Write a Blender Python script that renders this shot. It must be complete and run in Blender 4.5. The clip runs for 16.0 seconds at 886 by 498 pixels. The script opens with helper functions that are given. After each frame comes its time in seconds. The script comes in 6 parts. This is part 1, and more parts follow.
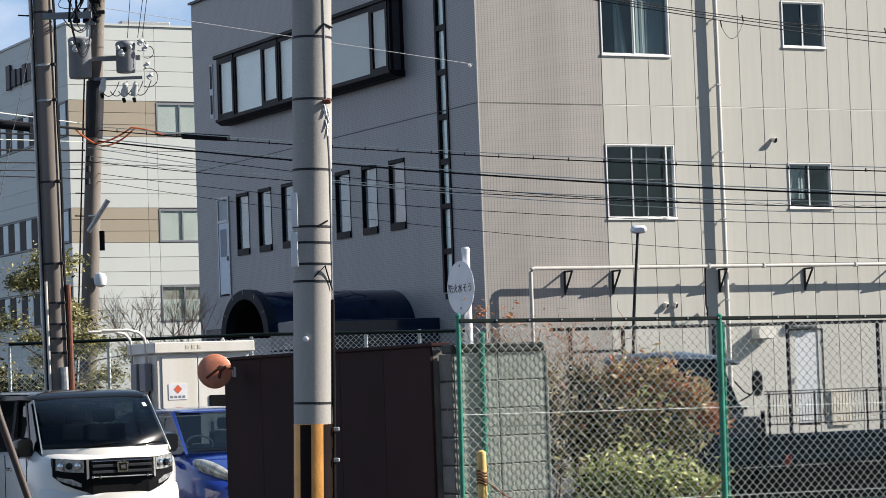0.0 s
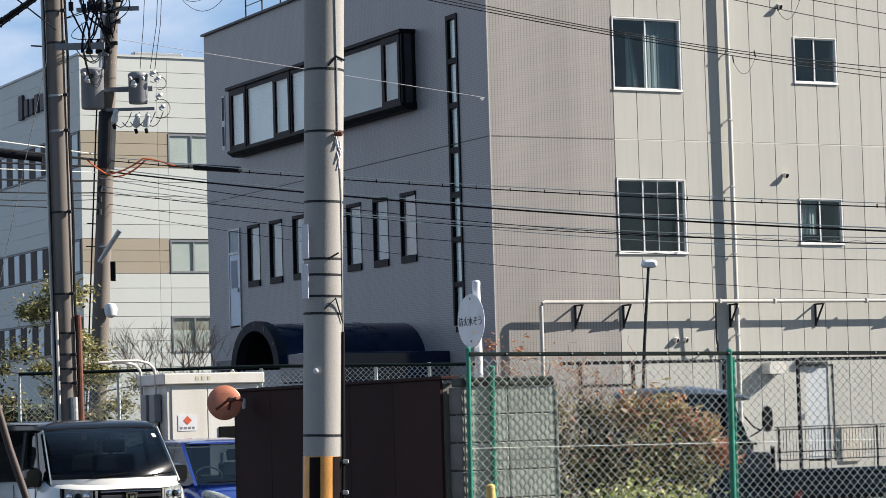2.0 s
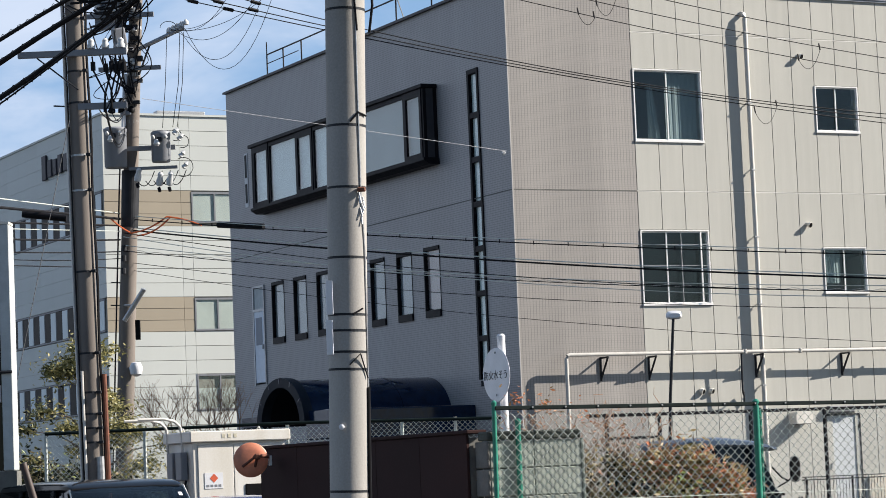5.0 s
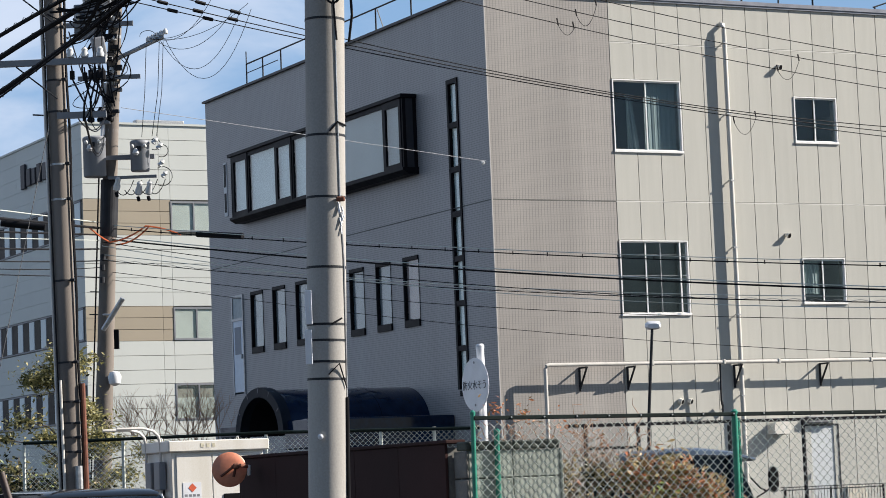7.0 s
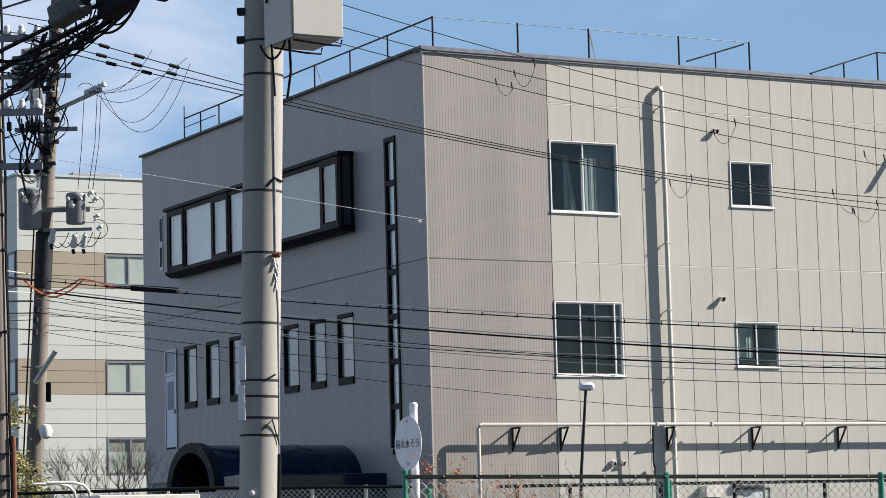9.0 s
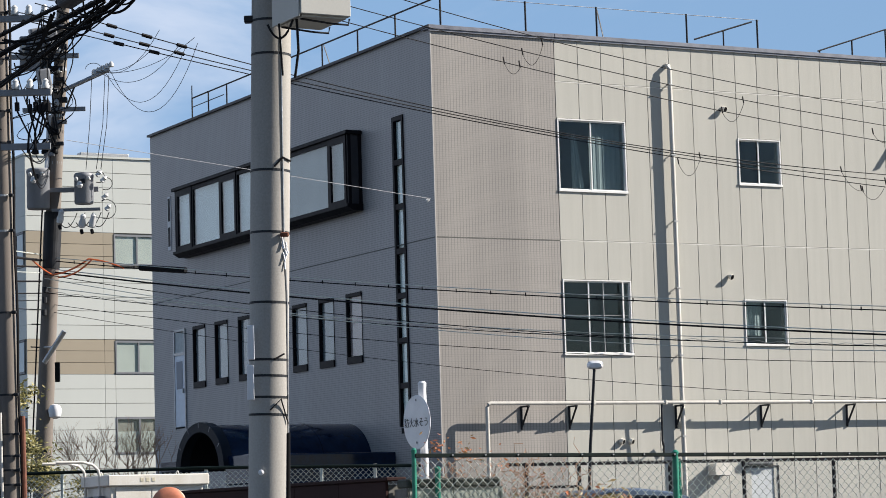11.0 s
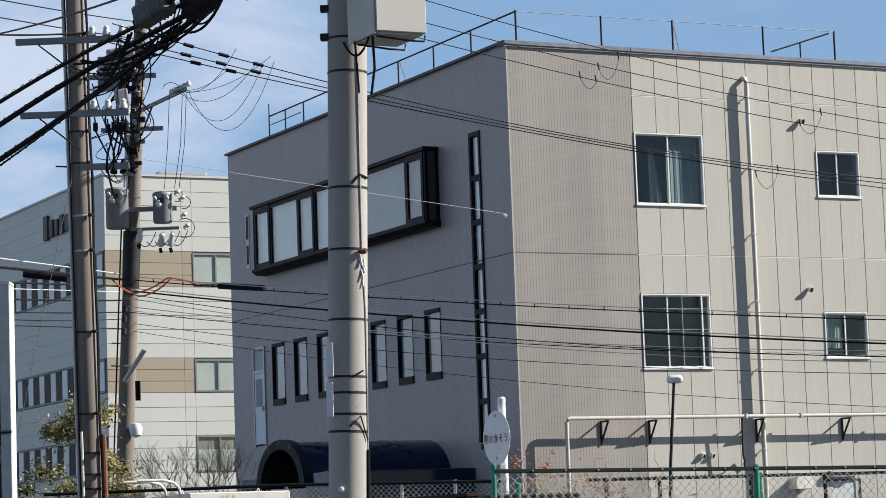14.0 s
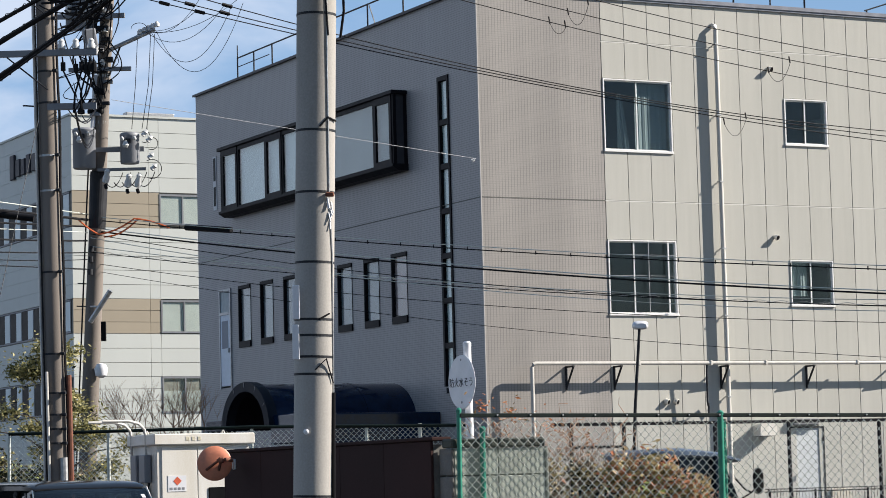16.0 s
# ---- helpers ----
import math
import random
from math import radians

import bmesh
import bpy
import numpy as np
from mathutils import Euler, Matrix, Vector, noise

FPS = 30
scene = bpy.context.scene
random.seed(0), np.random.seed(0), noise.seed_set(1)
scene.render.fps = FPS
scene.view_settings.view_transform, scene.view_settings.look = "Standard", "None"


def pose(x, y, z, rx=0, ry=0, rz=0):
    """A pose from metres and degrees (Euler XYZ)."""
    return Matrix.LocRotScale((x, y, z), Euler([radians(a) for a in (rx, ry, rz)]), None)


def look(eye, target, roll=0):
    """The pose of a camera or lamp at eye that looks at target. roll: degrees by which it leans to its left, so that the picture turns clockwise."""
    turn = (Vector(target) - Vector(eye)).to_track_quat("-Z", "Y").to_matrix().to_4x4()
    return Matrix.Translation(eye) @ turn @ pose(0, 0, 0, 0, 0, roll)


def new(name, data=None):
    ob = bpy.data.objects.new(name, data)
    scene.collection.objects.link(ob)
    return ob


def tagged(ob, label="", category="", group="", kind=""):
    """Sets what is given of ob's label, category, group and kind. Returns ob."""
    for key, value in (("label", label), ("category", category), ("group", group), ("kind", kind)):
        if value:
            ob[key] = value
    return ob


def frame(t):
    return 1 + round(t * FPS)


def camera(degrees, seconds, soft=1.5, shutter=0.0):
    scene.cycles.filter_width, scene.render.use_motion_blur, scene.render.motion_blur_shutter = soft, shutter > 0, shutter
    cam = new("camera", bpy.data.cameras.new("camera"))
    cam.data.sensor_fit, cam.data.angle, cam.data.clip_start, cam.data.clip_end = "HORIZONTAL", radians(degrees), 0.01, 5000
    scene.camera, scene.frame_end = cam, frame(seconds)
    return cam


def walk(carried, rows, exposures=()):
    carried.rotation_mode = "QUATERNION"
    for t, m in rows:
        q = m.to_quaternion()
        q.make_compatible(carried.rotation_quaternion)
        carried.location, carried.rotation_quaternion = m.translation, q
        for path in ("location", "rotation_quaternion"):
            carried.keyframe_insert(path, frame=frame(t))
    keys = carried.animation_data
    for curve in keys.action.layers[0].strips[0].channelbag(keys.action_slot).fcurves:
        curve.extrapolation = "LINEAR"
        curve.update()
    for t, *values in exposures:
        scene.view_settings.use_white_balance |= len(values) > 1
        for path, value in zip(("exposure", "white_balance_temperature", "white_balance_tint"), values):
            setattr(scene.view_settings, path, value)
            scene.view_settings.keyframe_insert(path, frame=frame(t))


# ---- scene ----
# Turning camera: one standpoint at eye height, long lens.
EYE = 1.65
cam = camera(19.57, 16.0, soft=0.7)
# seconds, yaw, pitch, lean to the right (degrees)
TURNS = [
    (0.0, 0.000, 3.119, 2.085),
    (0.5, 0.217, 3.307, 1.919),
    (1.0, 0.276, 3.495, 1.762),
    (1.5, 0.249, 3.669, 1.681),
    (2.0, 0.216, 3.863, 1.661),
    (2.5, 0.305, 4.165, 1.763),
    (3.0, 0.524, 4.599, 2.005),
    (3.5, 0.768, 5.024, 2.251),
    (3.7, 0.852, 5.155, 2.293),
    (6.0, 0.525, 5.046, 2.502),
    (6.5, 0.393, 5.086, 2.432),
    (7.0, 0.234, 5.291, 2.343),
    (7.5, -0.070, 5.773, 2.164),
    (8.0, -0.479, 6.245, 1.993),
    (8.5, -0.923, 6.574, 1.717),
    (9.0, -1.256, 6.543, 1.543),
    (11.3, -0.963, 6.060, 1.797),
    (11.5, -0.866, 6.142, 1.899),
    (12.0, -0.461, 6.349, 2.033),
    (12.5, 0.052, 6.556, 2.206),
    (13.0, 0.468, 6.671, 2.252),
    (13.5, 0.681, 6.641, 2.155),
    (14.0, 0.676, 6.486, 2.071),
    (14.5, 0.505, 6.173, 1.870),
    (15.0, 0.291, 5.831, 1.700),
    (15.5, 0.110, 5.499, 1.606),
    (16.0, -0.022, 5.215, 1.525),
]
walk(cam, [(t, pose(0, 0, EYE, 90 + pitch, 0, yaw) @ pose(0, 0, 0, 0, 0, -lean)) for t, yaw, pitch, lean in TURNS],
     exposures=[(0.0, 1.04, 6500, 13), (3.5, 1.04, 6500, 13), (9.0, 0.96, 6500, 13), (11.5, 0.96, 6500, 13), (13.0, 0.89, 6500, 13), (14.0, 0.89, 6500, 13), (16.0, 0.99, 6500, 13)])

# ---- light ----
SUN = Vector((0.847, 0.076, 0.525)).normalized()
world = bpy.data.worlds.new("sky")
scene.world = world
world.use_nodes = True
wn, wl = world.node_tree.nodes, world.node_tree.links
sky = wn.new("ShaderNodeTexSky")
sky.sky_type = "NISHITA"
sky.sun_disc = False
sky.sun_elevation = math.asin(SUN.z)
sky.sun_rotation = math.atan2(SUN.x, SUN.y)
sky.air_density, sky.dust_density, sky.ozone_density = 1.0, 0.1, 3.0
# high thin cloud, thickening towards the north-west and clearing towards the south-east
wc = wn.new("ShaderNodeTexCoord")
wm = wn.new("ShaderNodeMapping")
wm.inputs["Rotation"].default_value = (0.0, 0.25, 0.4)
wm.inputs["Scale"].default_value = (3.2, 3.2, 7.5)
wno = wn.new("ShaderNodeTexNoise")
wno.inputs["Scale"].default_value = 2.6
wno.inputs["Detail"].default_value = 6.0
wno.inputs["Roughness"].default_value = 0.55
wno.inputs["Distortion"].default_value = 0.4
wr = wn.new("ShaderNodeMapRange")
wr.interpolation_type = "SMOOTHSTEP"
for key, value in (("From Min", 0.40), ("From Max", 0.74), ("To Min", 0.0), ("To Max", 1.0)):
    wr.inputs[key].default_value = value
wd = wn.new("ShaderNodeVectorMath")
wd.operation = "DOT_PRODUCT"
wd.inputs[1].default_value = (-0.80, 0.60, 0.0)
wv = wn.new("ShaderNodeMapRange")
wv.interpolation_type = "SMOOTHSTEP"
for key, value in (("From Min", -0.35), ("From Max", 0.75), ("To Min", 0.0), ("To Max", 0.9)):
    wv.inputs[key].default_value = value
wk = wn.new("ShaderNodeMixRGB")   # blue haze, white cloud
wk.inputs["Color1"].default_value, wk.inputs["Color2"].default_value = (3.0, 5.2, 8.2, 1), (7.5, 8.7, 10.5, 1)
wx = wn.new("ShaderNodeMixRGB")
wl.new(wc.outputs["Generated"], wm.inputs["Vector"])
wl.new(wm.outputs["Vector"], wno.inputs["Vector"])
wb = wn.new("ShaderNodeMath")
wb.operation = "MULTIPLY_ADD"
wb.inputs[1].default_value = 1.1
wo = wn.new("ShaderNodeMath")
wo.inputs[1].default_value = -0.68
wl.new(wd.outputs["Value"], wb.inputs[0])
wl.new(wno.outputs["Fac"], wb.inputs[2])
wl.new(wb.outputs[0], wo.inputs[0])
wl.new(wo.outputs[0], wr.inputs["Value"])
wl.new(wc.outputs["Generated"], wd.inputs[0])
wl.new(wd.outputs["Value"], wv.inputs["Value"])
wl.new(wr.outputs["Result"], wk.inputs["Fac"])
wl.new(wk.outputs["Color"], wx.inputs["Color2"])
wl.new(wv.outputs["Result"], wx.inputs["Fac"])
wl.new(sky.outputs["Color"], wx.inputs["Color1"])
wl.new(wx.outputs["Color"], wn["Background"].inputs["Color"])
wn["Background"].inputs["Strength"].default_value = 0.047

sun_data = bpy.data.lights.new("sun", "SUN")
sun_data.energy, sun_data.angle, sun_data.color = 5.0, radians(0.5), (1.0, 0.94, 0.83)
sun = new("sun", sun_data)
sun.matrix_world = look(SUN * 60, (0, 0, 0))


# ---- materials ----
def mat(name, color, rough=0.6, metal=0.0, var=0.12, scale=6.0, fine=60.0, bump=0.15, spec=0.5, stain=None, streak=0.0, coat=0.0):
    """A worn surface: broad stains and fine grain in colour, roughness and relief."""
    m = bpy.data.materials.new(name)
    m.use_nodes = True
    n, l = m.node_tree.nodes, m.node_tree.links
    b = n["Principled BSDF"]
    tc = n.new("ShaderNodeTexCoord")
    big = n.new("ShaderNodeTexNoise")
    big.inputs["Scale"].default_value, big.inputs["Detail"].default_value = scale, 6
    small = n.new("ShaderNodeTexNoise")
    small.inputs["Scale"].default_value, small.inputs["Detail"].default_value = fine, 4
    mp = n.new("ShaderNodeMapping")
    mp.inputs["Scale"].default_value = (1, 1, 0.12 if streak else 1)
    l.new(tc.outputs["Object"], mp.inputs["Vector"])
    l.new(mp.outputs["Vector"], big.inputs["Vector"])
    l.new(tc.outputs["Object"], small.inputs["Vector"])
    add = n.new("ShaderNodeMath")
    add.operation = "MULTIPLY_ADD"
    add.inputs[1].default_value = 0.4
    l.new(small.outputs["Fac"], add.inputs[0])
    l.new(big.outputs["Fac"], add.inputs[2])
    ramp = n.new("ShaderNodeValToRGB")
    c = Vector(color)
    lo = Vector(stain) if stain else c * (1 - 2.0 * var)
    hi = c * (1 + var)
    ramp.color_ramp.elements[0].position, ramp.color_ramp.elements[1].position = 0.45, 0.95
    ramp.color_ramp.elements[0].color = (*[max(0, v) for v in lo], 1)
    ramp.color_ramp.elements[1].color = (*[min(1, v) for v in hi], 1)
    l.new(add.outputs[0], ramp.inputs["Fac"])
    l.new(ramp.outputs["Color"], b.inputs["Base Color"])
    rr = n.new("ShaderNodeMapRange")
    rr.inputs["To Min"].default_value, rr.inputs["To Max"].default_value = max(0.02, rough - 0.12), min(1, rough + 0.12)
    l.new(big.outputs["Fac"], rr.inputs["Value"])
    l.new(rr.outputs["Result"], b.inputs["Roughness"])
    b.inputs["Metallic"].default_value = metal
    b.inputs["Specular IOR Level"].default_value = spec
    b.inputs["Coat Weight"].default_value = coat
    if bump:
        bp = n.new("ShaderNodeBump")
        bp.inputs["Strength"].default_value, bp.inputs["Distance"].default_value = bump, 0.01
        l.new(small.outputs["Fac"], bp.inputs["Height"])
        l.new(bp.outputs["Normal"], b.inputs["Normal"])
    return m


def tile_mat(name, axis, body, joint, level_joint):
    """Small glazed wall tiles 100 x 50 mm in stack bond; axis: the coordinate that runs along the wall."""
    m = mat(name, body, rough=0.45, var=0.10, scale=0.7, fine=30, bump=0, streak=1)
    n, l = m.node_tree.nodes, m.node_tree.links
    b = n["Principled BSDF"]
    tc = n["Texture Coordinate"]
    sep = n.new("ShaderNodeSeparateXYZ")
    com = n.new("ShaderNodeCombineXYZ")
    l.new(tc.outputs["Object"], sep.inputs[0])
    l.new(sep.outputs[axis], com.inputs["X"])
    l.new(sep.outputs["Z"], com.inputs["Y"])
    br = n.new("ShaderNodeTexBrick")
    br.offset, br.squash = 0.0, 1.0
    br.inputs["Scale"].default_value = 1.0
    br.inputs["Brick Width"].default_value, br.inputs["Row Height"].default_value = 0.075, 40.0
    br.inputs["Mortar Size"].default_value, br.inputs["Mortar Smooth"].default_value = 0.0085, 0.2
    br.inputs["Bias"].default_value = 0.0
    br.inputs["Color1"].default_value, br.inputs["Color2"].default_value = (0.97, 0.97, 0.97, 1), (1.02, 1.02, 1.01, 1)
    br.inputs["Mortar"].default_value = (*joint, 1)
    l.new(com.outputs[0], br.inputs["Vector"])
    # level joints
    b2 = n.new("ShaderNodeTexBrick")
    b2.offset, b2.squash = 0.0, 1.0
    b2.inputs["Scale"].default_value = 1.0
    b2.inputs["Brick Width"].default_value, b2.inputs["Row Height"].default_value = 40.0, 0.05
    b2.inputs["Mortar Size"].default_value, b2.inputs["Mortar Smooth"].default_value = 0.006, 0.3
    b2.inputs["Color1"].default_value = b2.inputs["Color2"].default_value = (1, 1, 1, 1)
    b2.inputs["Mortar"].default_value = (*level_joint, 1)
    l.new(com.outputs[0], b2.inputs["Vector"])
    level = n.new("ShaderNodeMixRGB")
    level.blend_type = "MULTIPLY"
    level.inputs["Fac"].default_value = 1.0
    mul = n.new("ShaderNodeMixRGB")
    mul.blend_type = "MULTIPLY"
    mul.inputs["Fac"].default_value = 1.0
    ramp = n["Color Ramp"]
    l.new(ramp.outputs["Color"], level.inputs["Color1"])
    l.new(b2.outputs["Color"], level.inputs["Color2"])
    l.new(level.outputs["Color"], mul.inputs["Color1"])
    l.new(br.outputs["Color"], mul.inputs["Color2"])
    l.new(mul.outputs["Color"], b.inputs["Base Color"])
    bp = n.new("ShaderNodeBump")
    bp.inputs["Strength"].default_value, bp.inputs["Distance"].default_value, bp.invert = 0.12, 0.004, True
    l.new(br.outputs["Fac"], bp.inputs["Height"])
    l.new(bp.outputs["Normal"], b.inputs["Normal"])
    return m


def glass_mat(name, tint=(0.75, 0.82, 0.82), rough=0.02):
    m = bpy.data.materials.new(name)
    m.use_nodes = True
    n, l = m.node_tree.nodes, m.node_tree.links
    n.remove(n["Principled BSDF"])
    t = n.new("ShaderNodeBsdfTransparent")
    t.inputs["Color"].default_value = (*tint, 1)
    g = n.new("ShaderNodeBsdfGlossy")
    g.inputs["Roughness"].default_value = rough
    fr = n.new("ShaderNodeLayerWeight")
    pw = n.new("ShaderNodeMath")
    pw.operation = "POWER"
    pw.inputs[1].default_value = 4.0
    ad = n.new("ShaderNodeMath")
    ad.operation = "MULTIPLY_ADD"
    ad.inputs[1].default_value, ad.inputs[2].default_value = 0.8, 0.04
    mx = n.new("ShaderNodeMixShader")
    l.new(fr.outputs["Facing"], pw.inputs[0])
    l.new(pw.outputs[0], ad.inputs[0])
    l.new(ad.outputs[0], mx.inputs["Fac"])
    l.new(t.outputs[0], mx.inputs[1])
    l.new(g.outputs[0], mx.inputs[2])
    l.new(mx.outputs[0], n["Material Output"].inputs["Surface"])
    return m


def rain_marks(m, amount):
    """Long faint streaks of dirt that run down a wall."""
    n, l = m.node_tree.nodes, m.node_tree.links
    b = n["Principled BSDF"]
    src = b.inputs["Base Color"].links[0].from_socket
    tc = n.new("ShaderNodeTexCoord")
    mp = n.new("ShaderNodeMapping")
    mp.inputs["Scale"].default_value = (5.0, 5.0, 0.25)
    no = n.new("ShaderNodeTexNoise")
    no.inputs["Scale"].default_value, no.inputs["Detail"].default_value = 1.6, 7
    mr = n.new("ShaderNodeMapRange")
    mr.inputs["From Min"].default_value, mr.inputs["From Max"].default_value = 0.35, 0.62
    mr.inputs["To Min"].default_value, mr.inputs["To Max"].default_value = 1 - amount, 1.0
    mx = n.new("ShaderNodeMixRGB")
    mx.blend_type = "MULTIPLY"
    mx.inputs["Fac"].default_value = 1.0
    geo = n.new("ShaderNodeNewGeometry")
    l.new(geo.outputs["Position"], mp.inputs["Vector"])
    l.new(mp.outputs["Vector"], no.inputs["Vector"])
    l.new(no.outputs["Fac"], mr.inputs["Value"])
    l.new(src, mx.inputs["Color1"])
    l.new(mr.outputs["Result"], mx.inputs["Color2"])
    l.new(mx.outputs["Color"], b.inputs["Base Color"])
    return m


def vary(m, amount=0.12):
    """Each piece a little lighter or darker than its neighbours."""
    n, l = m.node_tree.nodes, m.node_tree.links
    b = n["Principled BSDF"]
    src = b.inputs["Base Color"].links[0].from_socket
    oi = n.new("ShaderNodeObjectInfo")
    mr = n.new("ShaderNodeMapRange")
    mr.inputs["To Min"].default_value, mr.inputs["To Max"].default_value = 1 - amount, 1 + amount
    l.new(oi.outputs["Random"], mr.inputs["Value"])
    hs = n.new("ShaderNodeHueSaturation")
    l.new(mr.outputs["Result"], hs.inputs["Value"])
    l.new(src, hs.inputs["Color"])
    l.new(hs.outputs["Color"], b.inputs["Base Color"])
    return m


TILE_SUN = tile_mat("tile_side", "X", (0.300, 0.281, 0.262), (0.70, 0.70, 0.72), (0.86, 0.86, 0.87))
TILE_FRONT = tile_mat("tile_front", "Y", (0.310, 0.300, 0.300), (0.80, 0.80, 0.81), (0.62, 0.62, 0.64))
PANEL = rain_marks(vary(mat("wall_panel", (0.485, 0.48, 0.438), rough=0.85, var=0.12, scale=0.5, fine=90, bump=0.15, streak=1), 0.03), 0.05)
SEALANT = mat("pale_sealant", (0.62, 0.615, 0.58), rough=0.8, var=0.08, scale=2)
BACKING = mat("wall_core", (0.25, 0.24, 0.215), rough=0.9)
INSIDE = mat("plaster_inside", (0.35, 0.35, 0.34), rough=0.9, var=0.04)
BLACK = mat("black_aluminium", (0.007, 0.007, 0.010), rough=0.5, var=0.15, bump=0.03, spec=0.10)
WHITE_FRAME = mat("white_aluminium", (0.75, 0.75, 0.74), rough=0.4, var=0.04, bump=0.03)
GLASS = glass_mat("window_glass", (0.93, 0.96, 0.95))
DARK_GLASS = glass_mat("dim_window_glass", (0.70, 0.77, 0.78))
GREY_HOOD = mat("hood_grey", (0.16, 0.17, 0.18), rough=0.5, var=0.1)
METER_BEIGE = mat("meter_beige", (0.50, 0.465, 0.39), rough=0.6, var=0.1)
SIGN_FRAME = mat("white_casement", (0.55, 0.56, 0.58), rough=0.5, var=0.05)
FAR_BLIND = mat("far_blind", (0.42, 0.45, 0.43), rough=0.8, var=0.08, scale=1.0, bump=0.05)
BLIND = mat("white_blind", (0.76, 0.81, 0.81), rough=0.8, var=0.05, scale=1.0, bump=0.05)
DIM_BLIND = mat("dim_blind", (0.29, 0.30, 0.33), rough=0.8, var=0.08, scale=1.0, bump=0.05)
GREY_BLIND = mat("grey_blind", (0.30, 0.335, 0.345), rough=0.8, var=0.06, scale=1.0, bump=0.05)
PINK_BLIND = mat("pink_blind", (0.45, 0.33, 0.33), rough=0.8, var=0.05, scale=1.0, bump=0.05)
CURTAIN = mat("grey_curtain", (0.46, 0.49, 0.49), rough=0.9, var=0.1, bump=0.1)
TRIM = mat("black_plastic", (0.008, 0.008, 0.009), rough=0.45, var=0.15, bump=0.02, spec=0.06)
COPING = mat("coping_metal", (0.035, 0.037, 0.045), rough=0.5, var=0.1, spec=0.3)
COPING_SUNLIT = mat("coping_metal_sunlit", (0.17, 0.18, 0.215), rough=0.45, metal=0.3, var=0.1)
CORNER_TRIM = mat("corner_trim", (0.42, 0.40, 0.38), rough=0.6, var=0.1)
STEEL = mat("galvanised_steel", (0.42, 0.43, 0.44), rough=0.45, metal=0.7, var=0.15, scale=20)
DARK_STEEL = mat("dark_steel", (0.022, 0.024, 0.029), rough=0.55, var=0.2, spec=0.2)
PVC = mat("pale_pvc", (0.56, 0.54, 0.50), rough=0.4, var=0.08, streak=1)
BLUE_VAULT = mat("blue_canopy", (0.003, 0.014, 0.042), rough=0.14, var=0.2, bump=0.02, spec=0.25)
BLUE_ARCH = mat("blue_arch_face", (0.009, 0.013, 0.021), spec=0.15, rough=0.6, var=0.2, bump=0.05, streak=1)
DOOR_GREY = mat("grey_white_door_paint", (0.47, 0.50, 0.52), rough=0.5, var=0.08, scale=1.5, bump=0.03, streak=1)
DOOR_WHITE = mat("door_paint", (0.62, 0.68, 0.76), rough=0.5, var=0.05, bump=0.04)
CONCRETE = mat("pole_concrete", (0.315, 0.302, 0.282), rough=0.88, var=0.16, scale=3, fine=70, bump=0.12, streak=1)
CONCRETE_BROWN = mat("old_pole_concrete", (0.185, 0.16, 0.14), rough=0.88, var=0.2, scale=3, fine=70, bump=0.15, streak=1)
CB = vary(mat("concrete_block", (0.31, 0.335, 0.295), rough=0.95, var=0.16, scale=4, fine=80, bump=0.15), 0.10)
CB_END = vary(mat("stained_block", (0.17, 0.165, 0.152), rough=0.95, var=0.2, scale=4, fine=80, bump=0.15), 0.12)
MORTAR = mat("mortar", (0.13, 0.13, 0.12), rough=0.95, var=0.2)
BROWN = vary(mat("brown_sheet", (0.042, 0.023, 0.022), rough=0.8, var=0.12, scale=2, bump=0.05, spec=0.08), 0.06)
GREEN = mat("green_paint", (0.015, 0.20, 0.135), rough=0.4, var=0.15, scale=15, bump=0.05)
DARK_GREEN = mat("dark_green_paint", (0.005, 0.012, 0.011), spec=0.12, rough=0.6, var=0.2, scale=15, bump=0.05)
MESH_WIRE = mat("pale_wire", (0.54, 0.58, 0.54), rough=0.4, metal=0.0, var=0.1, scale=20, bump=0)
YELLOW = mat("warning_yellow", (0.78, 0.36, 0.09), rough=0.35, var=0.12, scale=8)
BLACK_BAND = mat("warning_black", (0.010, 0.005, 0.005), rough=0.5, var=0.1, spec=0.1)
RUBBER = mat("cable_black", (0.008, 0.008, 0.010), rough=0.6, var=0.2, bump=0, spec=0.15)
ORANGE_CABLE = mat("orange_sleeve", (0.75, 0.16, 0.05), rough=0.5, var=0.1, bump=0)
ASPHALT = mat("asphalt", (0.055, 0.055, 0.056), rough=0.92, var=0.2, scale=1.5, fine=150, bump=0.5)
FAR_WHITE = vary(mat("far_white_panel", (0.52, 0.545, 0.52), rough=0.6, var=0.05, scale=0.4, bump=0.02, streak=1), 0.02)
FAR_BEIGE = vary(mat("far_beige_panel", (0.33, 0.285, 0.215), rough=0.7, var=0.06, scale=0.4, bump=0.02), 0.03)
PAINT_WHITE = mat("white_paint", (0.66, 0.65, 0.62), rough=0.45, var=0.06, scale=3, bump=0.02, streak=1, stain=(0.55, 0.51, 0.43))


# ---- building helpers ----
def part(name, bm, material, parent=None, label="", smooth=False):
    me = bpy.data.meshes.new(name)
    bm.to_mesh(me)
    bm.free()
    me.materials.append(material)
    if smooth:
        for f in me.polygons:
            f.use_smooth = True
        me.set_sharp_from_angle(angle=radians(40))
    ob = new(name, me)
    if parent:
        ob.parent = parent
    if label:
        ob["label"] = label
    return ob


def share(name, src, parent, m):
    """Another object on the same mesh."""
    ob = new(name, src.data)
    ob.parent = parent
    ob.matrix_basis = m
    return ob


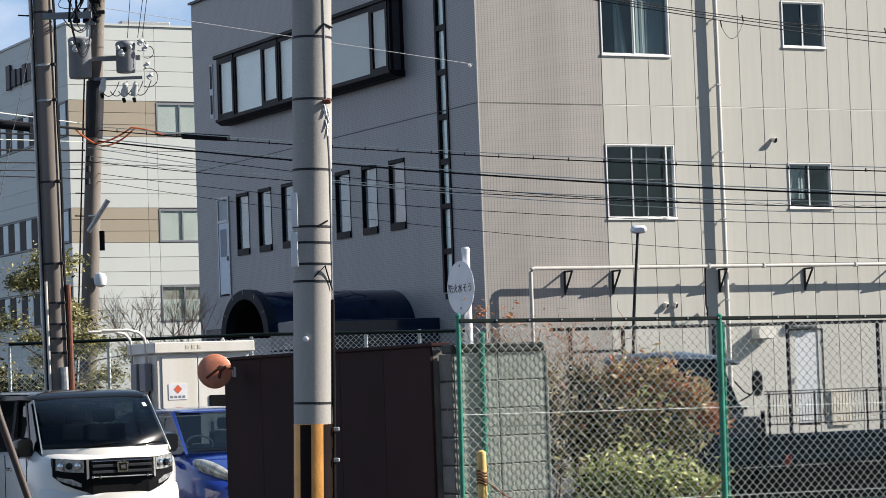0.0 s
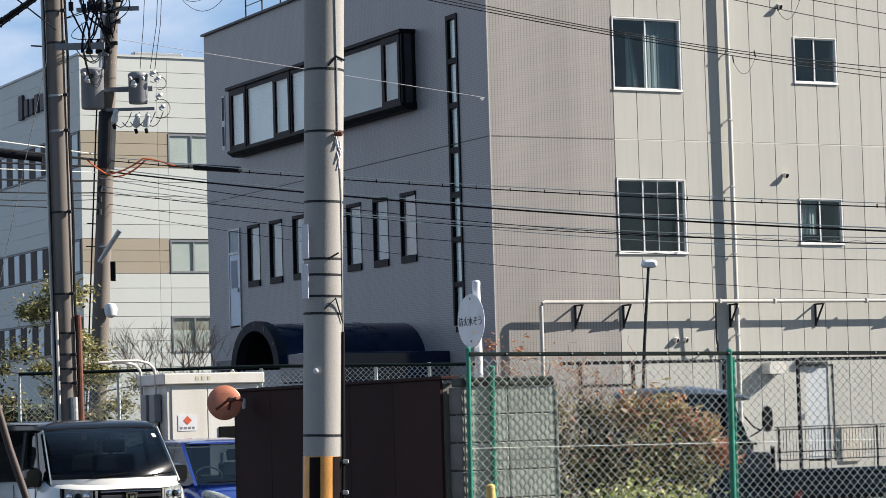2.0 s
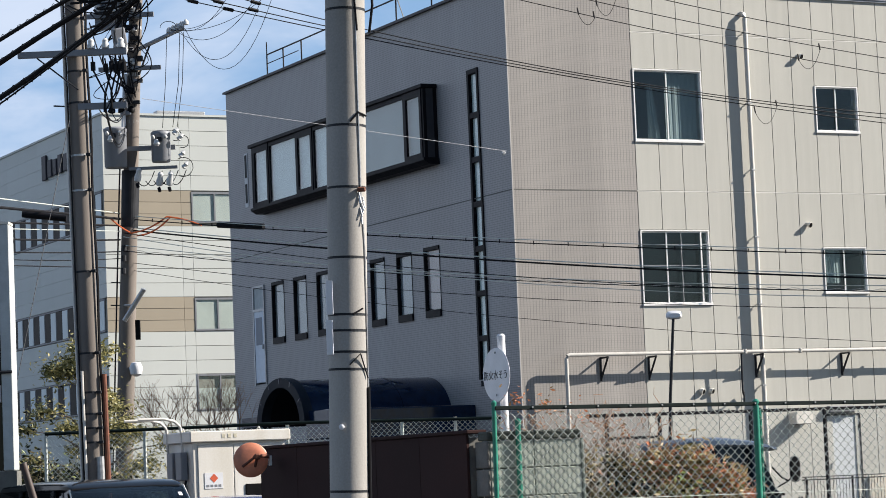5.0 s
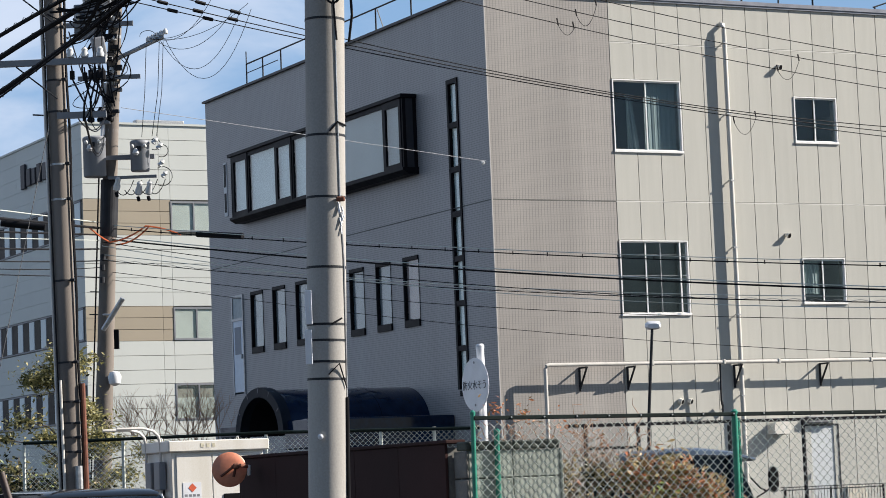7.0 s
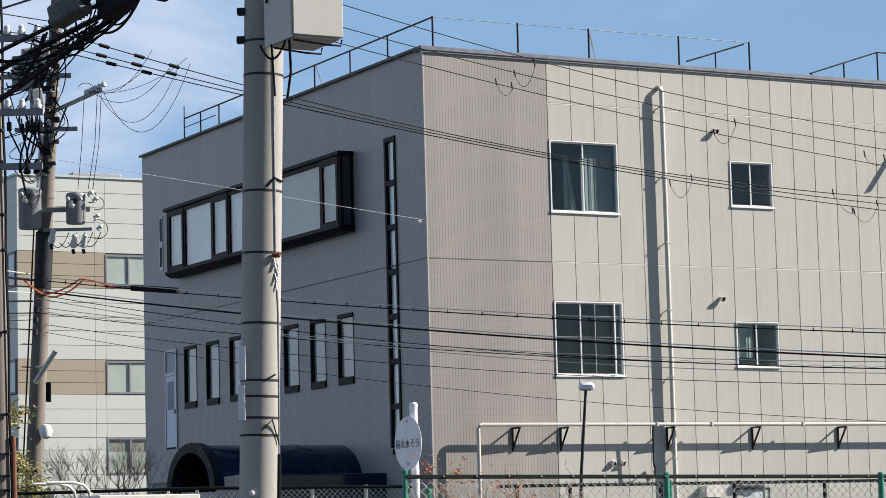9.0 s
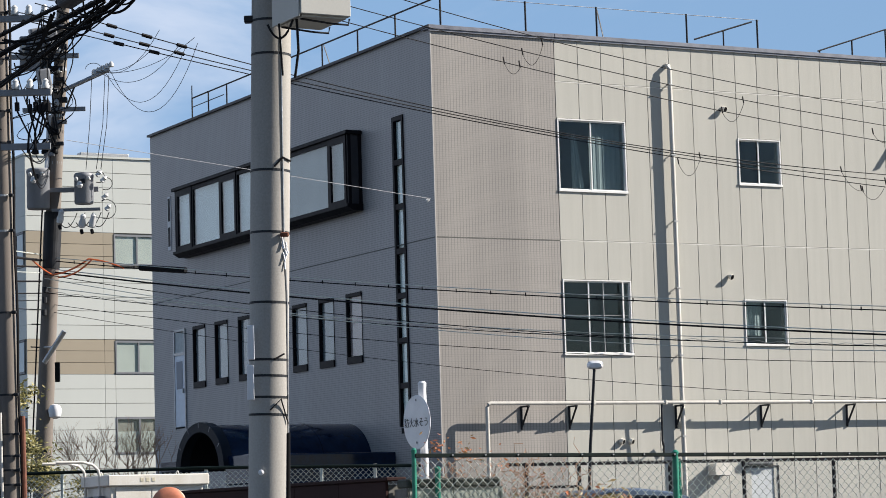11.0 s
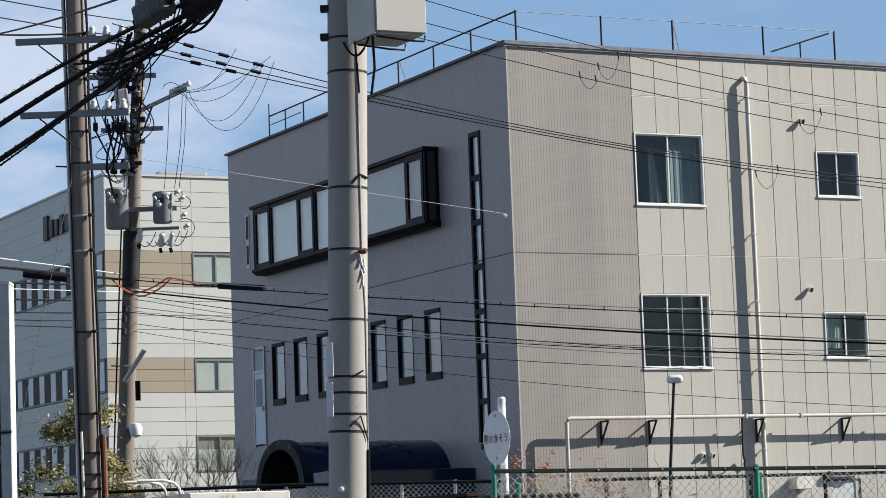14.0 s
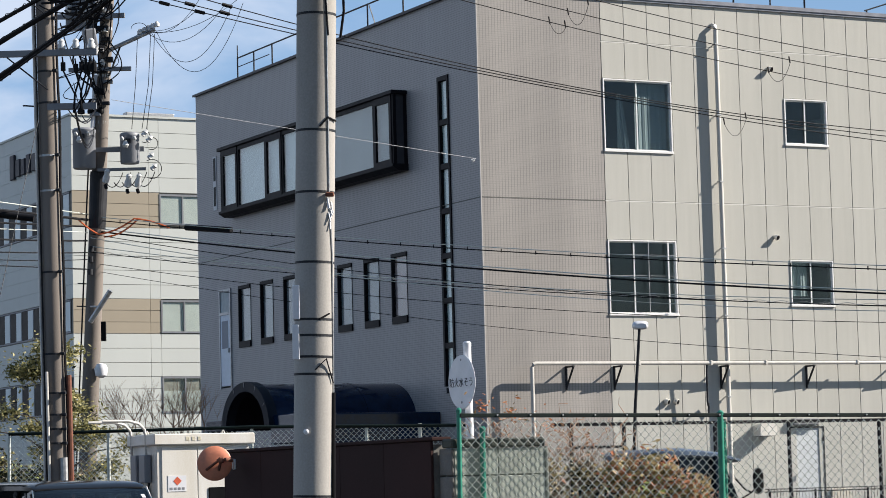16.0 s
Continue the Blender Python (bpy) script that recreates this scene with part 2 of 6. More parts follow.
def empty(name, m, label, category, group="", kind=""):
    ob = new(name)
    ob.matrix_basis = m
    return tagged(ob, label, category, group, kind)


def box(bm, x0, x1, y0, y1, z0, z1, bevel=0.0):
    g = bmesh.new() if bevel else bm
    vs = [g.verts.new((x, y, z)) for x in (x0, x1) for y in (y0, y1) for z in (z0, z1)]
    for a, b, c, d in ((0, 1, 3, 2), (4, 6, 7, 5), (0, 4, 5, 1), (2, 3, 7, 6), (0, 2, 6, 4), (1, 5, 7, 3)):
        g.faces.new((vs[a], vs[b], vs[c], vs[d]))
    if bevel:
        bmesh.ops.bevel(g, geom=g.edges[:], offset=bevel, segments=1 if bevel < 0.03 else 3, affect="EDGES", profile=0.5)
        merge(bm, g)
    return bm


def merge(bm, g, m=None):
    me = bpy.data.meshes.new("t")
    if m is not None:
        g.transform(m)
    g.to_mesh(me)
    g.free()
    bm.from_mesh(me)
    bpy.data.meshes.remove(me)
    return bm


def bx(*a, bevel=0.0):
    return box(bmesh.new(), *a, bevel=bevel)


def tube(bm, pts, r, seg=6, r2=None, caps=True):
    """A round bar through points; r2: the radius at its far end."""
    pts = [Vector(p) for p in pts]
    rings = []
    for i, p in enumerate(pts):
        d = (pts[min(i + 1, len(pts) - 1)] - pts[max(i - 1, 0)]).normalized()
        a = d.cross(Vector((0, 0, 1)) if abs(d.z) < 0.9 else Vector((1, 0, 0))).normalized()
        b = d.cross(a)
        k = r if r2 is None else r + (r2 - r) * i / (len(pts) - 1)
        rings.append([bm.verts.new(p + k * (math.cos(t) * a + math.sin(t) * b)) for t in (2 * math.pi * j / seg for j in range(seg))])
    for u, v in zip(rings, rings[1:]):
        for j in range(seg):
            bm.faces.new((u[j], u[(j + 1) % seg], v[(j + 1) % seg], v[j]))
    if caps:
        bm.faces.new(rings[0][::-1])
        bm.faces.new(rings[-1])
    return bm


def tb(pts, r, seg=8, r2=None):
    return tube(bmesh.new(), pts, r, seg, r2)


def lathe(profile, seg=20):
    """Turned about z: (radius, height) pairs."""
    bm = bmesh.new()
    rings = [[bm.verts.new((max(r, 1e-4) * math.cos(t), max(r, 1e-4) * math.sin(t), z)) for t in (2 * math.pi * j / seg for j in range(seg))] for r, z in profile]
    for u, v in zip(rings, rings[1:]):
        for j in range(seg):
            bm.faces.new((u[j], u[(j + 1) % seg], v[(j + 1) % seg], v[j]))
    bm.faces.new(rings[0][::-1])
    bm.faces.new(rings[-1])
    return bm


def extrude(poly, y0, y1):
    """A prism: the outline (x, z) drawn out along y."""
    bm = bmesh.new()
    a = [bm.verts.new((x, y0, z)) for x, z in poly]
    b = [bm.verts.new((x, y1, z)) for x, z in poly]
    k = len(poly)
    bm.faces.new(a)
    bm.faces.new(b[::-1])
    for i in range(k):
        bm.faces.new((a[i], b[i], b[(i + 1) % k], a[(i + 1) % k]))
    bmesh.ops.recalc_face_normals(bm, faces=bm.faces[:])
    return bm


def sag(a, b, drop, n=14):
    a, b = Vector(a), Vector(b)
    return [a.lerp(b, i / n) - Vector((0, 0, 4 * drop * (i / n) * (1 - i / n))) for i in range(n + 1)]


def holed_wall(u0, u1, z0, z1, depth, holes):
    """A wall in the plane y = 0 with thickness behind it and openings through it."""
    bm = bmesh.new()
    us = sorted({u0, u1, *[h[0] for h in holes], *[h[1] for h in holes]})
    zs = sorted({z0, z1, *[h[2] for h in holes], *[h[3] for h in holes]})

    def solid(i, j):
        if not (0 <= i < len(us) - 1 and 0 <= j < len(zs) - 1):
            return False
        cu, cz = (us[i] + us[i + 1]) / 2, (zs[j] + zs[j + 1]) / 2
        return not any(h[0] < cu < h[1] and h[2] < cz < h[3] for h in holes)

    def quad(*vs):
        bm.faces.new([bm.verts.new(v) for v in vs])
    for i in range(len(us) - 1):
        for j in range(len(zs) - 1):
            if not solid(i, j):
                continue
            a, b, c, d = us[i], us[i + 1], zs[j], zs[j + 1]
            quad((a, 0, c), (b, 0, c), (b, 0, d), (a, 0, d))
            quad((a, depth, d), (b, depth, d), (b, depth, c), (a, depth, c))
            if not solid(i - 1, j):
                quad((a, depth, c), (a, 0, c), (a, 0, d), (a, depth, d))
            if not solid(i + 1, j):
                quad((b, 0, c), (b, depth, c), (b, depth, d), (b, 0, d))
            if not solid(i, j - 1):
                quad((a, depth, c), (b, depth, c), (b, 0, c), (a, 0, c))
            if not solid(i, j + 1):
                quad((a, 0, d), (b, 0, d), (b, depth, d), (a, depth, d))
    bmesh.ops.remove_doubles(bm, verts=bm.verts[:], dist=1e-5)
    return bm


YAW = 27.13


def recede(f):
    """Grown about the eye's height: f times as far away and as large."""
    return Matrix.Translation((0, 0, EYE)) @ Matrix.Scale(f, 4) @ Matrix.Translation((0, 0, -EYE))


Q90Y = Matrix(((0, 1, 0, 0), (1, 0, 0, 0), (0, 0, 1, 0), (0, 0, 0, 1)))   # swaps the two plan axes

# ---- ground ----
bm = bmesh.new()
bmesh.ops.create_grid(bm, x_segments=40, y_segments=40, size=900)
ground = part("ground", bm, ASPHALT)
tagged(ground, "dark grey asphalt of the street and yards", "ground", kind="structure")

# ---- three-storey office building ----
BZ = 12.24
office = empty("office_building", pose(0.859, 54.393, 0, 0, 0, YAW), "three-storey office building with taupe tiles and cream panels", "building")
SIDE_W, FRONT_W, ROOMS = 17.4, 16.28, 10.0
side_holes = [(3.10, 4.85, 8.82, 10.41), (3.10, 4.85, 5.22, 6.85), (7.88, 9.05, 9.12, 10.17), (7.88, 9.05, 5.45, 6.48), (7.66, 8.58, 0.55, 2.72)]
# core of the side wall, behind the panels
part("side_wall", holed_wall(3.07, SIDE_W, 0, BZ, 0.2, side_holes), BACKING, office).location = (0, 0.05, 0)
part("tiled_side_wall", bx(0.002, 3.07, 0.0, 0.25, 0, BZ), TILE_SUN, office, "taupe tiled corner")
front_holes = [(1.36, 1.88, 3.75, 10.52), (3.75, 13.6, 8.85, 10.35), (14.04, 14.79, 4.29, 6.85)]
NARROW = (3.62, 5.08, 6.55, 9.77, 11.25, 12.70)
for v in NARROW:
    front_holes.append((v, v + 0.79, 5.28, 6.88))
bm = holed_wall(0.002, FRONT_W, 0, BZ, 0.25, front_holes)
bm.transform(Q90Y)
bmesh.ops.reverse_faces(bm, faces=bm.faces[:])
part("front_wall", bm, TILE_FRONT, office, "taupe tiled front in shade")
bm = bmesh.new()
box(bm, 0.25, SIDE_W, FRONT_W - 0.25, FRONT_W, 0, BZ)
box(bm, SIDE_W - 0.25, SIDE_W, 0.25, FRONT_W - 0.25, 0, BZ)
part("back_wall", bm, INSIDE, office)
bm = bmesh.new()
for z in (0.5, 4.1, 7.6, BZ - 0.35):
    box(bm, 0.26, SIDE_W - 0.26, 0.26, FRONT_W - 0.26, z - 0.2, z)
box(bm, 5.5, 5.6, 0.26, FRONT_W - 0.26, 0.5, BZ - 0.5)
box(bm, 6.0, 6.1, 0.26, FRONT_W - 0.26, 0.5, BZ - 0.5)
part("floor_slab", bm, INSIDE, office)
# small iron ledge joint lines on the tiled faces
bm = bmesh.new()
for z in (7.71,):
    box(bm, -0.002, 3.07, -0.003, 0.0, z - 0.012, z + 0.012)
    box(bm, -0.003, 0.0, 0.0, FRONT_W, z - 0.012, z + 0.012)
part("joint", bm, MORTAR, office)
bm = bx(0.0, 0.022, -0.006, 0.0, 0, BZ)
box(bm, -0.004, 0.0, -0.006, 0.016, 0, BZ)
part("corner_trim", bm, CORNER_TRIM, office)

# roof edge: coping coloured paler on the sunlit side, darker on the shaded front
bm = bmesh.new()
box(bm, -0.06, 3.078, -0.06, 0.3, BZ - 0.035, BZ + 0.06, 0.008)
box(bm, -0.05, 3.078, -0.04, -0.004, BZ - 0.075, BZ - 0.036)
part("coping", bm, COPING_SUNLIT, office)
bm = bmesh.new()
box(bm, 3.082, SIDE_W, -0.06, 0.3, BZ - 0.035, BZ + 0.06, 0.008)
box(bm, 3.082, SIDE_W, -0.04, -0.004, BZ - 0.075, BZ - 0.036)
part("coping", bm, COPING_SUNLIT, office)
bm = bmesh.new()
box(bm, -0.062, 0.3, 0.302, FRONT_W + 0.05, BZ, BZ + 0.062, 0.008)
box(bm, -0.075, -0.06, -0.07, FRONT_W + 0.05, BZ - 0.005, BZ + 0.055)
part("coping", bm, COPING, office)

# cream wall panels, 0.6 m wide, storey high
LEVELS = (0.0, 0.67, 4.19, 7.71, 11.23, BZ)
panel_cache = {}


def panel(u, z0, z1, w=0.6):
    key = (round(w, 3), round(z1 - z0, 3))
    m = pose(u, 0, z0)
    if key in panel_cache:
        return share("wall_panel", panel_cache[key], office, m)
    ob = part("wall_panel", bx(0.005, w - 0.005, 0.0, 0.05, 0.014, key[1] - 0.014, bevel=0.006), PANEL, office)
    ob.matrix_basis = m
    panel_cache[key] = ob
    return ob


for z in LEVELS[1:-1]:
    part("joint_strip", bx(3.075, SIDE_W - 0.02, 0.001, 0.02, z - 0.011, z + 0.011), SEALANT, office)
for k in range(24):
    u = 3.08 + 0.6 * k
    if u + 0.6 > SIDE_W + 0.01:
        break
    for z0, z1 in zip(LEVELS, LEVELS[1:]):
        spans = [(z0, z1)]
        for a, b, c, d in side_holes:
            if a < u + 0.3 < b:
                nxt = []
                for s, e in spans:
                    if c >= e or d <= s:
                        nxt.append((s, e))
                    else:
                        if c - s > 0.05:
                            nxt.append((s, c))
                        if e - d > 0.05:
                            nxt.append((d, e))
                spans = nxt
        for s, e in spans:
            panel(u, s, e)


# side windows
def side_window(u0, u1, z0, z1, grille=False, curtain=0):
    win = part("window", bx(0, 0.001, 0, 0.001, 0, 0.001), WHITE_FRAME, office)
    w, h, f = u1 - u0, z1 - z0, 0.026
    bm = bmesh.new()
    box(bm, -0.004, w + 0.004, -0.022, 0.10, h - f, h + 0.004, 0.004)
    box(bm, -0.018, w + 0.018, -0.034, 0.10, -0.03, f, 0.006)
    box(bm, -0.004, f, -0.020, 0.10, f, h - f)
    box(bm, w - f, w + 0.004, -0.020, 0.10, f, h - f)
    win.data = bpy.data.meshes.new("window_frame")
    bm.to_mesh(win.data)
    bm.free()
    win.data.materials.append(WHITE_FRAME)
    win.name = "window"
    win.location = (u0, 0, z0)
    mid = w * (0.39 if grille else 0.5)
    for i, (a, b, y) in enumerate(((f, mid + 0.025, 0.045), (mid - 0.025, w - f, 0.02))):
        bm = bmesh.new()
        t = 0.024
        box(bm, a, a + t, y, y + 0.025, f, h - f)
        box(bm, b - t, b, y, y + 0.025, f, h - f)
        box(bm, a + t, b - t, y, y + 0.025, f, f + t)
        box(bm, a + t, b - t, y, y + 0.025, h - f - t, h - f)
        part("sash", bm, WHITE_FRAME, win)
        g = part("pane", bx(a + t, b - t, y + 0.010, y + 0.015, f + t, h - f - t), DARK_GLASS, win)
        g.visible_shadow = False
    if grille:
        guard = part("window_grille", bx(w - 0.266, w - 0.234, -0.075, -0.05, 0.03, h - 0.04), WHITE_FRAME, win, "white metal window guard")
        part("guard_bar", bx(0.984, 0.996, -0.075, -0.05, 0.03, h - 0.04), STEEL, guard)
        for z in (0.85, h - 0.32):
            part("guard_wire", bx(0.02, w - 0.02, -0.05, -0.04, z - 0.004, z + 0.004), STEEL, guard)
    if curtain:
        bm = bmesh.new()
        # a flat length behind one sash, and by the wide window a gathered one beside it
        c0, z0c = (w * 0.5 + 0.02, 0.05) if curtain > 0 else (0.05, h * 0.22)
        pts = [(c0 + i * (w * 0.5 - 0.08) / 40, 0.17 + 0.007 * math.sin(i * 0.9) + 0.004 * math.sin(i * 2.3)) for i in range(41)]
        vs = [[bm.verts.new((x, y, z)) for x, y in pts] for z in (z0c, h - 0.05)]
        for i in range(40):
            bm.faces.new((vs[0][i], vs[0][i + 1], vs[1][i + 1], vs[1][i]))
        if curtain > 0:
            lo = [bm.verts.new((w * 0.22 + i * 0.030 + 0.06, 0.18 + 0.02 * math.sin(i * 1.7), 0.05)) for i in range(11)]
            up = [bm.verts.new((w * 0.25 + i * 0.012, 0.18 + 0.02 * math.sin(i * 1.7), h - 0.3)) for i in range(11)]
            for i in range(10):
                bm.faces.new((lo[i], lo[i + 1], up[i + 1], up[i]))
        part("curtain", bm, GREY_BLIND if curtain > 0 else CURTAIN, win, smooth=True)
    return win


side_window(3.10, 4.85, 8.82, 10.41, curtain=1)
side_window(3.10, 4.85, 5.22, 6.85, grille=True)
side_window(7.88, 9.05, 9.12, 10.17)
side_window(7.88, 9.05, 5.45, 6.48, curtain=-1)

# bay window on the front wall: local frame with x out from the wall to the left
BAY = 0.35
bay = part("bay_window", bx(-BAY - 0.06, -0.002, 3.40, 13.85, 10.42, 10.51, bevel=0.01), BLACK, office, "long black-framed bay window with white blinds")
bm = extrude([(-BAY - 0.05, 8.78), (-BAY - 0.05, 8.84), (-0.002, 8.84), (-0.002, 8.69), (-BAY * 0.7, 8.69)], 3.42, 13.8)
part("sill", bm, BLACK, bay)
for v0, v1 in ((3.45, 3.53), (13.62, 13.74)):
    bm = bx(-BAY, -BAY + 0.08, v0, v1, 8.84, 10.42)
    box(bm, -0.08, -0.002, v0, v1, 8.84, 10.42)
    side = part("side_frame", bm, BLACK, bay)
    part("side_pane", bx(-BAY + 0.08, -0.08, v0 + 0.02, v1 - 0.03, 8.84, 10.42), COPING, side, "dark end pane")
CUTS = (3.53, 4.44, 7.0, 7.9, 9.75, 10.76, 12.60, 13.62)
for i, (a, b) in enumerate(zip(CUTS, CUTS[1:])):
    narrow = b - a < 1.3
    bm = bmesh.new()
    t = 0.075 if narrow else 0.05
    y0, y1 = a + 0.03, b - 0.03
    x0 = -BAY - (0.02 if narrow else 0.0)
    box(bm, x0, x0 + 0.06, y0 - 0.03, y0 + t, 8.84, 10.42)
    box(bm, x0, x0 + 0.06, y1 - t, y1 + 0.03, 8.84, 10.42)
    box(bm, x0, x0 + 0.06, y0 + t, y1 - t, 8.84, 8.88 + (0.08 if narrow else 0))
    box(bm, x0, x0 + 0.06, y0 + t, y1 - t, 10.32 - (0.06 if narrow else 0), 10.42)
    sash = part("sash", bm, BLACK, bay)
    g = part("pane", bx(x0 + 0.025, x0 + 0.03, y0 + t, y1 - t, 8.88, 10.34), GLASS, sash)
    g.visible_shadow = False
    part("blind", bx(x0 + 0.10, x0 + 0.104, y0 + 0.02, y1 - 0.02, 8.86, 10.40), GREY_BLIND if i in (0, 1) else BLIND, sash)

# open casement at the bay's far end
cs = part("casement", bx(-BAY - 0.10, -BAY - 0.07, 13.80, 14.02, 8.9, 10.30), SIGN_FRAME, bay, "white and black casement standing open")
part("pane", bx(-BAY - 0.105, -BAY - 0.10, 13.84, 13.98, 9.66, 10.26), BLACK, cs)
part("pane", bx(-BAY - 0.105, -BAY - 0.10, 13.84, 13.98, 9.0, 9.5), BLACK, cs)

# narrow windows
for i, v in enumerate(NARROW):
    w = part("window", bx(0, 0.001, 0, 0.001, 0, 0.001), BLACK, office)
    bm = bmesh.new()
    d = 0.075
    box(bm, -0.012, d, 0, 0.014, 0, 1.6)
    box(bm, -0.03, d, 0.755, 0.79, 0, 1.6)
    box(bm, -0.04, d, 0.014, 0.755, 0, 0.16)
    box(bm, -0.03, d, 0.014, 0.755, 1.52, 1.6)
    w.data = bpy.data.meshes.new("narrow_frame")
    bm.to_mesh(w.data)
    bm.free()
    w.data.materials.append(BLACK)
    w.location = (0, v, 5.28)
    g = part("pane", bx(d - 0.035, d - 0.03, 0.014, 0.755, 0.16, 1.52), GLASS, w)
    g.visible_shadow = False
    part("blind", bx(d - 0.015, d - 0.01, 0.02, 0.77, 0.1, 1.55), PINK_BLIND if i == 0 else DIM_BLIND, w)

# tall slit of glass beside the corner
slit = part("slit_window", bx(-0.03, 0.1, 1.36, 1.43, 3.75, 10.52), BLACK, office, "tall black-framed strip of small panes")
bm = bx(-0.03, 0.1, 1.80, 1.88, 3.75, 10.52)
box(bm, -0.032, 0.1, 1.36, 1.88, 10.46, 10.56)
part("frame", bm, BLACK, slit)
Z = 10.46
for i in range(7):
    part("mullion", bx(-0.025, 0.049, 1.43, 1.80, Z - 0.98, Z - 0.86), BLACK, slit)
    g = part("pane", bx(0.03, 0.035, 1.43, 1.80, Z - 0.86, Z), GLASS, slit)
    g.visible_shadow = False
    Z -= 0.98
part("blind", bx(0.05, 0.055, 1.431, 1.799, 3.76, 10.45), BLIND, slit)

# upper door on the front wall
door = part("door", bx(-0.02, 0.04, 14.08, 14.75, 4.33, 6.20, bevel=0.01), DOOR_WHITE, office, "pale blue-white metal door")
part("pane", bx(-0.026, -0.022, 14.22, 14.64, 5.32, 6.04), DIM_BLIND, door, "grey frosted door pane")
bm = bx(-0.035, 0.05, 14.02, 14.08, 4.27, 6.88)
box(bm, -0.035, 0.05, 14.75, 14.81, 4.27, 6.88)
box(bm, -0.035, 0.05, 14.08, 14.75, 6.20, 6.27)
box(bm, -0.035, 0.05, 14.08, 14.75, 6.82, 6.88)
part("door_frame", bm, STEEL, door)
part("transom", bx(0.0, 0.02, 14.08, 14.75, 6.27, 6.82), CURTAIN, door)
part("door_handle", bx(-0.07, -0.02, 14.12, 14.16, 5.2, 5.32, bevel=0.008), STEEL, door)

# barrel-vaulted entrance canopy
# box drawn lower to fill the black space under the eave
canopy = part("entrance_canopy", bx(-3.5, -0.002, 2.15, 3.45, 2.58, 3.22, bevel=0.03), BLUE_VAULT, office, "dark blue barrel-vaulted entrance canopy")
part("eave", bx(-3.5, -0.002, 5.8, 7.2, 2.98, 3.2, bevel=0.01), BLUE_VAULT, canopy)


def arch(r0, r1, x0, x1, cv=4.6, zc=2.95, sy=1.28, seg=24):
    bm = bmesh.new()
    rings = []
    for j in range(seg + 1):
        t = math.pi * j / seg
        rings.append([bm.verts.new((x, cv - sy * r * math.cos(t), zc + (r - 0.02) * math.sin(t))) for x, r in ((x0, r0), (x0, r1), (x1, r1), (x1, r0))])
    for a, b in zip(rings, rings[1:]):
        for k in range(4):
            bm.faces.new((a[k], a[(k + 1) % 4], b[(k + 1) % 4], b[k]))
    bm.faces.new(rings[0])
    bm.faces.new(rings[-1][::-1])
    bmesh.ops.recalc_face_normals(bm, faces=bm.faces[:])
    return bm


part("vault", arch(0.95, 1.02, -3.40, -0.002), BLUE_VAULT, canopy, smooth=True)
# black lining and flat sheet stand in for the shade inside the vault
part("vault_shade_lining", arch(0.90, 0.945, -3.39, -0.01), BLACK, canopy, smooth=True)
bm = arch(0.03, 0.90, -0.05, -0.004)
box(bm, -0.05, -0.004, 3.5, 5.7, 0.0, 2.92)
part("entrance_shade_sheet", bm, BLACK, canopy, "flat black sheet for the shaded entrance")
part("arch_trim", arch(0.86, 1.07, -3.62, -3.40), BLUE_ARCH, canopy, "blue arch face with ribbed joints", smooth=True)
for x in (-2.3, -1.15):
    part("rib", arch(1.02, 1.035, x - 0.03, x + 0.03), BLUE_VAULT, canopy, smooth=True)
for a in (32, 62, 90, 118, 148):
    c, q = math.cos(radians(a)), math.sin(radians(a))
    bm = bx(-0.014, 0.014, -0.115, 0.115, -0.012, 0.112)
    bm.transform(Matrix.Translation((-3.51, 4.6 - 1.28 * 0.965 * c, 2.93 + 0.965 * q)) @ Matrix.Rotation(radians(90 - a), 4, "X") @ Matrix.Rotation(radians(90), 4, "Z"))
    part("arch_seam", bm, BLUE_VAULT, canopy)
part("arch_foot", bx(-3.64, -3.35, 5.75, 6.75, 2.80, 2.985, bevel=0.015), BLUE_ARCH, canopy)
part("pillar", bx(-3.3, -3.1, 2.3, 2.5, 0, 2.98), TILE_FRONT, canopy)
part("pillar", bx(-3.3, -3.1, 6.75, 6.95, 0, 2.98), TILE_FRONT, canopy)

# downpipe, wall pipe with brackets, lamps and vents on the side wall
dp = part("downpipe", tb([(6.01, -0.0, 11.76), (6.01, -0.10, 11.72), (6.01, -0.125, 11.62), (6.01, -0.125, 0.2)], 0.053, 14), PVC, office, "pale plastic downpipe", smooth=True)
for z in (11.3, 9.7, 8.2, 6.7, 5.2, 3.4, 2.0):
    bm = bx(5.952, 6.068, -0.183, -0.067, z - 0.012, z + 0.012)
    box(bm, 6.0, 6.02, -0.078, 0.0, z - 0.008, z + 0.008)
    part("pipe_clip", bm, STEEL, dp)
wp = part("wall_pipe", tb([(0.95, -0.30, 2.4), (0.95, -0.30, 4.06), (0.98, -0.30, 4.12), (1.04, -0.30, 4.14), (SIDE_W, -0.30, 4.14)], 0.043, 10), PVC, office, "pale horizontal pipe on steel brackets", smooth=True)
for u in (1.95, 3.15, 5.9, 8.2, 10.6, 13.0):
    bm = tb([(u, -0.33, 4.07), (u, -0.02, 3.64)], 0.024, 6)
    tube(bm, [(u, -0.02, 4.09), (u, -0.02, 3.58)], 0.026, 6)
    tube(bm, [(u, -0.35, 4.075), (u, 0.0, 4.075)], 0.022, 6)
    part("bracket", bm, DARK_STEEL, wp)
for u in (3.6, 5.45, 6.9, 9.4):
    part("pipe_joint", bx(u - 0.03, u + 0.03, -0.355, -0.245, 4.085, 4.195, bevel=0.012), PVC, wp)
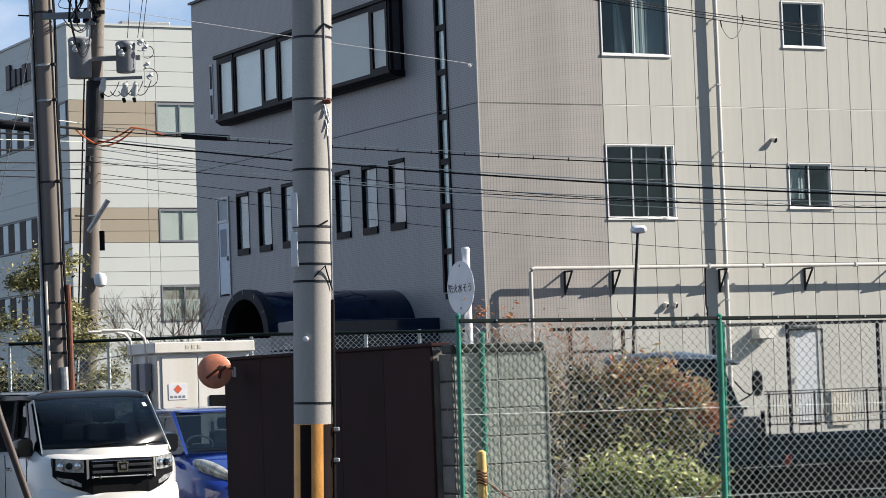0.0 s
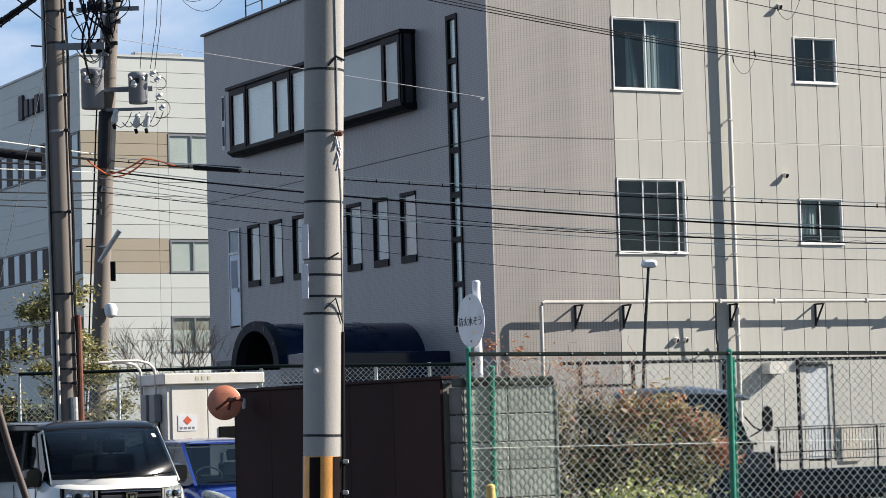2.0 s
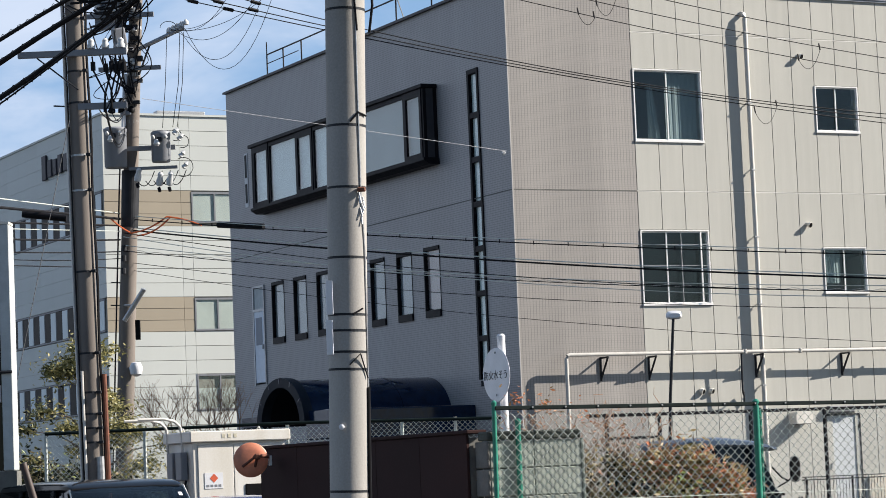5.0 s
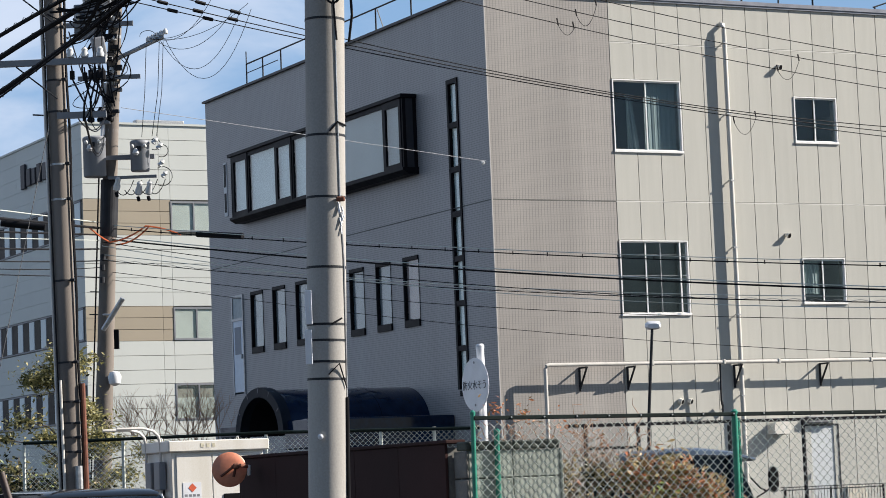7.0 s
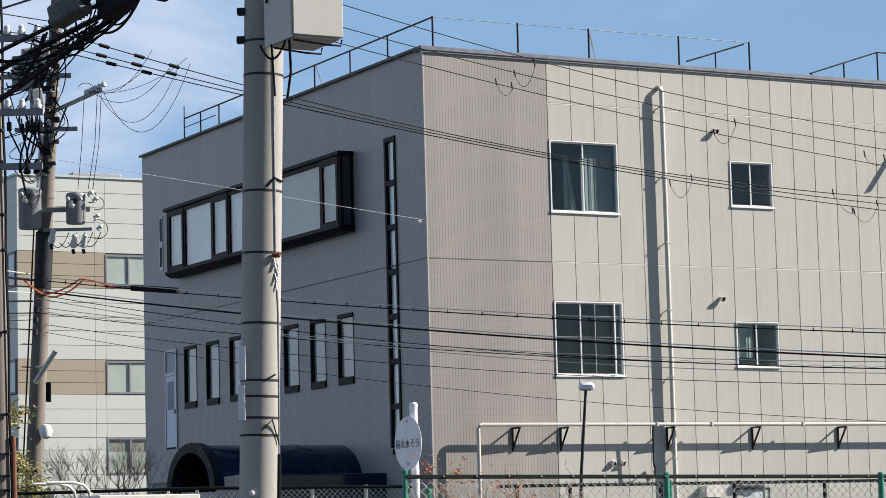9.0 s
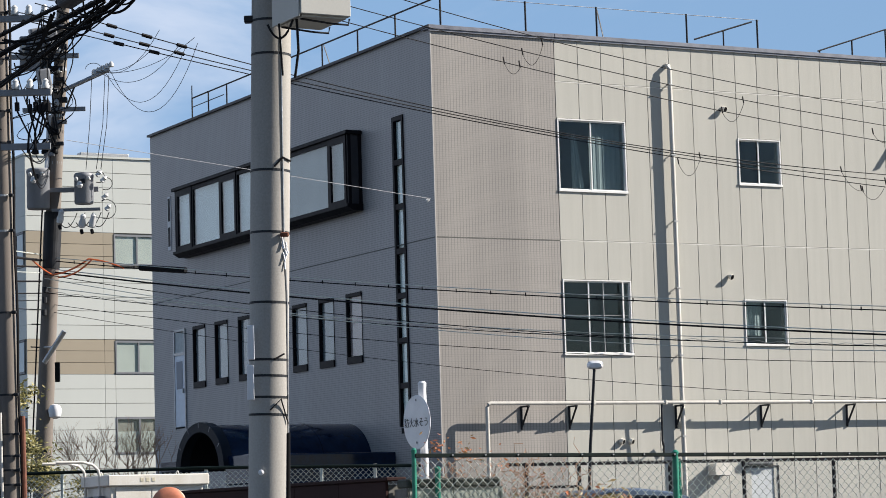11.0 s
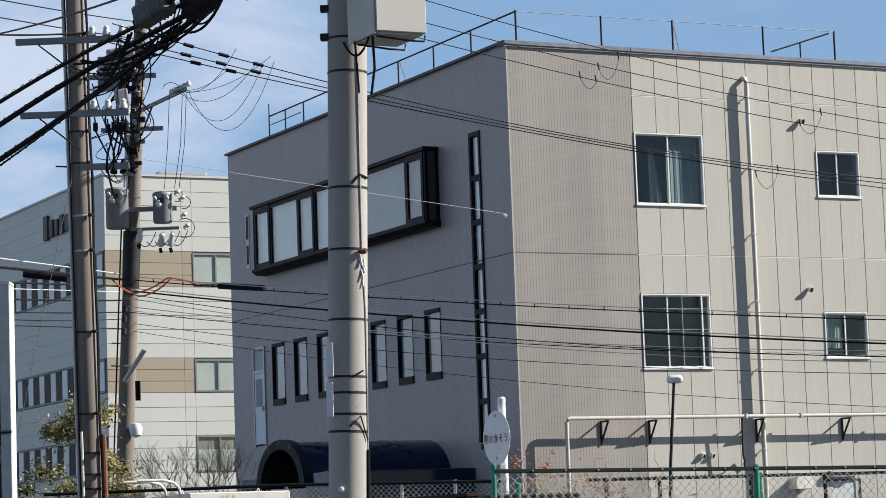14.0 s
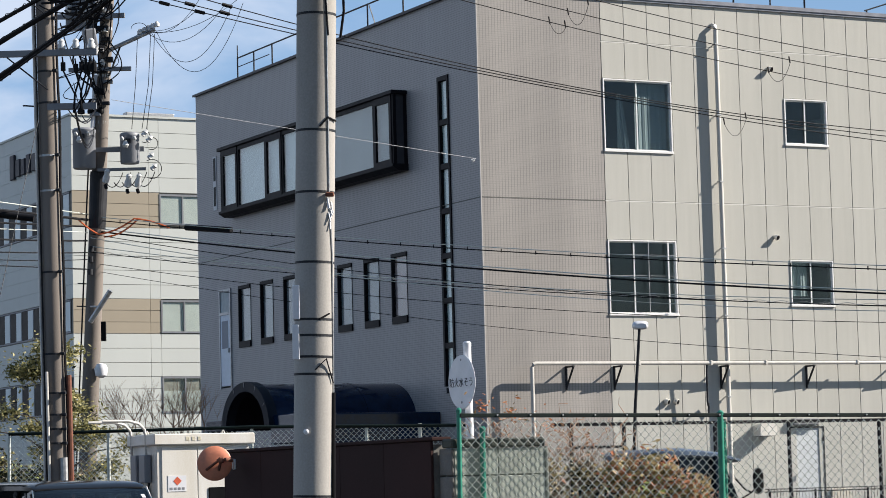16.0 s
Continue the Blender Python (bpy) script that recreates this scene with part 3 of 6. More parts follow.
part("drop_pipe", tb([(5.35, -0.30, 4.1), (5.35, -0.28, 3.3), (5.42, -0.2, 3.2), (5.5, -0.1, 3.25), (5.52, -0.05, 3.0)], 0.022, 6), DARK_STEEL, wp)
for u, z in ((7.47, 10.82), (7.47, 6.98)):
    bm = lathe([(0.018, -0.03), (0.03, 0), (0.045, 0.04), (0.062, 0.075), (0.064, 0.11), (0.058, 0.11), (0.05, 0.08)], 14)
    bm.transform(pose(u, -0.012, z + 0.03, 112, 0, 18) @ Matrix.Scale(1.05, 4))
    lamp = part("wall_spotlight", bm, PAINT_WHITE, office, "small white wall spotlight", smooth=True)
    # black disc across the lamp's mouth, standing in for the shade inside
    bm = lathe([(0.057, 0.105), (0.05, 0.108), (0.0, 0.109)], 14)
    bm.transform(pose(u, -0.012, z + 0.03, 112, 0, 18) @ Matrix.Scale(1.05, 4))
    part("lens", bm, TRIM, lamp, "black disc for the shaded lamp mouth")
for u in (4.44, 4.68):
    bm = lathe([(0.06, 0), (0.065, 0.085), (0.052, 0.09)], 14)
    bm.transform(pose(u, 0.0, 3.32, 108, 0, 30))
    cap = part("vent_cap", bm, PAINT_WHITE, office, "small white pipe vent", smooth=True)
    # black disc for the shade inside the pipe end
    bm = lathe([(0.053, 0.0905), (0.0, 0.092)], 14)
    bm.transform(pose(u, 0.0, 3.32, 108, 0, 30))
    part("mouth", bm, TRIM, cap)
# unseen arm, added out of view to cast a slanting shadow on the wall
part("shadow_arm", tb([(13.0, 0.0, 11.14), (13.27, -0.6, 10.59)], 0.05, 10), PAINT_WHITE, office, "unseen slanting arm that casts a wall shadow", smooth=True)
flue = part("vent_hood", extrude([(-0.21 * math.cos(a) * (1.0 if math.cos(a) > 0 else 1.1), 0.15 * math.sin(a) ** 0.6) for a in [math.pi * k / 14 for k in range(15)]] + [(0.231, -0.14), (-0.21, -0.14)], -0.30, 0.0), PAINT_WHITE, office, "short pale rounded vent hood", smooth=True)
flue.location = (6.92, 0.0, 2.66)
part("vent_grille", bx(6.76, 7.08, -0.296, -0.02, 2.505, 2.518), DARK_STEEL, flue).matrix_parent_inverse = Matrix.Translation((-6.92, 0, -2.66))
sd = part("side_door", bx(7.70, 8.60, 0.02, 0.06, 0.57, 2.68, bevel=0.01), DOOR_GREY, office, "white steel back door")
bm = bx(7.64, 7.70, 0.0, 0.12, 0.55, 2.74)
box(bm, 8.60, 8.63, -0.012, 0.12, 0.55, 2.72)
box(bm, 7.70, 8.60, -0.012, 0.12, 2.68, 2.72)
part("door_frame", bm, DARK_STEEL, sd)
part("door_hood", bx(7.72, 8.42, -0.13, 0.0, 2.74, 2.90, bevel=0.03), GREY_HOOD, sd)
part("door_handle", bx(7.78, 7.82, -0.03, 0.02, 1.5, 1.62), STEEL, sd)
for z in (0.85, 1.5, 2.4):
    part("hinge", bx(8.57, 8.605, -0.01, 0.02, z - 0.06, z + 0.06), DARK_STEEL, sd)
bm = bmesh.new()
box(bm, 8.75, 9.28, -0.05, -0.002, 0.5, 1.3, 0.015)
part("meter_box", bm, METER_BEIGE, office, "beige meter box")

# roof railing
rl = part("roof_railing", tb([(0.30, 0.06, 12.96), (0.30, 14.0, 12.96)], 0.02, 6), DARK_STEEL, office, "thin steel roof railing")
part("top_rail", tb([(0.30, 0.06, 12.96), (8.65, 0.06, 12.98)], 0.008, 5), STEEL, rl)
for u in (0.30, 2.42, 4.25, 6.65, 8.6):
    part("post", tb([(u, 0.06, 12.25), (u, 0.06, 12.99)], 0.022, 6), DARK_STEEL, rl)
for v in (2.2, 4.1, 6.0, 7.9, 9.8, 11.7, 12.9, 14.0):
    part("post", tb([(0.30, v, 12.25), (0.30, v, 12.97)], 0.02, 6), DARK_STEEL, rl)
part("brace", tb([(4.27, 0.06, 12.92), (4.62, 0.35, 12.28)], 0.016, 5), STEEL, rl)
part("brace", tb([(0.3, 5.9, 12.92), (0.9, 6.6, 12.28)], 0.014, 5), STEEL, rl)
part("ladder_arm", tb([(6.85, 0.06, 12.42), (8.45, 0.06, 12.93)], 0.022, 6), DARK_STEEL, rl)
part("post", tb([(7.65, 0.06, 12.26), (7.65, 0.06, 12.66)], 0.018, 6), DARK_STEEL, rl)
part("hook_rail", tb([(0.3, 14.0, 12.25), (0.3, 14.0, 13.3)], 0.015, 6), DARK_STEEL, rl)
part("top_rail", tb([(0.3, 11.9, 12.72), (0.3, 14.0, 12.72)], 0.012, 6), DARK_STEEL, rl)
part("top_rail", tb([(10.3, 0.06, 12.36), (12.3, 0.06, 13.0), (16.5, 0.06, 13.05)], 0.02, 6), DARK_STEEL, rl)
for u, z in ((10.35, 12.36), (11.3, 12.66), (12.3, 13.0), (14.4, 13.02)):
    part("post", tb([(u, 0.06, 12.25), (u, 0.06, z)], 0.02, 6), DARK_STEEL, rl)

# ---- more materials ----
def leaf_mat(name, a, b, c):
    """Leaves: each one its own tint between three colours."""
    m = bpy.data.materials.new(name)
    m.use_nodes = True
    n, l = m.node_tree.nodes, m.node_tree.links
    bs = n["Principled BSDF"]
    geo = n.new("ShaderNodeNewGeometry")
    r = n.new("ShaderNodeValToRGB")
    r.color_ramp.elements[0].color, r.color_ramp.elements[1].color = (*a, 1), (*c, 1)
    r.color_ramp.elements.new(0.5).color = (*b, 1)
    l.new(geo.outputs["Random Per Island"], r.inputs["Fac"])
    l.new(r.outputs["Color"], bs.inputs["Base Color"])
    bs.inputs["Roughness"].default_value = 0.5
    tr = n.new("ShaderNodeBsdfTranslucent")
    l.new(r.outputs["Color"], tr.inputs["Color"])
    mx = n.new("ShaderNodeMixShader")
    mx.inputs["Fac"].default_value = 0.3
    l.new(bs.outputs[0], mx.inputs[1])
    l.new(tr.outputs[0], mx.inputs[2])
    l.new(mx.outputs[0], n["Material Output"].inputs["Surface"])
    return m


LEAF_GREEN = leaf_mat("leaf_green", (0.10, 0.15, 0.04), (0.36, 0.41, 0.13), (0.74, 0.72, 0.32))
LEAF_RED = leaf_mat("leaf_russet", (0.20, 0.14, 0.06), (0.46, 0.20, 0.10), (0.62, 0.22, 0.11))
LEAF_OLIVE = leaf_mat("leaf_olive", (0.07, 0.075, 0.03), (0.29, 0.235, 0.10), (0.58, 0.45, 0.24))
LEAF_SPRAY = leaf_mat("leaf_spray", (0.11, 0.115, 0.045), (0.28, 0.26, 0.10), (0.48, 0.42, 0.19))
# near-black leaves: dark foliage, and shade put between the lighter leaves
LEAF_DARK_SHADE = leaf_mat("leaf_dark_shade", (0.006, 0.009, 0.004), (0.015, 0.02, 0.008), (0.045, 0.05, 0.02))
BARK = mat("bark", (0.16, 0.12, 0.09), rough=0.9, var=0.2, scale=20)
TWIG = mat("dry_twig", (0.42, 0.255, 0.165), rough=0.9, var=0.2, scale=20)
CAR_WHITE = mat("pearl_white_paint", (0.72, 0.70, 0.66), rough=0.22, var=0.03, scale=2, bump=0, coat=0.8)
CAR_BLACK = mat("black_car_paint", (0.008, 0.009, 0.012), rough=0.13, var=0.05, scale=2, bump=0, coat=0.05, spec=0.3)
CAR_BLUE = mat("blue_car_paint", (0.010, 0.030, 0.20), rough=0.22, var=0.05, scale=2, bump=0, coat=0.8)
CAR_NAVY = mat("navy_car_paint", (0.0025, 0.008, 0.018), rough=0.45, var=0.25, scale=2, bump=0, spec=0.08)
CAB_BLUE = mat("faded_cab_blue", (0.026, 0.036, 0.055), rough=0.45, var=0.25, scale=3, bump=0.02, spec=0.2)
# near-black, stands in for the shadowed space under the flatbed
UNDERBED_SHADE = mat("underbed_shade", (0.0025, 0.0028, 0.0032), rough=0.7, var=0.3, scale=5, bump=0.1, spec=0.03)
CAR_GLASS = mat("tinted_glass", (0.008, 0.011, 0.014), rough=0.06, var=0.05, scale=2, bump=0, spec=0.2)
CAR_WINDOW = glass_mat("car_window", (0.13, 0.17, 0.20))
WINDSCREEN = glass_mat("windscreen", (0.36, 0.45, 0.50), 0.15)
HATCH_WINDOW = glass_mat("hatch_window", (0.28, 0.33, 0.35))
# cab roof blue, lightened for the sunlight on its flat top
SUNLIT_BLUE = mat("sunlit_blue_paint", (0.07, 0.105, 0.16), rough=0.35, var=0.2, scale=3, bump=0.02)
FADED_INK = mat("faded_writing", (0.60, 0.555, 0.42), rough=0.6, var=0.2, scale=20)
SEAT = mat("seat_cloth", (0.04, 0.04, 0.045), rough=0.9, var=0.2)
CHROME = mat("chrome", (0.75, 0.76, 0.78), rough=0.12, metal=1.0, var=0.04, bump=0)
LENS = mat("headlight_lens", (0.42, 0.44, 0.44), rough=0.12, metal=0.4, var=0.35, scale=25, bump=0, coat=0.8)
CLEAR_LENS = mat("clear_lens", (0.34, 0.36, 0.34), rough=0.12, var=0.45, scale=12, bump=0, coat=0.6)
TYRE = mat("tyre_rubber", (0.02, 0.02, 0.02), rough=0.85, var=0.2)
MIRROR_ORANGE = mat("orange_plastic", (0.72, 0.26, 0.15), rough=0.45, var=0.1, scale=10, bump=0.03)
RED_LENS = mat("red_lens", (0.06, 0.007, 0.008), rough=0.25, var=0.1)
CERAMIC = mat("white_porcelain", (0.55, 0.56, 0.56), rough=0.25, var=0.06, bump=0)
GREY_PAINT = mat("grey_paint", (0.19, 0.20, 0.22), rough=0.5, var=0.08, streak=1)
BOX_GREY = mat("cabinet_grey", (0.40, 0.40, 0.375), rough=0.5, var=0.05, scale=2, bump=0.02, streak=1)
RUST = mat("rusty_tube", (0.16, 0.055, 0.03), rough=0.8, var=0.25, scale=12)
DARK_CB = mat("dark_cap_block", (0.065, 0.072, 0.06), rough=0.95, var=0.3, scale=6)
YELLOW_POST = mat("yellow_post_paint", (0.62, 0.42, 0.13), rough=0.6, var=0.15, scale=15)
SIGN_WHITE = mat("sign_white", (0.66, 0.67, 0.70), rough=0.5, var=0.05, scale=6)
INK = mat("sign_ink", (0.02, 0.02, 0.03), rough=0.6, var=0.05, bump=0)
RED_INK = mat("sign_red", (0.60, 0.10, 0.04), rough=0.5, var=0.1, bump=0)


def world_part(name, bm, material, label, category, smooth=False, group="", kind=""):
    return tagged(part(name, bm, material, None, smooth=smooth), label, category, group, kind)


# ---- striped street pole with switch box ----
NEARER = recede(0.9)


def main_axis(z):
    return Vector((-1.060 + 0.0290 * z, 19.3, z))


pole = world_part("utility_pole", tb([main_axis(-0.4), main_axis(13.0)], 0.145, 40, 0.158), CONCRETE, "grey concrete utility pole with striped warning band", "utility pole", True)
band = part("warning_band", tb([main_axis(0.35), main_axis(1.425)], 0.150, 40, 0.149), YELLOW, pole, "orange-yellow and black striped band", True)
for k in range(5):
    a0 = radians(72 * k - 127.5)
    bm = bmesh.new()
    vs = []
    for j in range(6):
        a = a0 + radians(34) * j / 5
        vs.append([bm.verts.new(main_axis(z) + Vector((0.1515 * math.cos(a), 0.1515 * math.sin(a), 0))) for z in (0.36, 1.42)])
    for p, q in zip(vs, vs[1:]):
        bm.faces.new((p[0], q[0], q[1], p[1]))
    part("stripe", bm, BLACK_BAND, band)
for z in (0.92, 1.58, 2.49, 2.62, 2.78, 2.90, 3.33, 3.86, 4.33, 5.22, 5.48):
    part("steel_band", tb([main_axis(z - 0.009), main_axis(z + 0.009)], 0.1475 + 0.001 * z, 32), DARK_STEEL, pole)
for z0, z1 in ((2.90, 3.155), (2.60, 2.86)):
    p = main_axis(z0)
    part("plate", bx(p.x - 0.150, p.x - 0.098, 19.14, 19.16, z0, z1, bevel=0.003), SIGN_WHITE, pole, "small white number plate turned edge-on")
part("bolt", lathe([(0.018, 0), (0.022, 0.012), (0.008, 0.02)], 12), SIGN_WHITE, pole).matrix_basis = pose(-1.045, 19.152, 2.06, 90, 0, 0)
# cable conduit down the sunlit side, its clamps and the wire above it
bm = tb([main_axis(0.2) + Vector((0.158, -0.04, 0)), main_axis(1.5) + Vector((0.158, -0.04, 0)), main_axis(2.35) + Vector((0.152, -0.04, 0))], 0.013, 8)
part("conduit", bm, RUBBER, pole)
bm = tb([main_axis(z) + Vector((0.155 * math.cos(a), -0.155 * math.sin(a), 0)) for z, a in ((2.3, 0.2), (2.8, 0.35), (3.4, 0.5), (3.78, 0.75), (4.3, 0.85), (4.9, 0.95), (5.35, 1.0))], 0.006, 6)
part("earth_wire", bm, STEEL, pole)
for z in (0.78, 1.15, 1.38):
    part("clamp", bx(main_axis(z).x + 0.15, main_axis(z).x + 0.198, 19.23, 19.27, z - 0.016, z + 0.016, bevel=0.006), STEEL, pole)
bm = bmesh.new()
for k in range(10):
    a, zz = random.uniform(0.5, 0.9), 3.62 + random.uniform(0, 0.2)
    c = main_axis(zz) + Vector((0.152 * math.cos(a), -0.152 * math.sin(a), 0))
    tube(bm, [c, c + Vector((random.uniform(-0.01, 0.02), -0.012, -random.uniform(0.03, 0.09)))], 0.006, 5)
pole.matrix_basis = NEARER
part("tape_scrap", bm, SIGN_WHITE, pole, "torn scrap of tape")
part("tape_knot", bx(main_axis(3.84).x + 0.085, main_axis(3.84).x + 0.15, 19.13, 19.18, 3.815, 3.85, bevel=0.008), RUST, pole)
for z in (5.50, 5.72):
    p = main_axis(z)
    part("band_lug", bx(p.x - 0.205, p.x - 0.13, 19.24, 19.32, z - 0.025, z + 0.025, bevel=0.006), DARK_STEEL, pole)
bm = bmesh.new()
tube(bm, [main_axis(4.35) + Vector((0.04, -0.15, 0)), main_axis(4.42) + Vector((0.10, -0.13, 0)), main_axis(4.40) + Vector((0.155, -0.05, 0))], 0.008, 6)
part("cable_tail", bm, RUBBER, pole)
bm = bmesh.new()
tube(bm, [main_axis(2.52) + Vector((0.02, -0.16, 0.0)), main_axis(2.60) + Vector((0.10, -0.14, 0)), main_axis(2.42) + Vector((0.15, -0.06, 0))], 0.006, 6)
part("cable_tail", bm, RUBBER, pole)
bm = bmesh.new()
tube(bm, [main_axis(2.9) + Vector((0.05, -0.15, 0.0)), main_axis(2.94) + Vector((0.12, -0.11, 0))], 0.007, 6)
part("cable_tail", bm, RUBBER, pole)

sb = empty("switch_box", NEARER @ pose(-0.735, 18.728, 5.342, 0, 0, YAW), "pale grey metal switch box on the pole", "electrical box")
part("body", bx(-0.005, 0.405, -0.20, 0.29, 0.05, 0.95, bevel=0.006), BOX_GREY, sb)
part("door", bx(-0.02, -0.006, -0.19, 0.28, 0.03, 0.94, bevel=0.004), BOX_GREY, sb)
part("latch", bx(-0.035, -0.02, 0.20, 0.23, 0.36, 0.44, bevel=0.005), DARK_STEEL, sb)
part("roof", bx(-0.04, 0.43, -0.22, 0.31, 0.95, 0.98, bevel=0.006), BOX_GREY, sb)
part("base_plate", bx(0.02, 0.38, -0.17, 0.27, 0.035, 0.049), BOX_GREY, sb)
for y in (-0.12, 0.22):
    part("support_rail", tb([(0.04, y + 0.02, 0.03), (0.3, y, 0.005), (0.42, y, 0.005), (0.43, y, 0.05)], 0.008, 6), DARK_STEEL, sb)
bm = tb([(0.03, -0.05, 0.05), (0.035, -0.06, -0.2), (0.02, -0.02, -0.40)], 0.010, 6)
tube(bm, [(-0.10, -0.02, 0.0), (-0.08, 0.0, -0.2), (-0.06, 0.02, -0.38)], 0.008, 6)
tube(bm, sag((-0.16, 0.05, 0.0), (0.0, -0.05, 0.03), 0.12, 10), 0.009, 6)
part("cable", bm, RUBBER, sb)

# ---- corner of the yard: brown clad wall, block wall, green wire fence ----
CORNER = pose(0.067, 18.3, 0, 0, 0, YAW)
yard_wall = empty("brown_wall", CORNER, "dark brown metal-clad boundary wall", "wall", kind="structure")
part("core", bx(-0.06, 0.04, 0.246, 4.15, 0, 1.93), MORTAR, yard_wall)
k = 0
y = 0.245
while y < 4.15:
    w = min(0.78, 4.16 - y)
    part("sheet", bx(-0.085, -0.062, y + 0.0015, y + w - 0.0015, 0.02, 1.955, bevel=0.003), BROWN, yard_wall)
    y += w
part("cap", bx(-0.10, 0.06, 0.20, 4.18, 1.957, 1.985, bevel=0.006), BROWN, yard_wall)
block_wall = empty("block_wall", CORNER @ pose(0, -0.025, 0), "grey concrete block wall with dark cap", "wall", kind="structure")
part("core", bx(0.0, 0.735, 0.085, 0.185, 0, 1.89), MORTAR, block_wall)
block = None
for r in range(10):
    z = 1.70 - 0.2 * r
    if block is None:
        block = part("block", bx(0.002, 0.353, 0.0, 0.12, 0.003, 0.197, bevel=0.005), CB, block_wall)
        block2 = part("block", bx(0.002, 0.383, 0.0, 0.12, 0.003, 0.197, bevel=0.005), CB, block_wall)
        block.matrix_basis, block2.matrix_basis = pose(0.0, 0.07, z), pose(0.357, 0.07, z)
    else:
        share("block", block, block_wall, pose(0.0, 0.07, z))
        share("block", block2, block_wall, pose(0.357, 0.07, z))
    if r == 0:
        end = part("block_end", bx(-0.022, 0.0, 0.071, 0.262, 0.005, 0.195, bevel=0.006), CB_END, block_wall)
        end.matrix_basis = pose(0, 0, z)
    else:
        share("block_end", end, block_wall, pose(0, 0, z))
for u in (-0.03, 0.355):
    part("cap_block", bx(u + 0.003, u + 0.382, 0.05, 0.21, 1.90, 1.965, bevel=0.01), DARK_CB, block_wall)
part("end_post", bx(0.744, 0.765, 0.06, 0.2, 0, 1.90, bevel=0.006), CB, block_wall)

gf = empty("wire_fence", CORNER @ pose(0, 0, 0, 0, 0.6, 0), "green chain-link fence with galvanised mesh", "fence")
H0, H1, FL = 0.15, 2.15, 5.4


def post_green(u, h=H1, r=0.028, y=0.0):
    p = part("post", tb([(u, y, 0), (u, y, h)], r, 12), GREEN, gf, smooth=True)
    c = part("post_cap", lathe([(r + 0.002, 0), (r + 0.004, 0.02), (r * 0.5, 0.035)], 12), GREEN, p, smooth=True)
    c.location = (u, y, h)


post_green(0.0, r=0.017)
post_green(0.20, 2.02, 0.02, 0.02)
post_green(2.21, 2.13, 0.024)
post_green(4.22, 2.13, 0.024)
part("strut", tb([(2.25, 0.02, 2.1), (2.275, 0.05, 0.1)], 0.02, 10), GREEN, gf)
part("top_rail", bx(0.0, FL, -0.022, 0.022, H1 - 0.035, H1 - 0.006, bevel=0.004), DARK_GREEN, gf)
for u in [0.3 + 0.27 * i for i in range(19)]:
    part("rail_bolt", lathe([(0.007, 0), (0.006, 0.008)], 8), STEEL, gf).matrix_basis = pose(u, -0.022, H1 - 0.018, 90, 0, 0)
for z in (1.46, 0.80, 0.18):
    part("tension_wire", tb([(0, -0.008, z), (FL, -0.008, z)], 0.003, 5), MESH_WIRE, gf)


def chain_mesh(u0, u1, z0, z1, pitch, r, bulge=0.006):
    """Woven diamonds: zigzag wires that hook into one another."""
    bm = bmesh.new()
    half = pitch / 2
    n = int((u1 - u0) / half)
    rows = int((z1 - z0) / half)
    for i in range(n):
        pts = []
        for j in range(rows + 1):
            s = 1 if j % 2 else -1
            x = u0 + i * half + (half / 2 + 0.002) * s * (1 if i % 2 else -1)
            pts.append((x, bulge * (0.5 if (j + i) % 2 else -0.5), z0 + j * half))
        tube(bm, pts, r, 4, caps=False)
    return bm


tagged(part("wire_mesh", chain_mesh(0.01, FL, H0, H1 - 0.035, 0.0707, 0.0035), MESH_WIRE, gf), "woven galvanised wire mesh", kind="stuff")
yp = world_part("chain_post", tb([(0.205, 17.5, 0), (0.21, 17.5, 1.16), (0.21, 17.5, 1.2)], 0.034, 16, 0.03), YELLOW_POST, "weathered yellow chain post with rusty chain", "post", True)
part("post_cap", lathe([(0.033, 0), (0.03, 0.02), (0.012, 0.032)], 14), YELLOW_POST, yp, smooth=True).location = (0.21, 17.5, 1.195)
bm = bmesh.new()
cp = sag((0.22, 17.46, 1.03), (1.9, 18.0, 0.95), 0.35, 60)
for i, (a, b) in enumerate(zip(cp, cp[1:])):
    o = Vector((0, 0.006, 0)) if i % 2 else Vector((0, 0, 0.006))
    tube(bm, [a + o, b + o], 0.004, 4)
    tube(bm, [a - o, b - o], 0.004, 4)
for k in range(5):
    tube(bm, [(0.21 + 0.037 * math.cos(a), 17.5 + 0.037 * math.sin(a), 1.0 + 0.02 * k + 0.01 * math.sin(a * 2)) for a in [2 * math.pi * j / 10 for j in range(11)]], 0.005, 4)
part("chain", bm, RUST, yp)

# ---- fire cistern sign ----
fs = world_part("fire_sign", tb([(0.255, 27.3, 0), (0.238, 27.3, 3.12)], 0.042, 16), SIGN_WHITE, "round white fire-cistern sign on a white post", "sign", True)
part("post_cap", lathe([(0.044, 0), (0.046, 0.04), (0.03, 0.06)], 14), SIGN_WHITE, fs, smooth=True).location = (0.238, 27.3, 3.09)
DISC = pose(0.178, 27.24, 2.715, 90, 0, -61)
bm = lathe([(0.282, 0.0), (0.287, 0.006), (0.282, 0.012)], 48)
bm.transform(DISC)
disc = part("disc", bm, SIGN_WHITE, fs, "white round plate with black writing")
cu = bpy.data.curves.new("writing", "FONT")
cu.body, cu.size, cu.align_x, cu.align_y, cu.extrude = "防火水そう", 0.104, "CENTER", "CENTER", 0.001
tx = new("writing_curve", cu)
tm = bpy.data.meshes.new_from_object(tx.evaluated_get(bpy.context.evaluated_depsgraph_get()))
bpy.data.objects.remove(tx)
tm.materials.append(INK)
wr_ob = new("writing", tm)
wr_ob.parent = disc
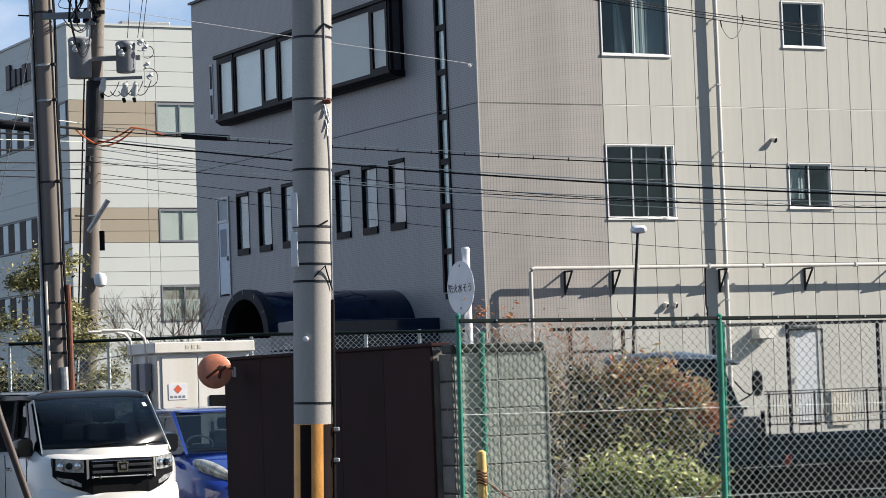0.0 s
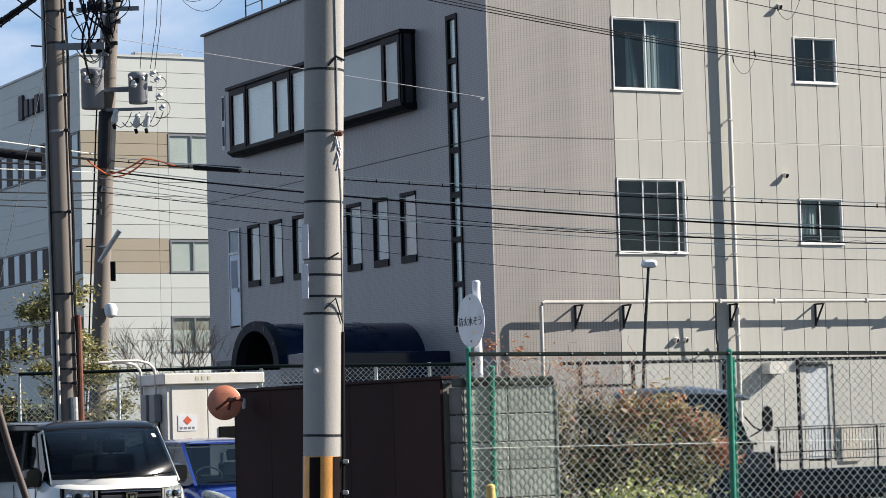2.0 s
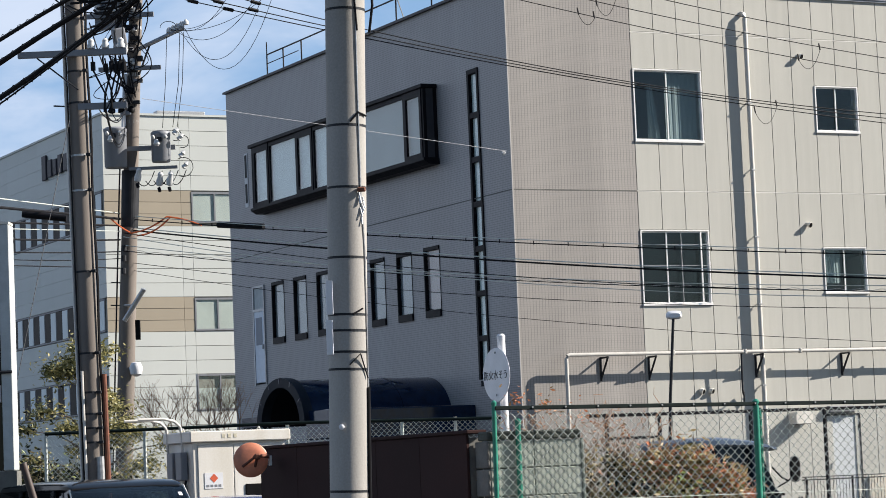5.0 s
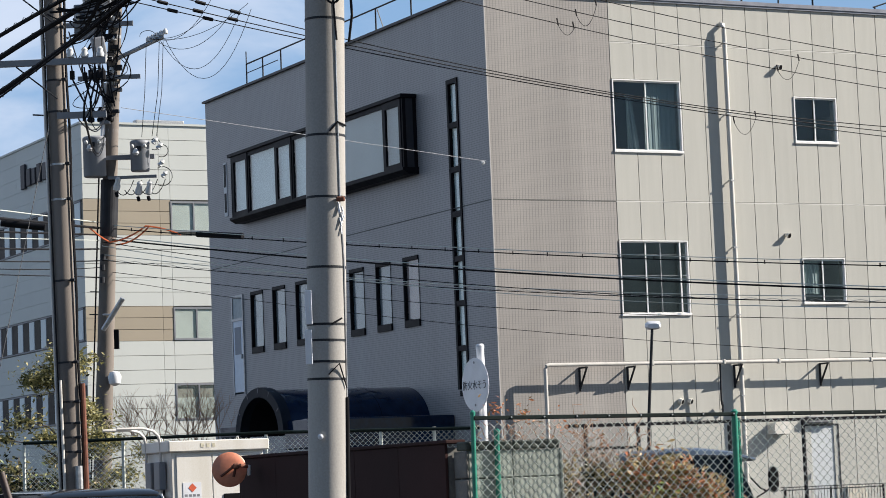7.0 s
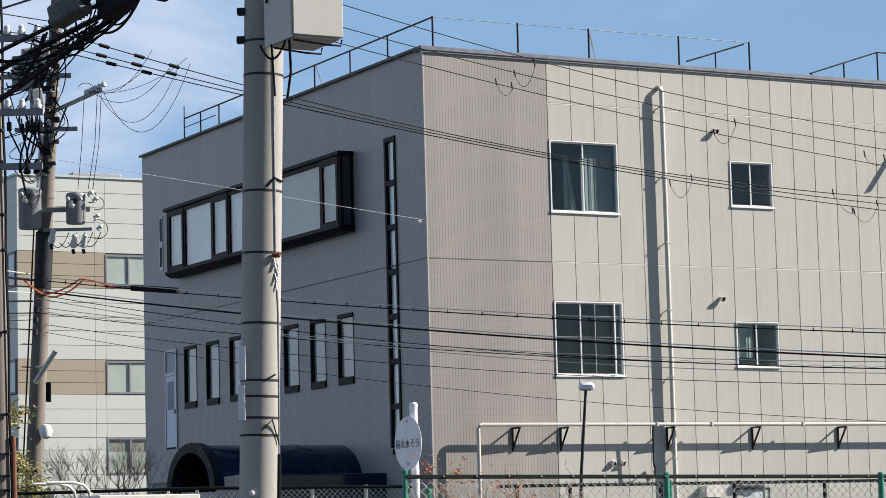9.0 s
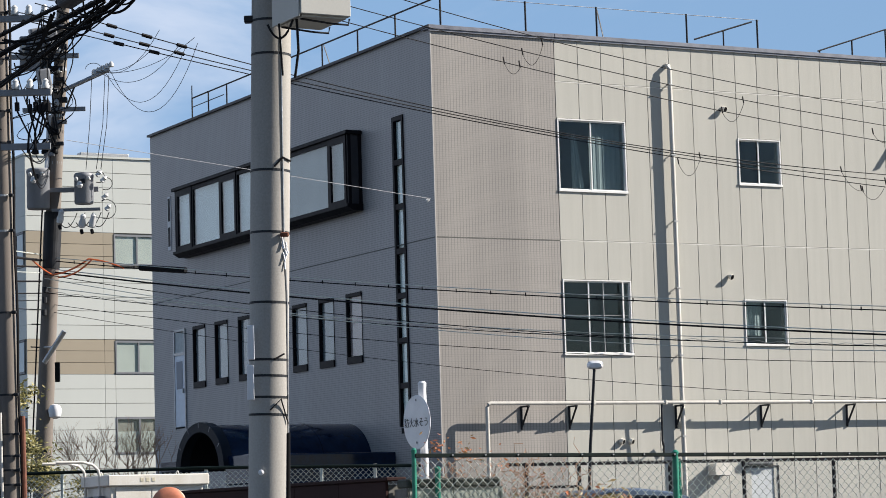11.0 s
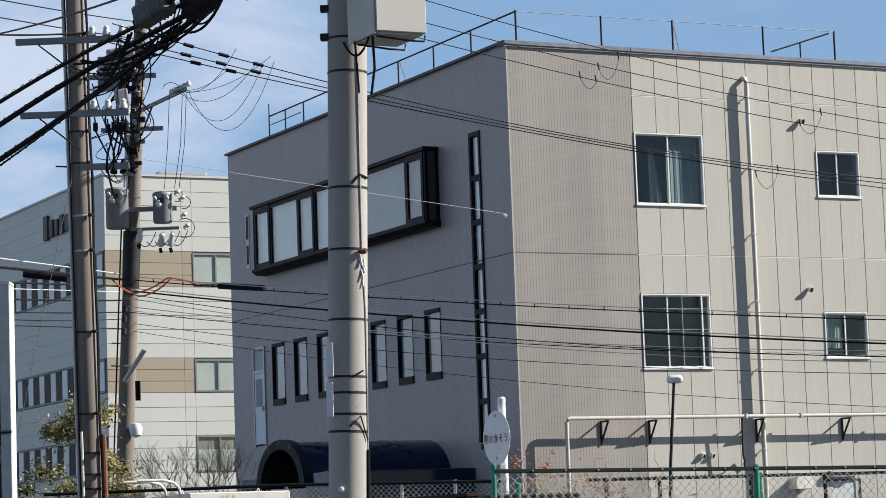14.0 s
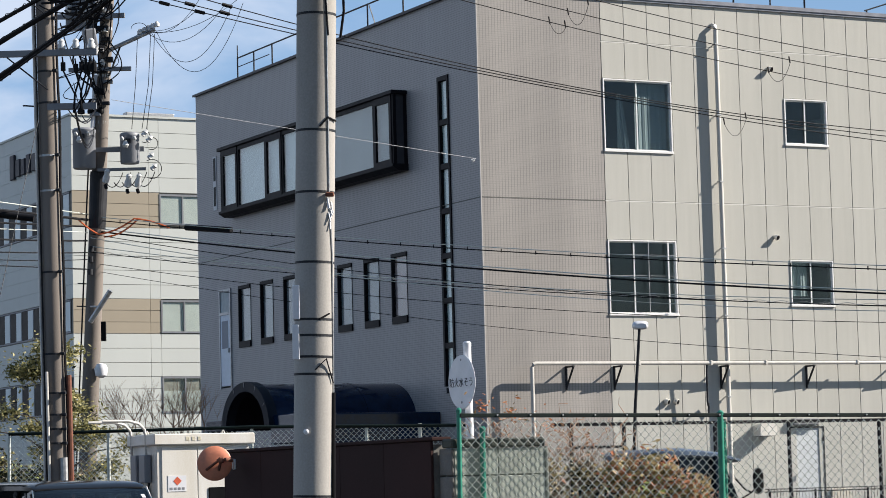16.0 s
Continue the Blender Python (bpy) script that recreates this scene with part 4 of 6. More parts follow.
wr_ob.matrix_basis = DISC @ pose(0, -0.01, 0.0145)
for a, b in ((0, 0.235), (0, -0.215)):
    bm = lathe([(0.014, 0), (0.012, 0.005)], 10)
    bm.transform(DISC @ pose(a, b, 0.0125))
    part("bolt", bm, GREY_PAINT, disc)

# ---- garage mirror on the wall's end ----
gm = empty("traffic_mirror", pose(-1.949, 21.55, 1.868, 0, 0, 10), "round traffic mirror seen from its orange back", "mirror")
bm = lathe([(0.143, 0.0), (0.146, 0.012), (0.138, 0.02), (0.08, 0.027), (0.0, 0.03)], 40)
bm.transform(pose(0, 0, 0, 90, 0, 0))
part("back", bm, MIRROR_ORANGE, gm, smooth=True)
bm = lathe([(0.14, 0), (0.0, 0.012)], 40)
bm.transform(pose(0, 0.003, 0, -90, 0, 0))
part("glass", bm, CHROME, gm)
bm = tb([(0.02, -0.05, 0.02), (0.09, -0.10, 0.03), (0.16, -0.06, 0.02)], 0.016, 8)
tube(bm, [(0.04, -0.06, 0.03), (-0.075, -0.04, -0.055)], 0.012, 6)
tube(bm, [(0.05, -0.07, 0.03), (0.03, -0.045, -0.06)], 0.012, 6)
part("arm", bm, RUST, gm)
part("wall_plate", bx(0.15, 0.17, -0.10, 0.02, -0.055, 0.03, bevel=0.004), STEEL, gm)
part("knuckle", bx(0.025, 0.075, -0.10, -0.05, 0.0, 0.05, bevel=0.01), RUST, gm)

# ---- switchgear cubicle ----
cb = empty("switchgear_cubicle", recede(1.17) @ pose(-3.50, 31.0, 0, 0, 0, YAW), "white outdoor switchgear cubicle with warning plate", "electrical cabinet")
part("body", bx(0.0, 1.20, 0.0, 0.85, 0.2, 2.20, bevel=0.008), PAINT_WHITE, cb)
part("roof", bx(-0.05, 1.26, -0.06, 0.9, 2.20, 2.335, bevel=0.012), PAINT_WHITE, cb)
part("plinth", bx(0.03, 1.07, 0.03, 0.92, 0.0, 0.199), MORTAR, cb)
for a, b in ((0.06, 0.515), (0.525, 1.16)):
    part("door", bx(a, b, -0.014, -0.001, 0.3, 2.17, bevel=0.005), PAINT_WHITE, cb)
part("vent", bx(0.66, 1.08, -0.024, -0.015, 1.50, 1.68, bevel=0.01), TRIM, cb)
pl = part("warning_plate", bx(0.135, 0.37, -0.020, -0.015, 1.64, 1.83), SIGN_WHITE, cb, "white plate with an orange diamond")
bm = bx(-0.038, 0.038, -0.023, -0.021, -0.038, 0.038)
bm.transform(pose(0.255, 0, 1.765, 0, 45, 0))
part("diamond", bm, RED_INK, pl)
for k in range(4):
    part("writing", bx(0.155 + 0.052 * k, 0.19 + 0.052 * k, -0.022, -0.0205, 1.66, 1.688), GREY_PAINT, pl)
for k in range(3):
    part("writing", bx(0.36 + 0.075 * k, 0.40 + 0.075 * k, -0.064, -0.0605, 2.25, 2.295), FADED_INK, cb)
for x in (0.05, 1.05):
    bm = tb([(x, 0.45 + 0.04 * math.cos(a), 2.335 + 0.045 * math.sin(a)) for a in [math.pi * j / 8 for j in range(9)]], 0.008, 6)
    part("lifting_eye", bm, PAINT_WHITE, cb)
for y, z in ((0.15, 1.75), (0.45, 1.75), (0.2, 1.35)):
    part("meter", bx(-0.10, -0.012, y, y + 0.2, z, z + 0.34, bevel=0.01), GREY_PAINT, cb)
for y in (0.25, 0.75):
    bm = tb([(-0.04, y, 0.5), (-0.04, y, 2.3), (-0.06, y, 2.4), (-0.14, y - 0.02, 2.47), (-0.28, y - 0.05, 2.50), (-0.6, y - 0.02, 2.50)], 0.018, 8)
    part("conduit", bm, PVC, cb, smooth=True)
bm = tb([(-0.06, 0.1, 1.75), (-0.12, 0.1, 1.5), (-0.05, 0.05, 1.25)], 0.014, 6)
part("cable", bm, RUBBER, cb)

# ---- wire fence behind the cars ----
bf = empty("yard_fence", recede(1.18) @ pose(0, 33.6, 0), "low wire-mesh fence with dark top rail behind the yard", "fence")
part("top_rail", tb([(-5.72, 0, 2.44), (-2.5, 0, 2.45), (0.3, 0, 2.40)], 0.022, 8), DARK_GREEN, bf)
for x in (-5.72, -4.42, -2.55, -1.05, -0.35, 0.25):
    part("post", tb([(x, 0.02, 1.0), (x, 0.02, 2.44)], 0.022, 8), MESH_WIRE, bf)
tagged(part("wire_mesh", chain_mesh(-5.72, 0.25, 1.2, 2.43, 0.0707, 0.0045), MESH_WIRE, bf), "pale diamond wire mesh", kind="stuff")
part("base_wall", bx(-5.8, 0.35, 0.05, 0.2, 0, 1.2), CB, bf)

# ---- cars ----
def section(y, hw, z0, z1, e=5.0, n=24):
    out = []
    for i in range(n):
        t = 2 * math.pi * (i + 0.5) / n
        c, s = math.cos(t), math.sin(t)
        out.append((hw * math.copysign(abs(c) ** (2 / e), c), y, (z0 + z1) / 2 + (z1 - z0) / 2 * math.copysign(abs(s) ** (2 / e), s)))
    return out


def loft(sections):
    bm = bmesh.new()
    rings = [[bm.verts.new(p) for p in s] for s in sections]
    for a, b in zip(rings, rings[1:]):
        k = len(a)
        for i in range(k):
            bm.faces.new((a[i], a[(i + 1) % k], b[(i + 1) % k], b[i]))
    bm.faces.new(rings[0][::-1])
    bm.faces.new(rings[-1])
    bmesh.ops.recalc_face_normals(bm, faces=bm.faces[:])
    return bm


def quadsheet(a, b, c, d, thick, n=1):
    """A pane between four corners, given thickness."""
    bm = bmesh.new()
    f = bm.faces.new([bm.verts.new(p) for p in (a, b, c, d)])
    f.normal_update()
    r = bmesh.ops.extrude_face_region(bm, geom=[f])
    nrm = f.normal.copy()
    for v in [g for g in r["geom"] if isinstance(g, bmesh.types.BMVert)]:
        v.co += nrm * thick
    bmesh.ops.recalc_face_normals(bm, faces=bm.faces[:])
    return bm


def wheel(parent, x, y, r, w=0.16):
    bm = lathe([(r * 0.62, -w / 2), (r * 0.95, -w / 2), (r, -w / 4), (r, w / 4), (r * 0.95, w / 2), (r * 0.62, w / 2)], 28)
    bm.transform(pose(x, y, r, 0, 90, 0))
    t = part("wheel", bm, TYRE, parent, smooth=True)
    bm = lathe([(r * 0.61, -w / 2 - 0.005), (r * 0.55, -w / 2 + 0.02), (0.03, -w / 2 - 0.005), (0.03, w / 2), (r * 0.61, w / 2 - 0.01)], 24)
    bm.transform(pose(x, y, r, 0, 90, 0))
    part("rim", bm, STEEL, t, smooth=True)


def front_y(x):
    """How far the van's rounded nose falls back at x from its middle line."""
    return 0.2 * (max(0.0, abs(x) - 0.3) / 0.31) ** 1.5


def strip(cols, y0, depth):
    """A panel bent round the nose; cols: x, lower and upper edge."""
    bm = bmesh.new()
    rows = []
    for x, zb, zt in cols:
        y = front_y(x) + y0
        rows.append([bm.verts.new(p) for p in ((x, y, zb), (x, y, zt), (x, y + depth, zt), (x, y + depth, zb))])
    for a, b in zip(rows, rows[1:]):
        for k in range(4):
            bm.faces.new((a[k], a[(k + 1) % 4], b[(k + 1) % 4], b[k]))
    bm.faces.new(rows[0])
    bm.faces.new(rows[-1][::-1])
    bmesh.ops.recalc_face_normals(bm, faces=bm.faces[:])
    return bm


def screen_point(x, v):
    """The van's bowed windscreen: x from its middle line, v from the cowl (0) to the roof (1)."""
    w = 0.665 - 0.065 * v
    return Vector((x, 0.42 + 0.56 * (-0.30 * v + 1.086 * v * v) - (0.56 - 0.46 * v) * (w * w - x * x), 1.12 + 0.57 * v))


def kei_van():
    v = empty("white_minivan", pose(-3.245, 25.34, 0, 0, 0, YAW), "boxy white microvan with black roof, parked", "car")
    part("body", loft([section(0.03, 0.36, 0.30, 1.06, 6), section(0.08, 0.45, 0.24, 1.095, 6), section(0.16, 0.55, 0.22, 1.12, 6), section(0.24, 0.635, 0.2, 1.14, 6), section(0.37, 0.718, 0.18, 1.175, 7), section(0.52, 0.735, 0.18, 1.20, 7),
                       section(0.62, 0.738, 0.18, 1.215, 8), section(3.25, 0.738, 0.18, 1.21, 8), section(3.36, 0.70, 0.25, 1.15)]), CAR_WHITE, v, smooth=True)
    cab = [(-0.665, 0.42, 1.13), (0.665, 0.42, 1.13), (0.70, 3.33, 1.13), (-0.70, 3.33, 1.13), (-0.60, 0.86, 1.69), (0.60, 0.86, 1.69), (0.615, 3.25, 1.69), (-0.615, 3.25, 1.69)]
    bm = bmesh.new()
    vs = [bm.verts.new(p) for p in cab]
    for f in ((1, 2, 6, 5), (2, 3, 7, 6), (3, 0, 4, 7)):
        bm.faces.new([vs[i] for i in f])
    bmesh.ops.recalc_face_normals(bm, faces=bm.faces[:])
    part("cabin", bm, CAR_WINDOW, v, "dark glasshouse with seats inside")

    def screen(v0, v1, rows):
        g = bmesh.new()
        lines = [[g.verts.new(screen_point((0.665 - 0.065 * q) * (i / 12 - 1), q)) for i in range(25)] for q in [v0 + (v1 - v0) * j / rows for j in range(rows + 1)]]
        for a, b in zip(lines, lines[1:]):
            for i in range(24):
                g.faces.new((a[i], a[i + 1], b[i + 1], b[i]))
        bmesh.ops.recalc_face_normals(g, faces=g.faces[:])
        return g

    part("windscreen", screen(0.15, 1.0, 16), WINDSCREEN, v, "bowed dark windscreen", smooth=True)
    part("bonnet_lip", screen(-0.03, 0.13, 4), CAR_WHITE, v, smooth=True)
    part("cowl", screen(0.13, 0.15, 1), TRIM, v)
    part("roof_lining", bx(-0.56, 0.56, 0.90, 3.2, 1.64, 1.652), TRIM, v)
    part("dashboard", bx(-0.64, 0.64, 0.50, 3.28, 1.20, 1.235, bevel=0.01), TRIM, v)
    for x in (-0.34, 0.34):
        for y in (1.35, 2.25):
            part("seat", bx(x - 0.22, x + 0.22, y, y + 0.12, 1.236, 1.42, bevel=0.03), SEAT, v)
            part("headrest", bx(x - 0.12, x + 0.12, y + 0.01, y + 0.10, 1.44, 1.58, bevel=0.03), SEAT, v)
    part("rear_panel", bx(-0.60, 0.60, 3.20, 3.24, 1.24, 1.66), TRIM, v)
    part("room_mirror", bx(-0.10, 0.10, 0.95, 0.97, 1.57, 1.63, bevel=0.008), TRIM, v)
    part("roof", loft([section(0.84, 0.57, 1.675, 1.70, 5), section(0.89, 0.605, 1.665, 1.735, 5), section(1.1, 0.635, 1.655, 1.77, 4), section(2.2, 0.64, 1.655, 1.79, 4), section(3.1, 0.63, 1.655, 1.765, 4), section(3.3, 0.60, 1.66, 1.70, 4)]), CAR_BLACK, v, "glossy black roof", smooth=True)
    for s in (-1, 1):
        part("pillar", quadsheet((s * 0.672, 0.405, 1.14), (s * 0.660, 0.40, 1.14), (s * 0.597, 0.84, 1.69), (s * 0.606, 0.85, 1.69), 0.02), CAR_WHITE, v)
        part("pillar", quadsheet((s * 0.708, 1.22, 1.14), (s * 0.708, 1.32, 1.14), (s * 0.625, 1.34, 1.68), (s * 0.625, 1.24, 1.68), 0.012), CAR_BLACK, v)
        part("pillar", quadsheet((s * 0.708, 2.35, 1.14), (s * 0.708, 2.47, 1.14), (s * 0.625, 2.45, 1.68), (s * 0.625, 2.35, 1.68), 0.012), CAR_BLACK, v)
        part("pillar", quadsheet((s * 0.71, 0.60, 1.14), (s * 0.71, 0.64, 1.14), (s * 0.63, 0.98, 1.66), (s * 0.63, 0.93, 1.66), 0.012), CAR_BLACK, v)
        m = part("door_mirror", loft([section(0.62, 0.08, 1.13, 1.30, 4, 16), section(0.70, 0.10, 1.11, 1.32, 4, 16), section(0.76, 0.09, 1.12, 1.31, 4, 16)]), CAR_BLACK, v, smooth=True)
        m.location = (s * 0.77, 0, 0)
        hl = part("headlight", strip([(s * x, zb, zt) for x, zb, zt in ((0.375, 0.962, 1.082), (0.45, 0.965, 1.09), (0.53, 0.972, 1.10), (0.605, 0.99, 1.108))], -0.012, 0.02), LENS, v, "clear headlight with three round lamps")
        for k, x in enumerate((0.425, 0.50, 0.565)):
            bm = lathe([(0.036, 0), (0.032, 0.02), (0.0, 0.028)], 14)
            bm.transform(pose(s * x, front_y(x) - 0.014, 1.028, 90, 0, s * 40))
            part("lamp", bm, CHROME if k != 1 else CAR_GLASS, hl, smooth=True)
        part("indicator", strip([(s * x, zb, zt) for x, zb, zt in ((0.40, 0.82, 0.855), (0.48, 0.845, 0.90), (0.54, 0.87, 0.91), (0.60, 0.90, 0.925))], -0.012, 0.02), LENS, v)
        part("chrome_fork", strip([(s * 0.335, 0.905, 1.082), (s * 0.358, 0.89, 1.086)], -0.03, 0.03), CHROME, v)
        part("door_seam", bx(s * 0.737 - 0.004, s * 0.737 + 0.004, 0.70, 0.708, 0.35, 1.14), TRIM, v)
        part("door_seam", bx(s * 0.737 - 0.004, s * 0.737 + 0.004, 1.40, 1.408, 0.35, 1.14), TRIM, v)
        part("door_handle", bx(s * 0.745 - 0.012, s * 0.745 + 0.012, 1.18, 1.36, 0.98, 1.015, bevel=0.008), CHROME, v)
        for y in (0.62, 2.9):
            wheel(v, s * 0.66, y, 0.28)
    part("front_mask", strip([(x, zb, zt) for x, zb, zt in ((-0.625, 0.93, 1.11), (-0.55, 0.855, 1.10), (-0.46, 0.81, 1.092), (-0.38, 0.78, 1.088), (-0.29, 0.748, 1.088), (0.0, 0.752, 1.092),
                                                            (0.29, 0.748, 1.088), (0.38, 0.78, 1.088), (0.46, 0.81, 1.092), (0.55, 0.855, 1.10), (0.625, 0.93, 1.11))], 0.0, 0.06), TRIM, v)
    gr = part("grille", bx(-0.325, 0.325, -0.03, 0.02, 0.90, 1.085, bevel=0.01), TRIM, v, "black grille with chrome bars")
    for z, h, m in ((1.072, 0.010, CHROME), (1.035, 0.030, DARK_STEEL), (0.975, 0.028, DARK_STEEL), (0.918, 0.012, STEEL)):
        part("bar", bx(-0.31, 0.31, -0.048, -0.030, z - h, z, bevel=0.004), m, gr)
    for x in (-0.32, -0.24, 0.25):
        part("stud", bx(x, x + 0.026, -0.056, -0.03, 0.90, 0.925, bevel=0.006), CHROME, gr)
    # maker's badge as a plain chrome shape
    bm = extrude([(-0.05, 0.955), (0.05, 0.955), (0.062, 1.055), (-0.062, 1.055)], -0.062, -0.045)
    part("badge", bm, CHROME, gr)
    part("badge_field", bx(-0.038, 0.038, -0.0655, -0.0625, 0.967, 1.043), TRIM, gr)
    part("badge_bar", bx(-0.024, 0.024, -0.069, -0.066, 0.985, 1.025), CHROME, gr)
    part("bumper", loft([section(-0.01, 0.30, 0.30, 0.755, 6), section(0.03, 0.44, 0.24, 0.765, 6), section(0.12, 0.57, 0.22, 0.80, 6), section(0.22, 0.665, 0.2, 0.86, 6), section(0.36, 0.742, 0.2, 0.90, 6)]), CAR_WHITE, v, smooth=True)
    np_ = part("number_plate", bx(-0.165, 0.165, -0.045, -0.02, 0.40, 0.53), YELLOW_POST, v)
    for k in range(4):
        part("writing", bx(-0.10 + 0.06 * k, -0.06 + 0.06 * k, -0.048, -0.0455, 0.42, 0.48), INK, np_)
    for s in (-0.3, 0.25):
        part("wiper", tb([screen_point(s + 0.35 * k / 6, 0.155 + 0.06 * k / 6) + Vector((0, -0.012, 0)) for k in range(7)], 0.007, 5), TRIM, v)
    part("inspection_sticker", quadsheet(*[screen_point(x, q) + Vector((0, -0.006, 0)) for x, q in ((0.50, 0.88), (0.54, 0.88), (0.54, 0.82), (0.50, 0.82))], 0.004), SIGN_WHITE, v)
    return v


kei_van()


def hatchback():
    v = empty("blue_hatchback", pose(-2.10, 29.80, 0, 0, 0, YAW), "metallic blue compact hatchback, parked", "car")
    part("body", loft([section(0.0, 0.50, 0.32, 0.60), section(0.06, 0.70, 0.24, 0.70), section(0.25, 0.82, 0.2, 0.80), section(0.6, 0.845, 0.18, 0.95, 4), section(0.95, 0.847, 0.18, 1.03, 5),
                       section(1.4, 0.847, 0.18, 1.0, 6), section(3.6, 0.845, 0.18, 1.02, 6), section(3.85, 0.78, 0.25, 1.0)]), CAR_BLUE, v, smooth=True)
    bm = bmesh.new()
    lo = [(-0.73, 0.72, 1.0), (0.73, 0.72, 1.0), (0.78, 1.4, 0.99), (0.76, 3.75, 1.0), (-0.76, 3.75, 1.0), (-0.78, 1.4, 0.99)]
    hi = [(-0.56, 1.58, 1.50), (0.56, 1.58, 1.50), (0.61, 2.0, 1.51), (0.57, 3.5, 1.46), (-0.57, 3.5, 1.46), (-0.61, 2.0, 1.51)]
    a, b = [bm.verts.new(p) for p in lo], [bm.verts.new(p) for p in hi]
    for i in range(6):
        bm.faces.new((a[i], a[(i + 1) % 6], b[(i + 1) % 6], b[i]))
    bm.faces.new(b)
    bmesh.ops.recalc_face_normals(bm, faces=bm.faces[:])
    part("cabin", bm, HATCH_WINDOW, v, "clear windows with dark seats inside")
    part("dashboard", bx(-0.68, 0.68, 0.95, 3.5, 1.02, 1.06, bevel=0.01), TRIM, v)
    for x in (-0.36, 0.36):
        part("seat", bx(x - 0.23, x + 0.23, 2.05, 2.18, 1.06, 1.24, bevel=0.03), SEAT, v)
        part("headrest", bx(x - 0.12, x + 0.12, 2.08, 2.18, 1.26, 1.40, bevel=0.03), SEAT, v)
    part("rear_panel", bx(-0.5, 0.5, 3.35, 3.39, 1.07, 1.42), TRIM, v)
    part("hanging_charm", bx(-0.02, 0.02, 1.7, 1.73, 1.22, 1.36, bevel=0.008), SIGN_WHITE, v)
    part("roof", loft([section(1.52, 0.48, 1.472, 1.492, 2.5), section(1.60, 0.55, 1.468, 1.51, 2.5), section(1.9, 0.63, 1.445, 1.53, 2.5), section(2.3, 0.64, 1.44, 1.545, 2.5), section(3.0, 0.62, 1.44, 1.53, 2.5), section(3.6, 0.5, 1.42, 1.46, 3)]), CAR_BLUE, v, smooth=True)
    for s in (-1, 1):
        part("pillar", quadsheet((s * 0.755, 0.70, 1.0), (s * 0.722, 0.69, 1.0), (s * 0.548, 1.56, 1.495), (s * 0.585, 1.59, 1.495), 0.022), CAR_BLUE, v)
        part("pillar", quadsheet((s * 0.79, 2.15, 1.0), (s * 0.785, 2.27, 1.0), (s * 0.58, 2.25, 1.49), (s * 0.58, 2.15, 1.49), 0.012), TRIM, v)
        m = part("door_mirror", loft([section(0.98, 0.08, 1.02, 1.14, 3, 16), section(1.05, 0.105, 0.99, 1.17, 3, 16), section(1.12, 0.09, 1.0, 1.16, 3, 16)]), CAR_BLUE, v, smooth=True)
        m.location = (s * 0.92, 0, 0)
        bm = bmesh.new()
        bmesh.ops.create_uvsphere(bm, u_segments=20, v_segments=12, radius=1)
        bm.transform(Matrix.Translation((s * 0.60, 0.25, 0.815)) @ Vector((s * 0.30, 0.40, 0.20)).to_track_quat("X", "Z").to_matrix().to_4x4() @ Matrix.Diagonal((0.29, 0.075, 0.085, 1)))
        part("headlight", bm, CLEAR_LENS, v, "large clear almond-shaped headlight", smooth=True)
        for y in (0.75, 3.2):
            wheel(v, s * 0.75, y, 0.295)
    part("grille", bx(-0.45, 0.45, -0.02, 0.03, 0.60, 0.68, bevel=0.01), TRIM, v)
    part("wiper", tb([(-0.6, 0.70, 1.03), (0.2, 0.64, 1.04)], 0.009, 5), TRIM, v)
    bm = tb([(-0.36 + 0.17 * math.cos(t), 1.25 + 0.03 * math.sin(t), 1.10 + 0.10 * math.sin(t)) for t in [2 * math.pi * j / 20 for j in range(21)]], 0.012, 6)
    part("steering_wheel", bm, GREY_PAINT, v)
    return v


hatchback()


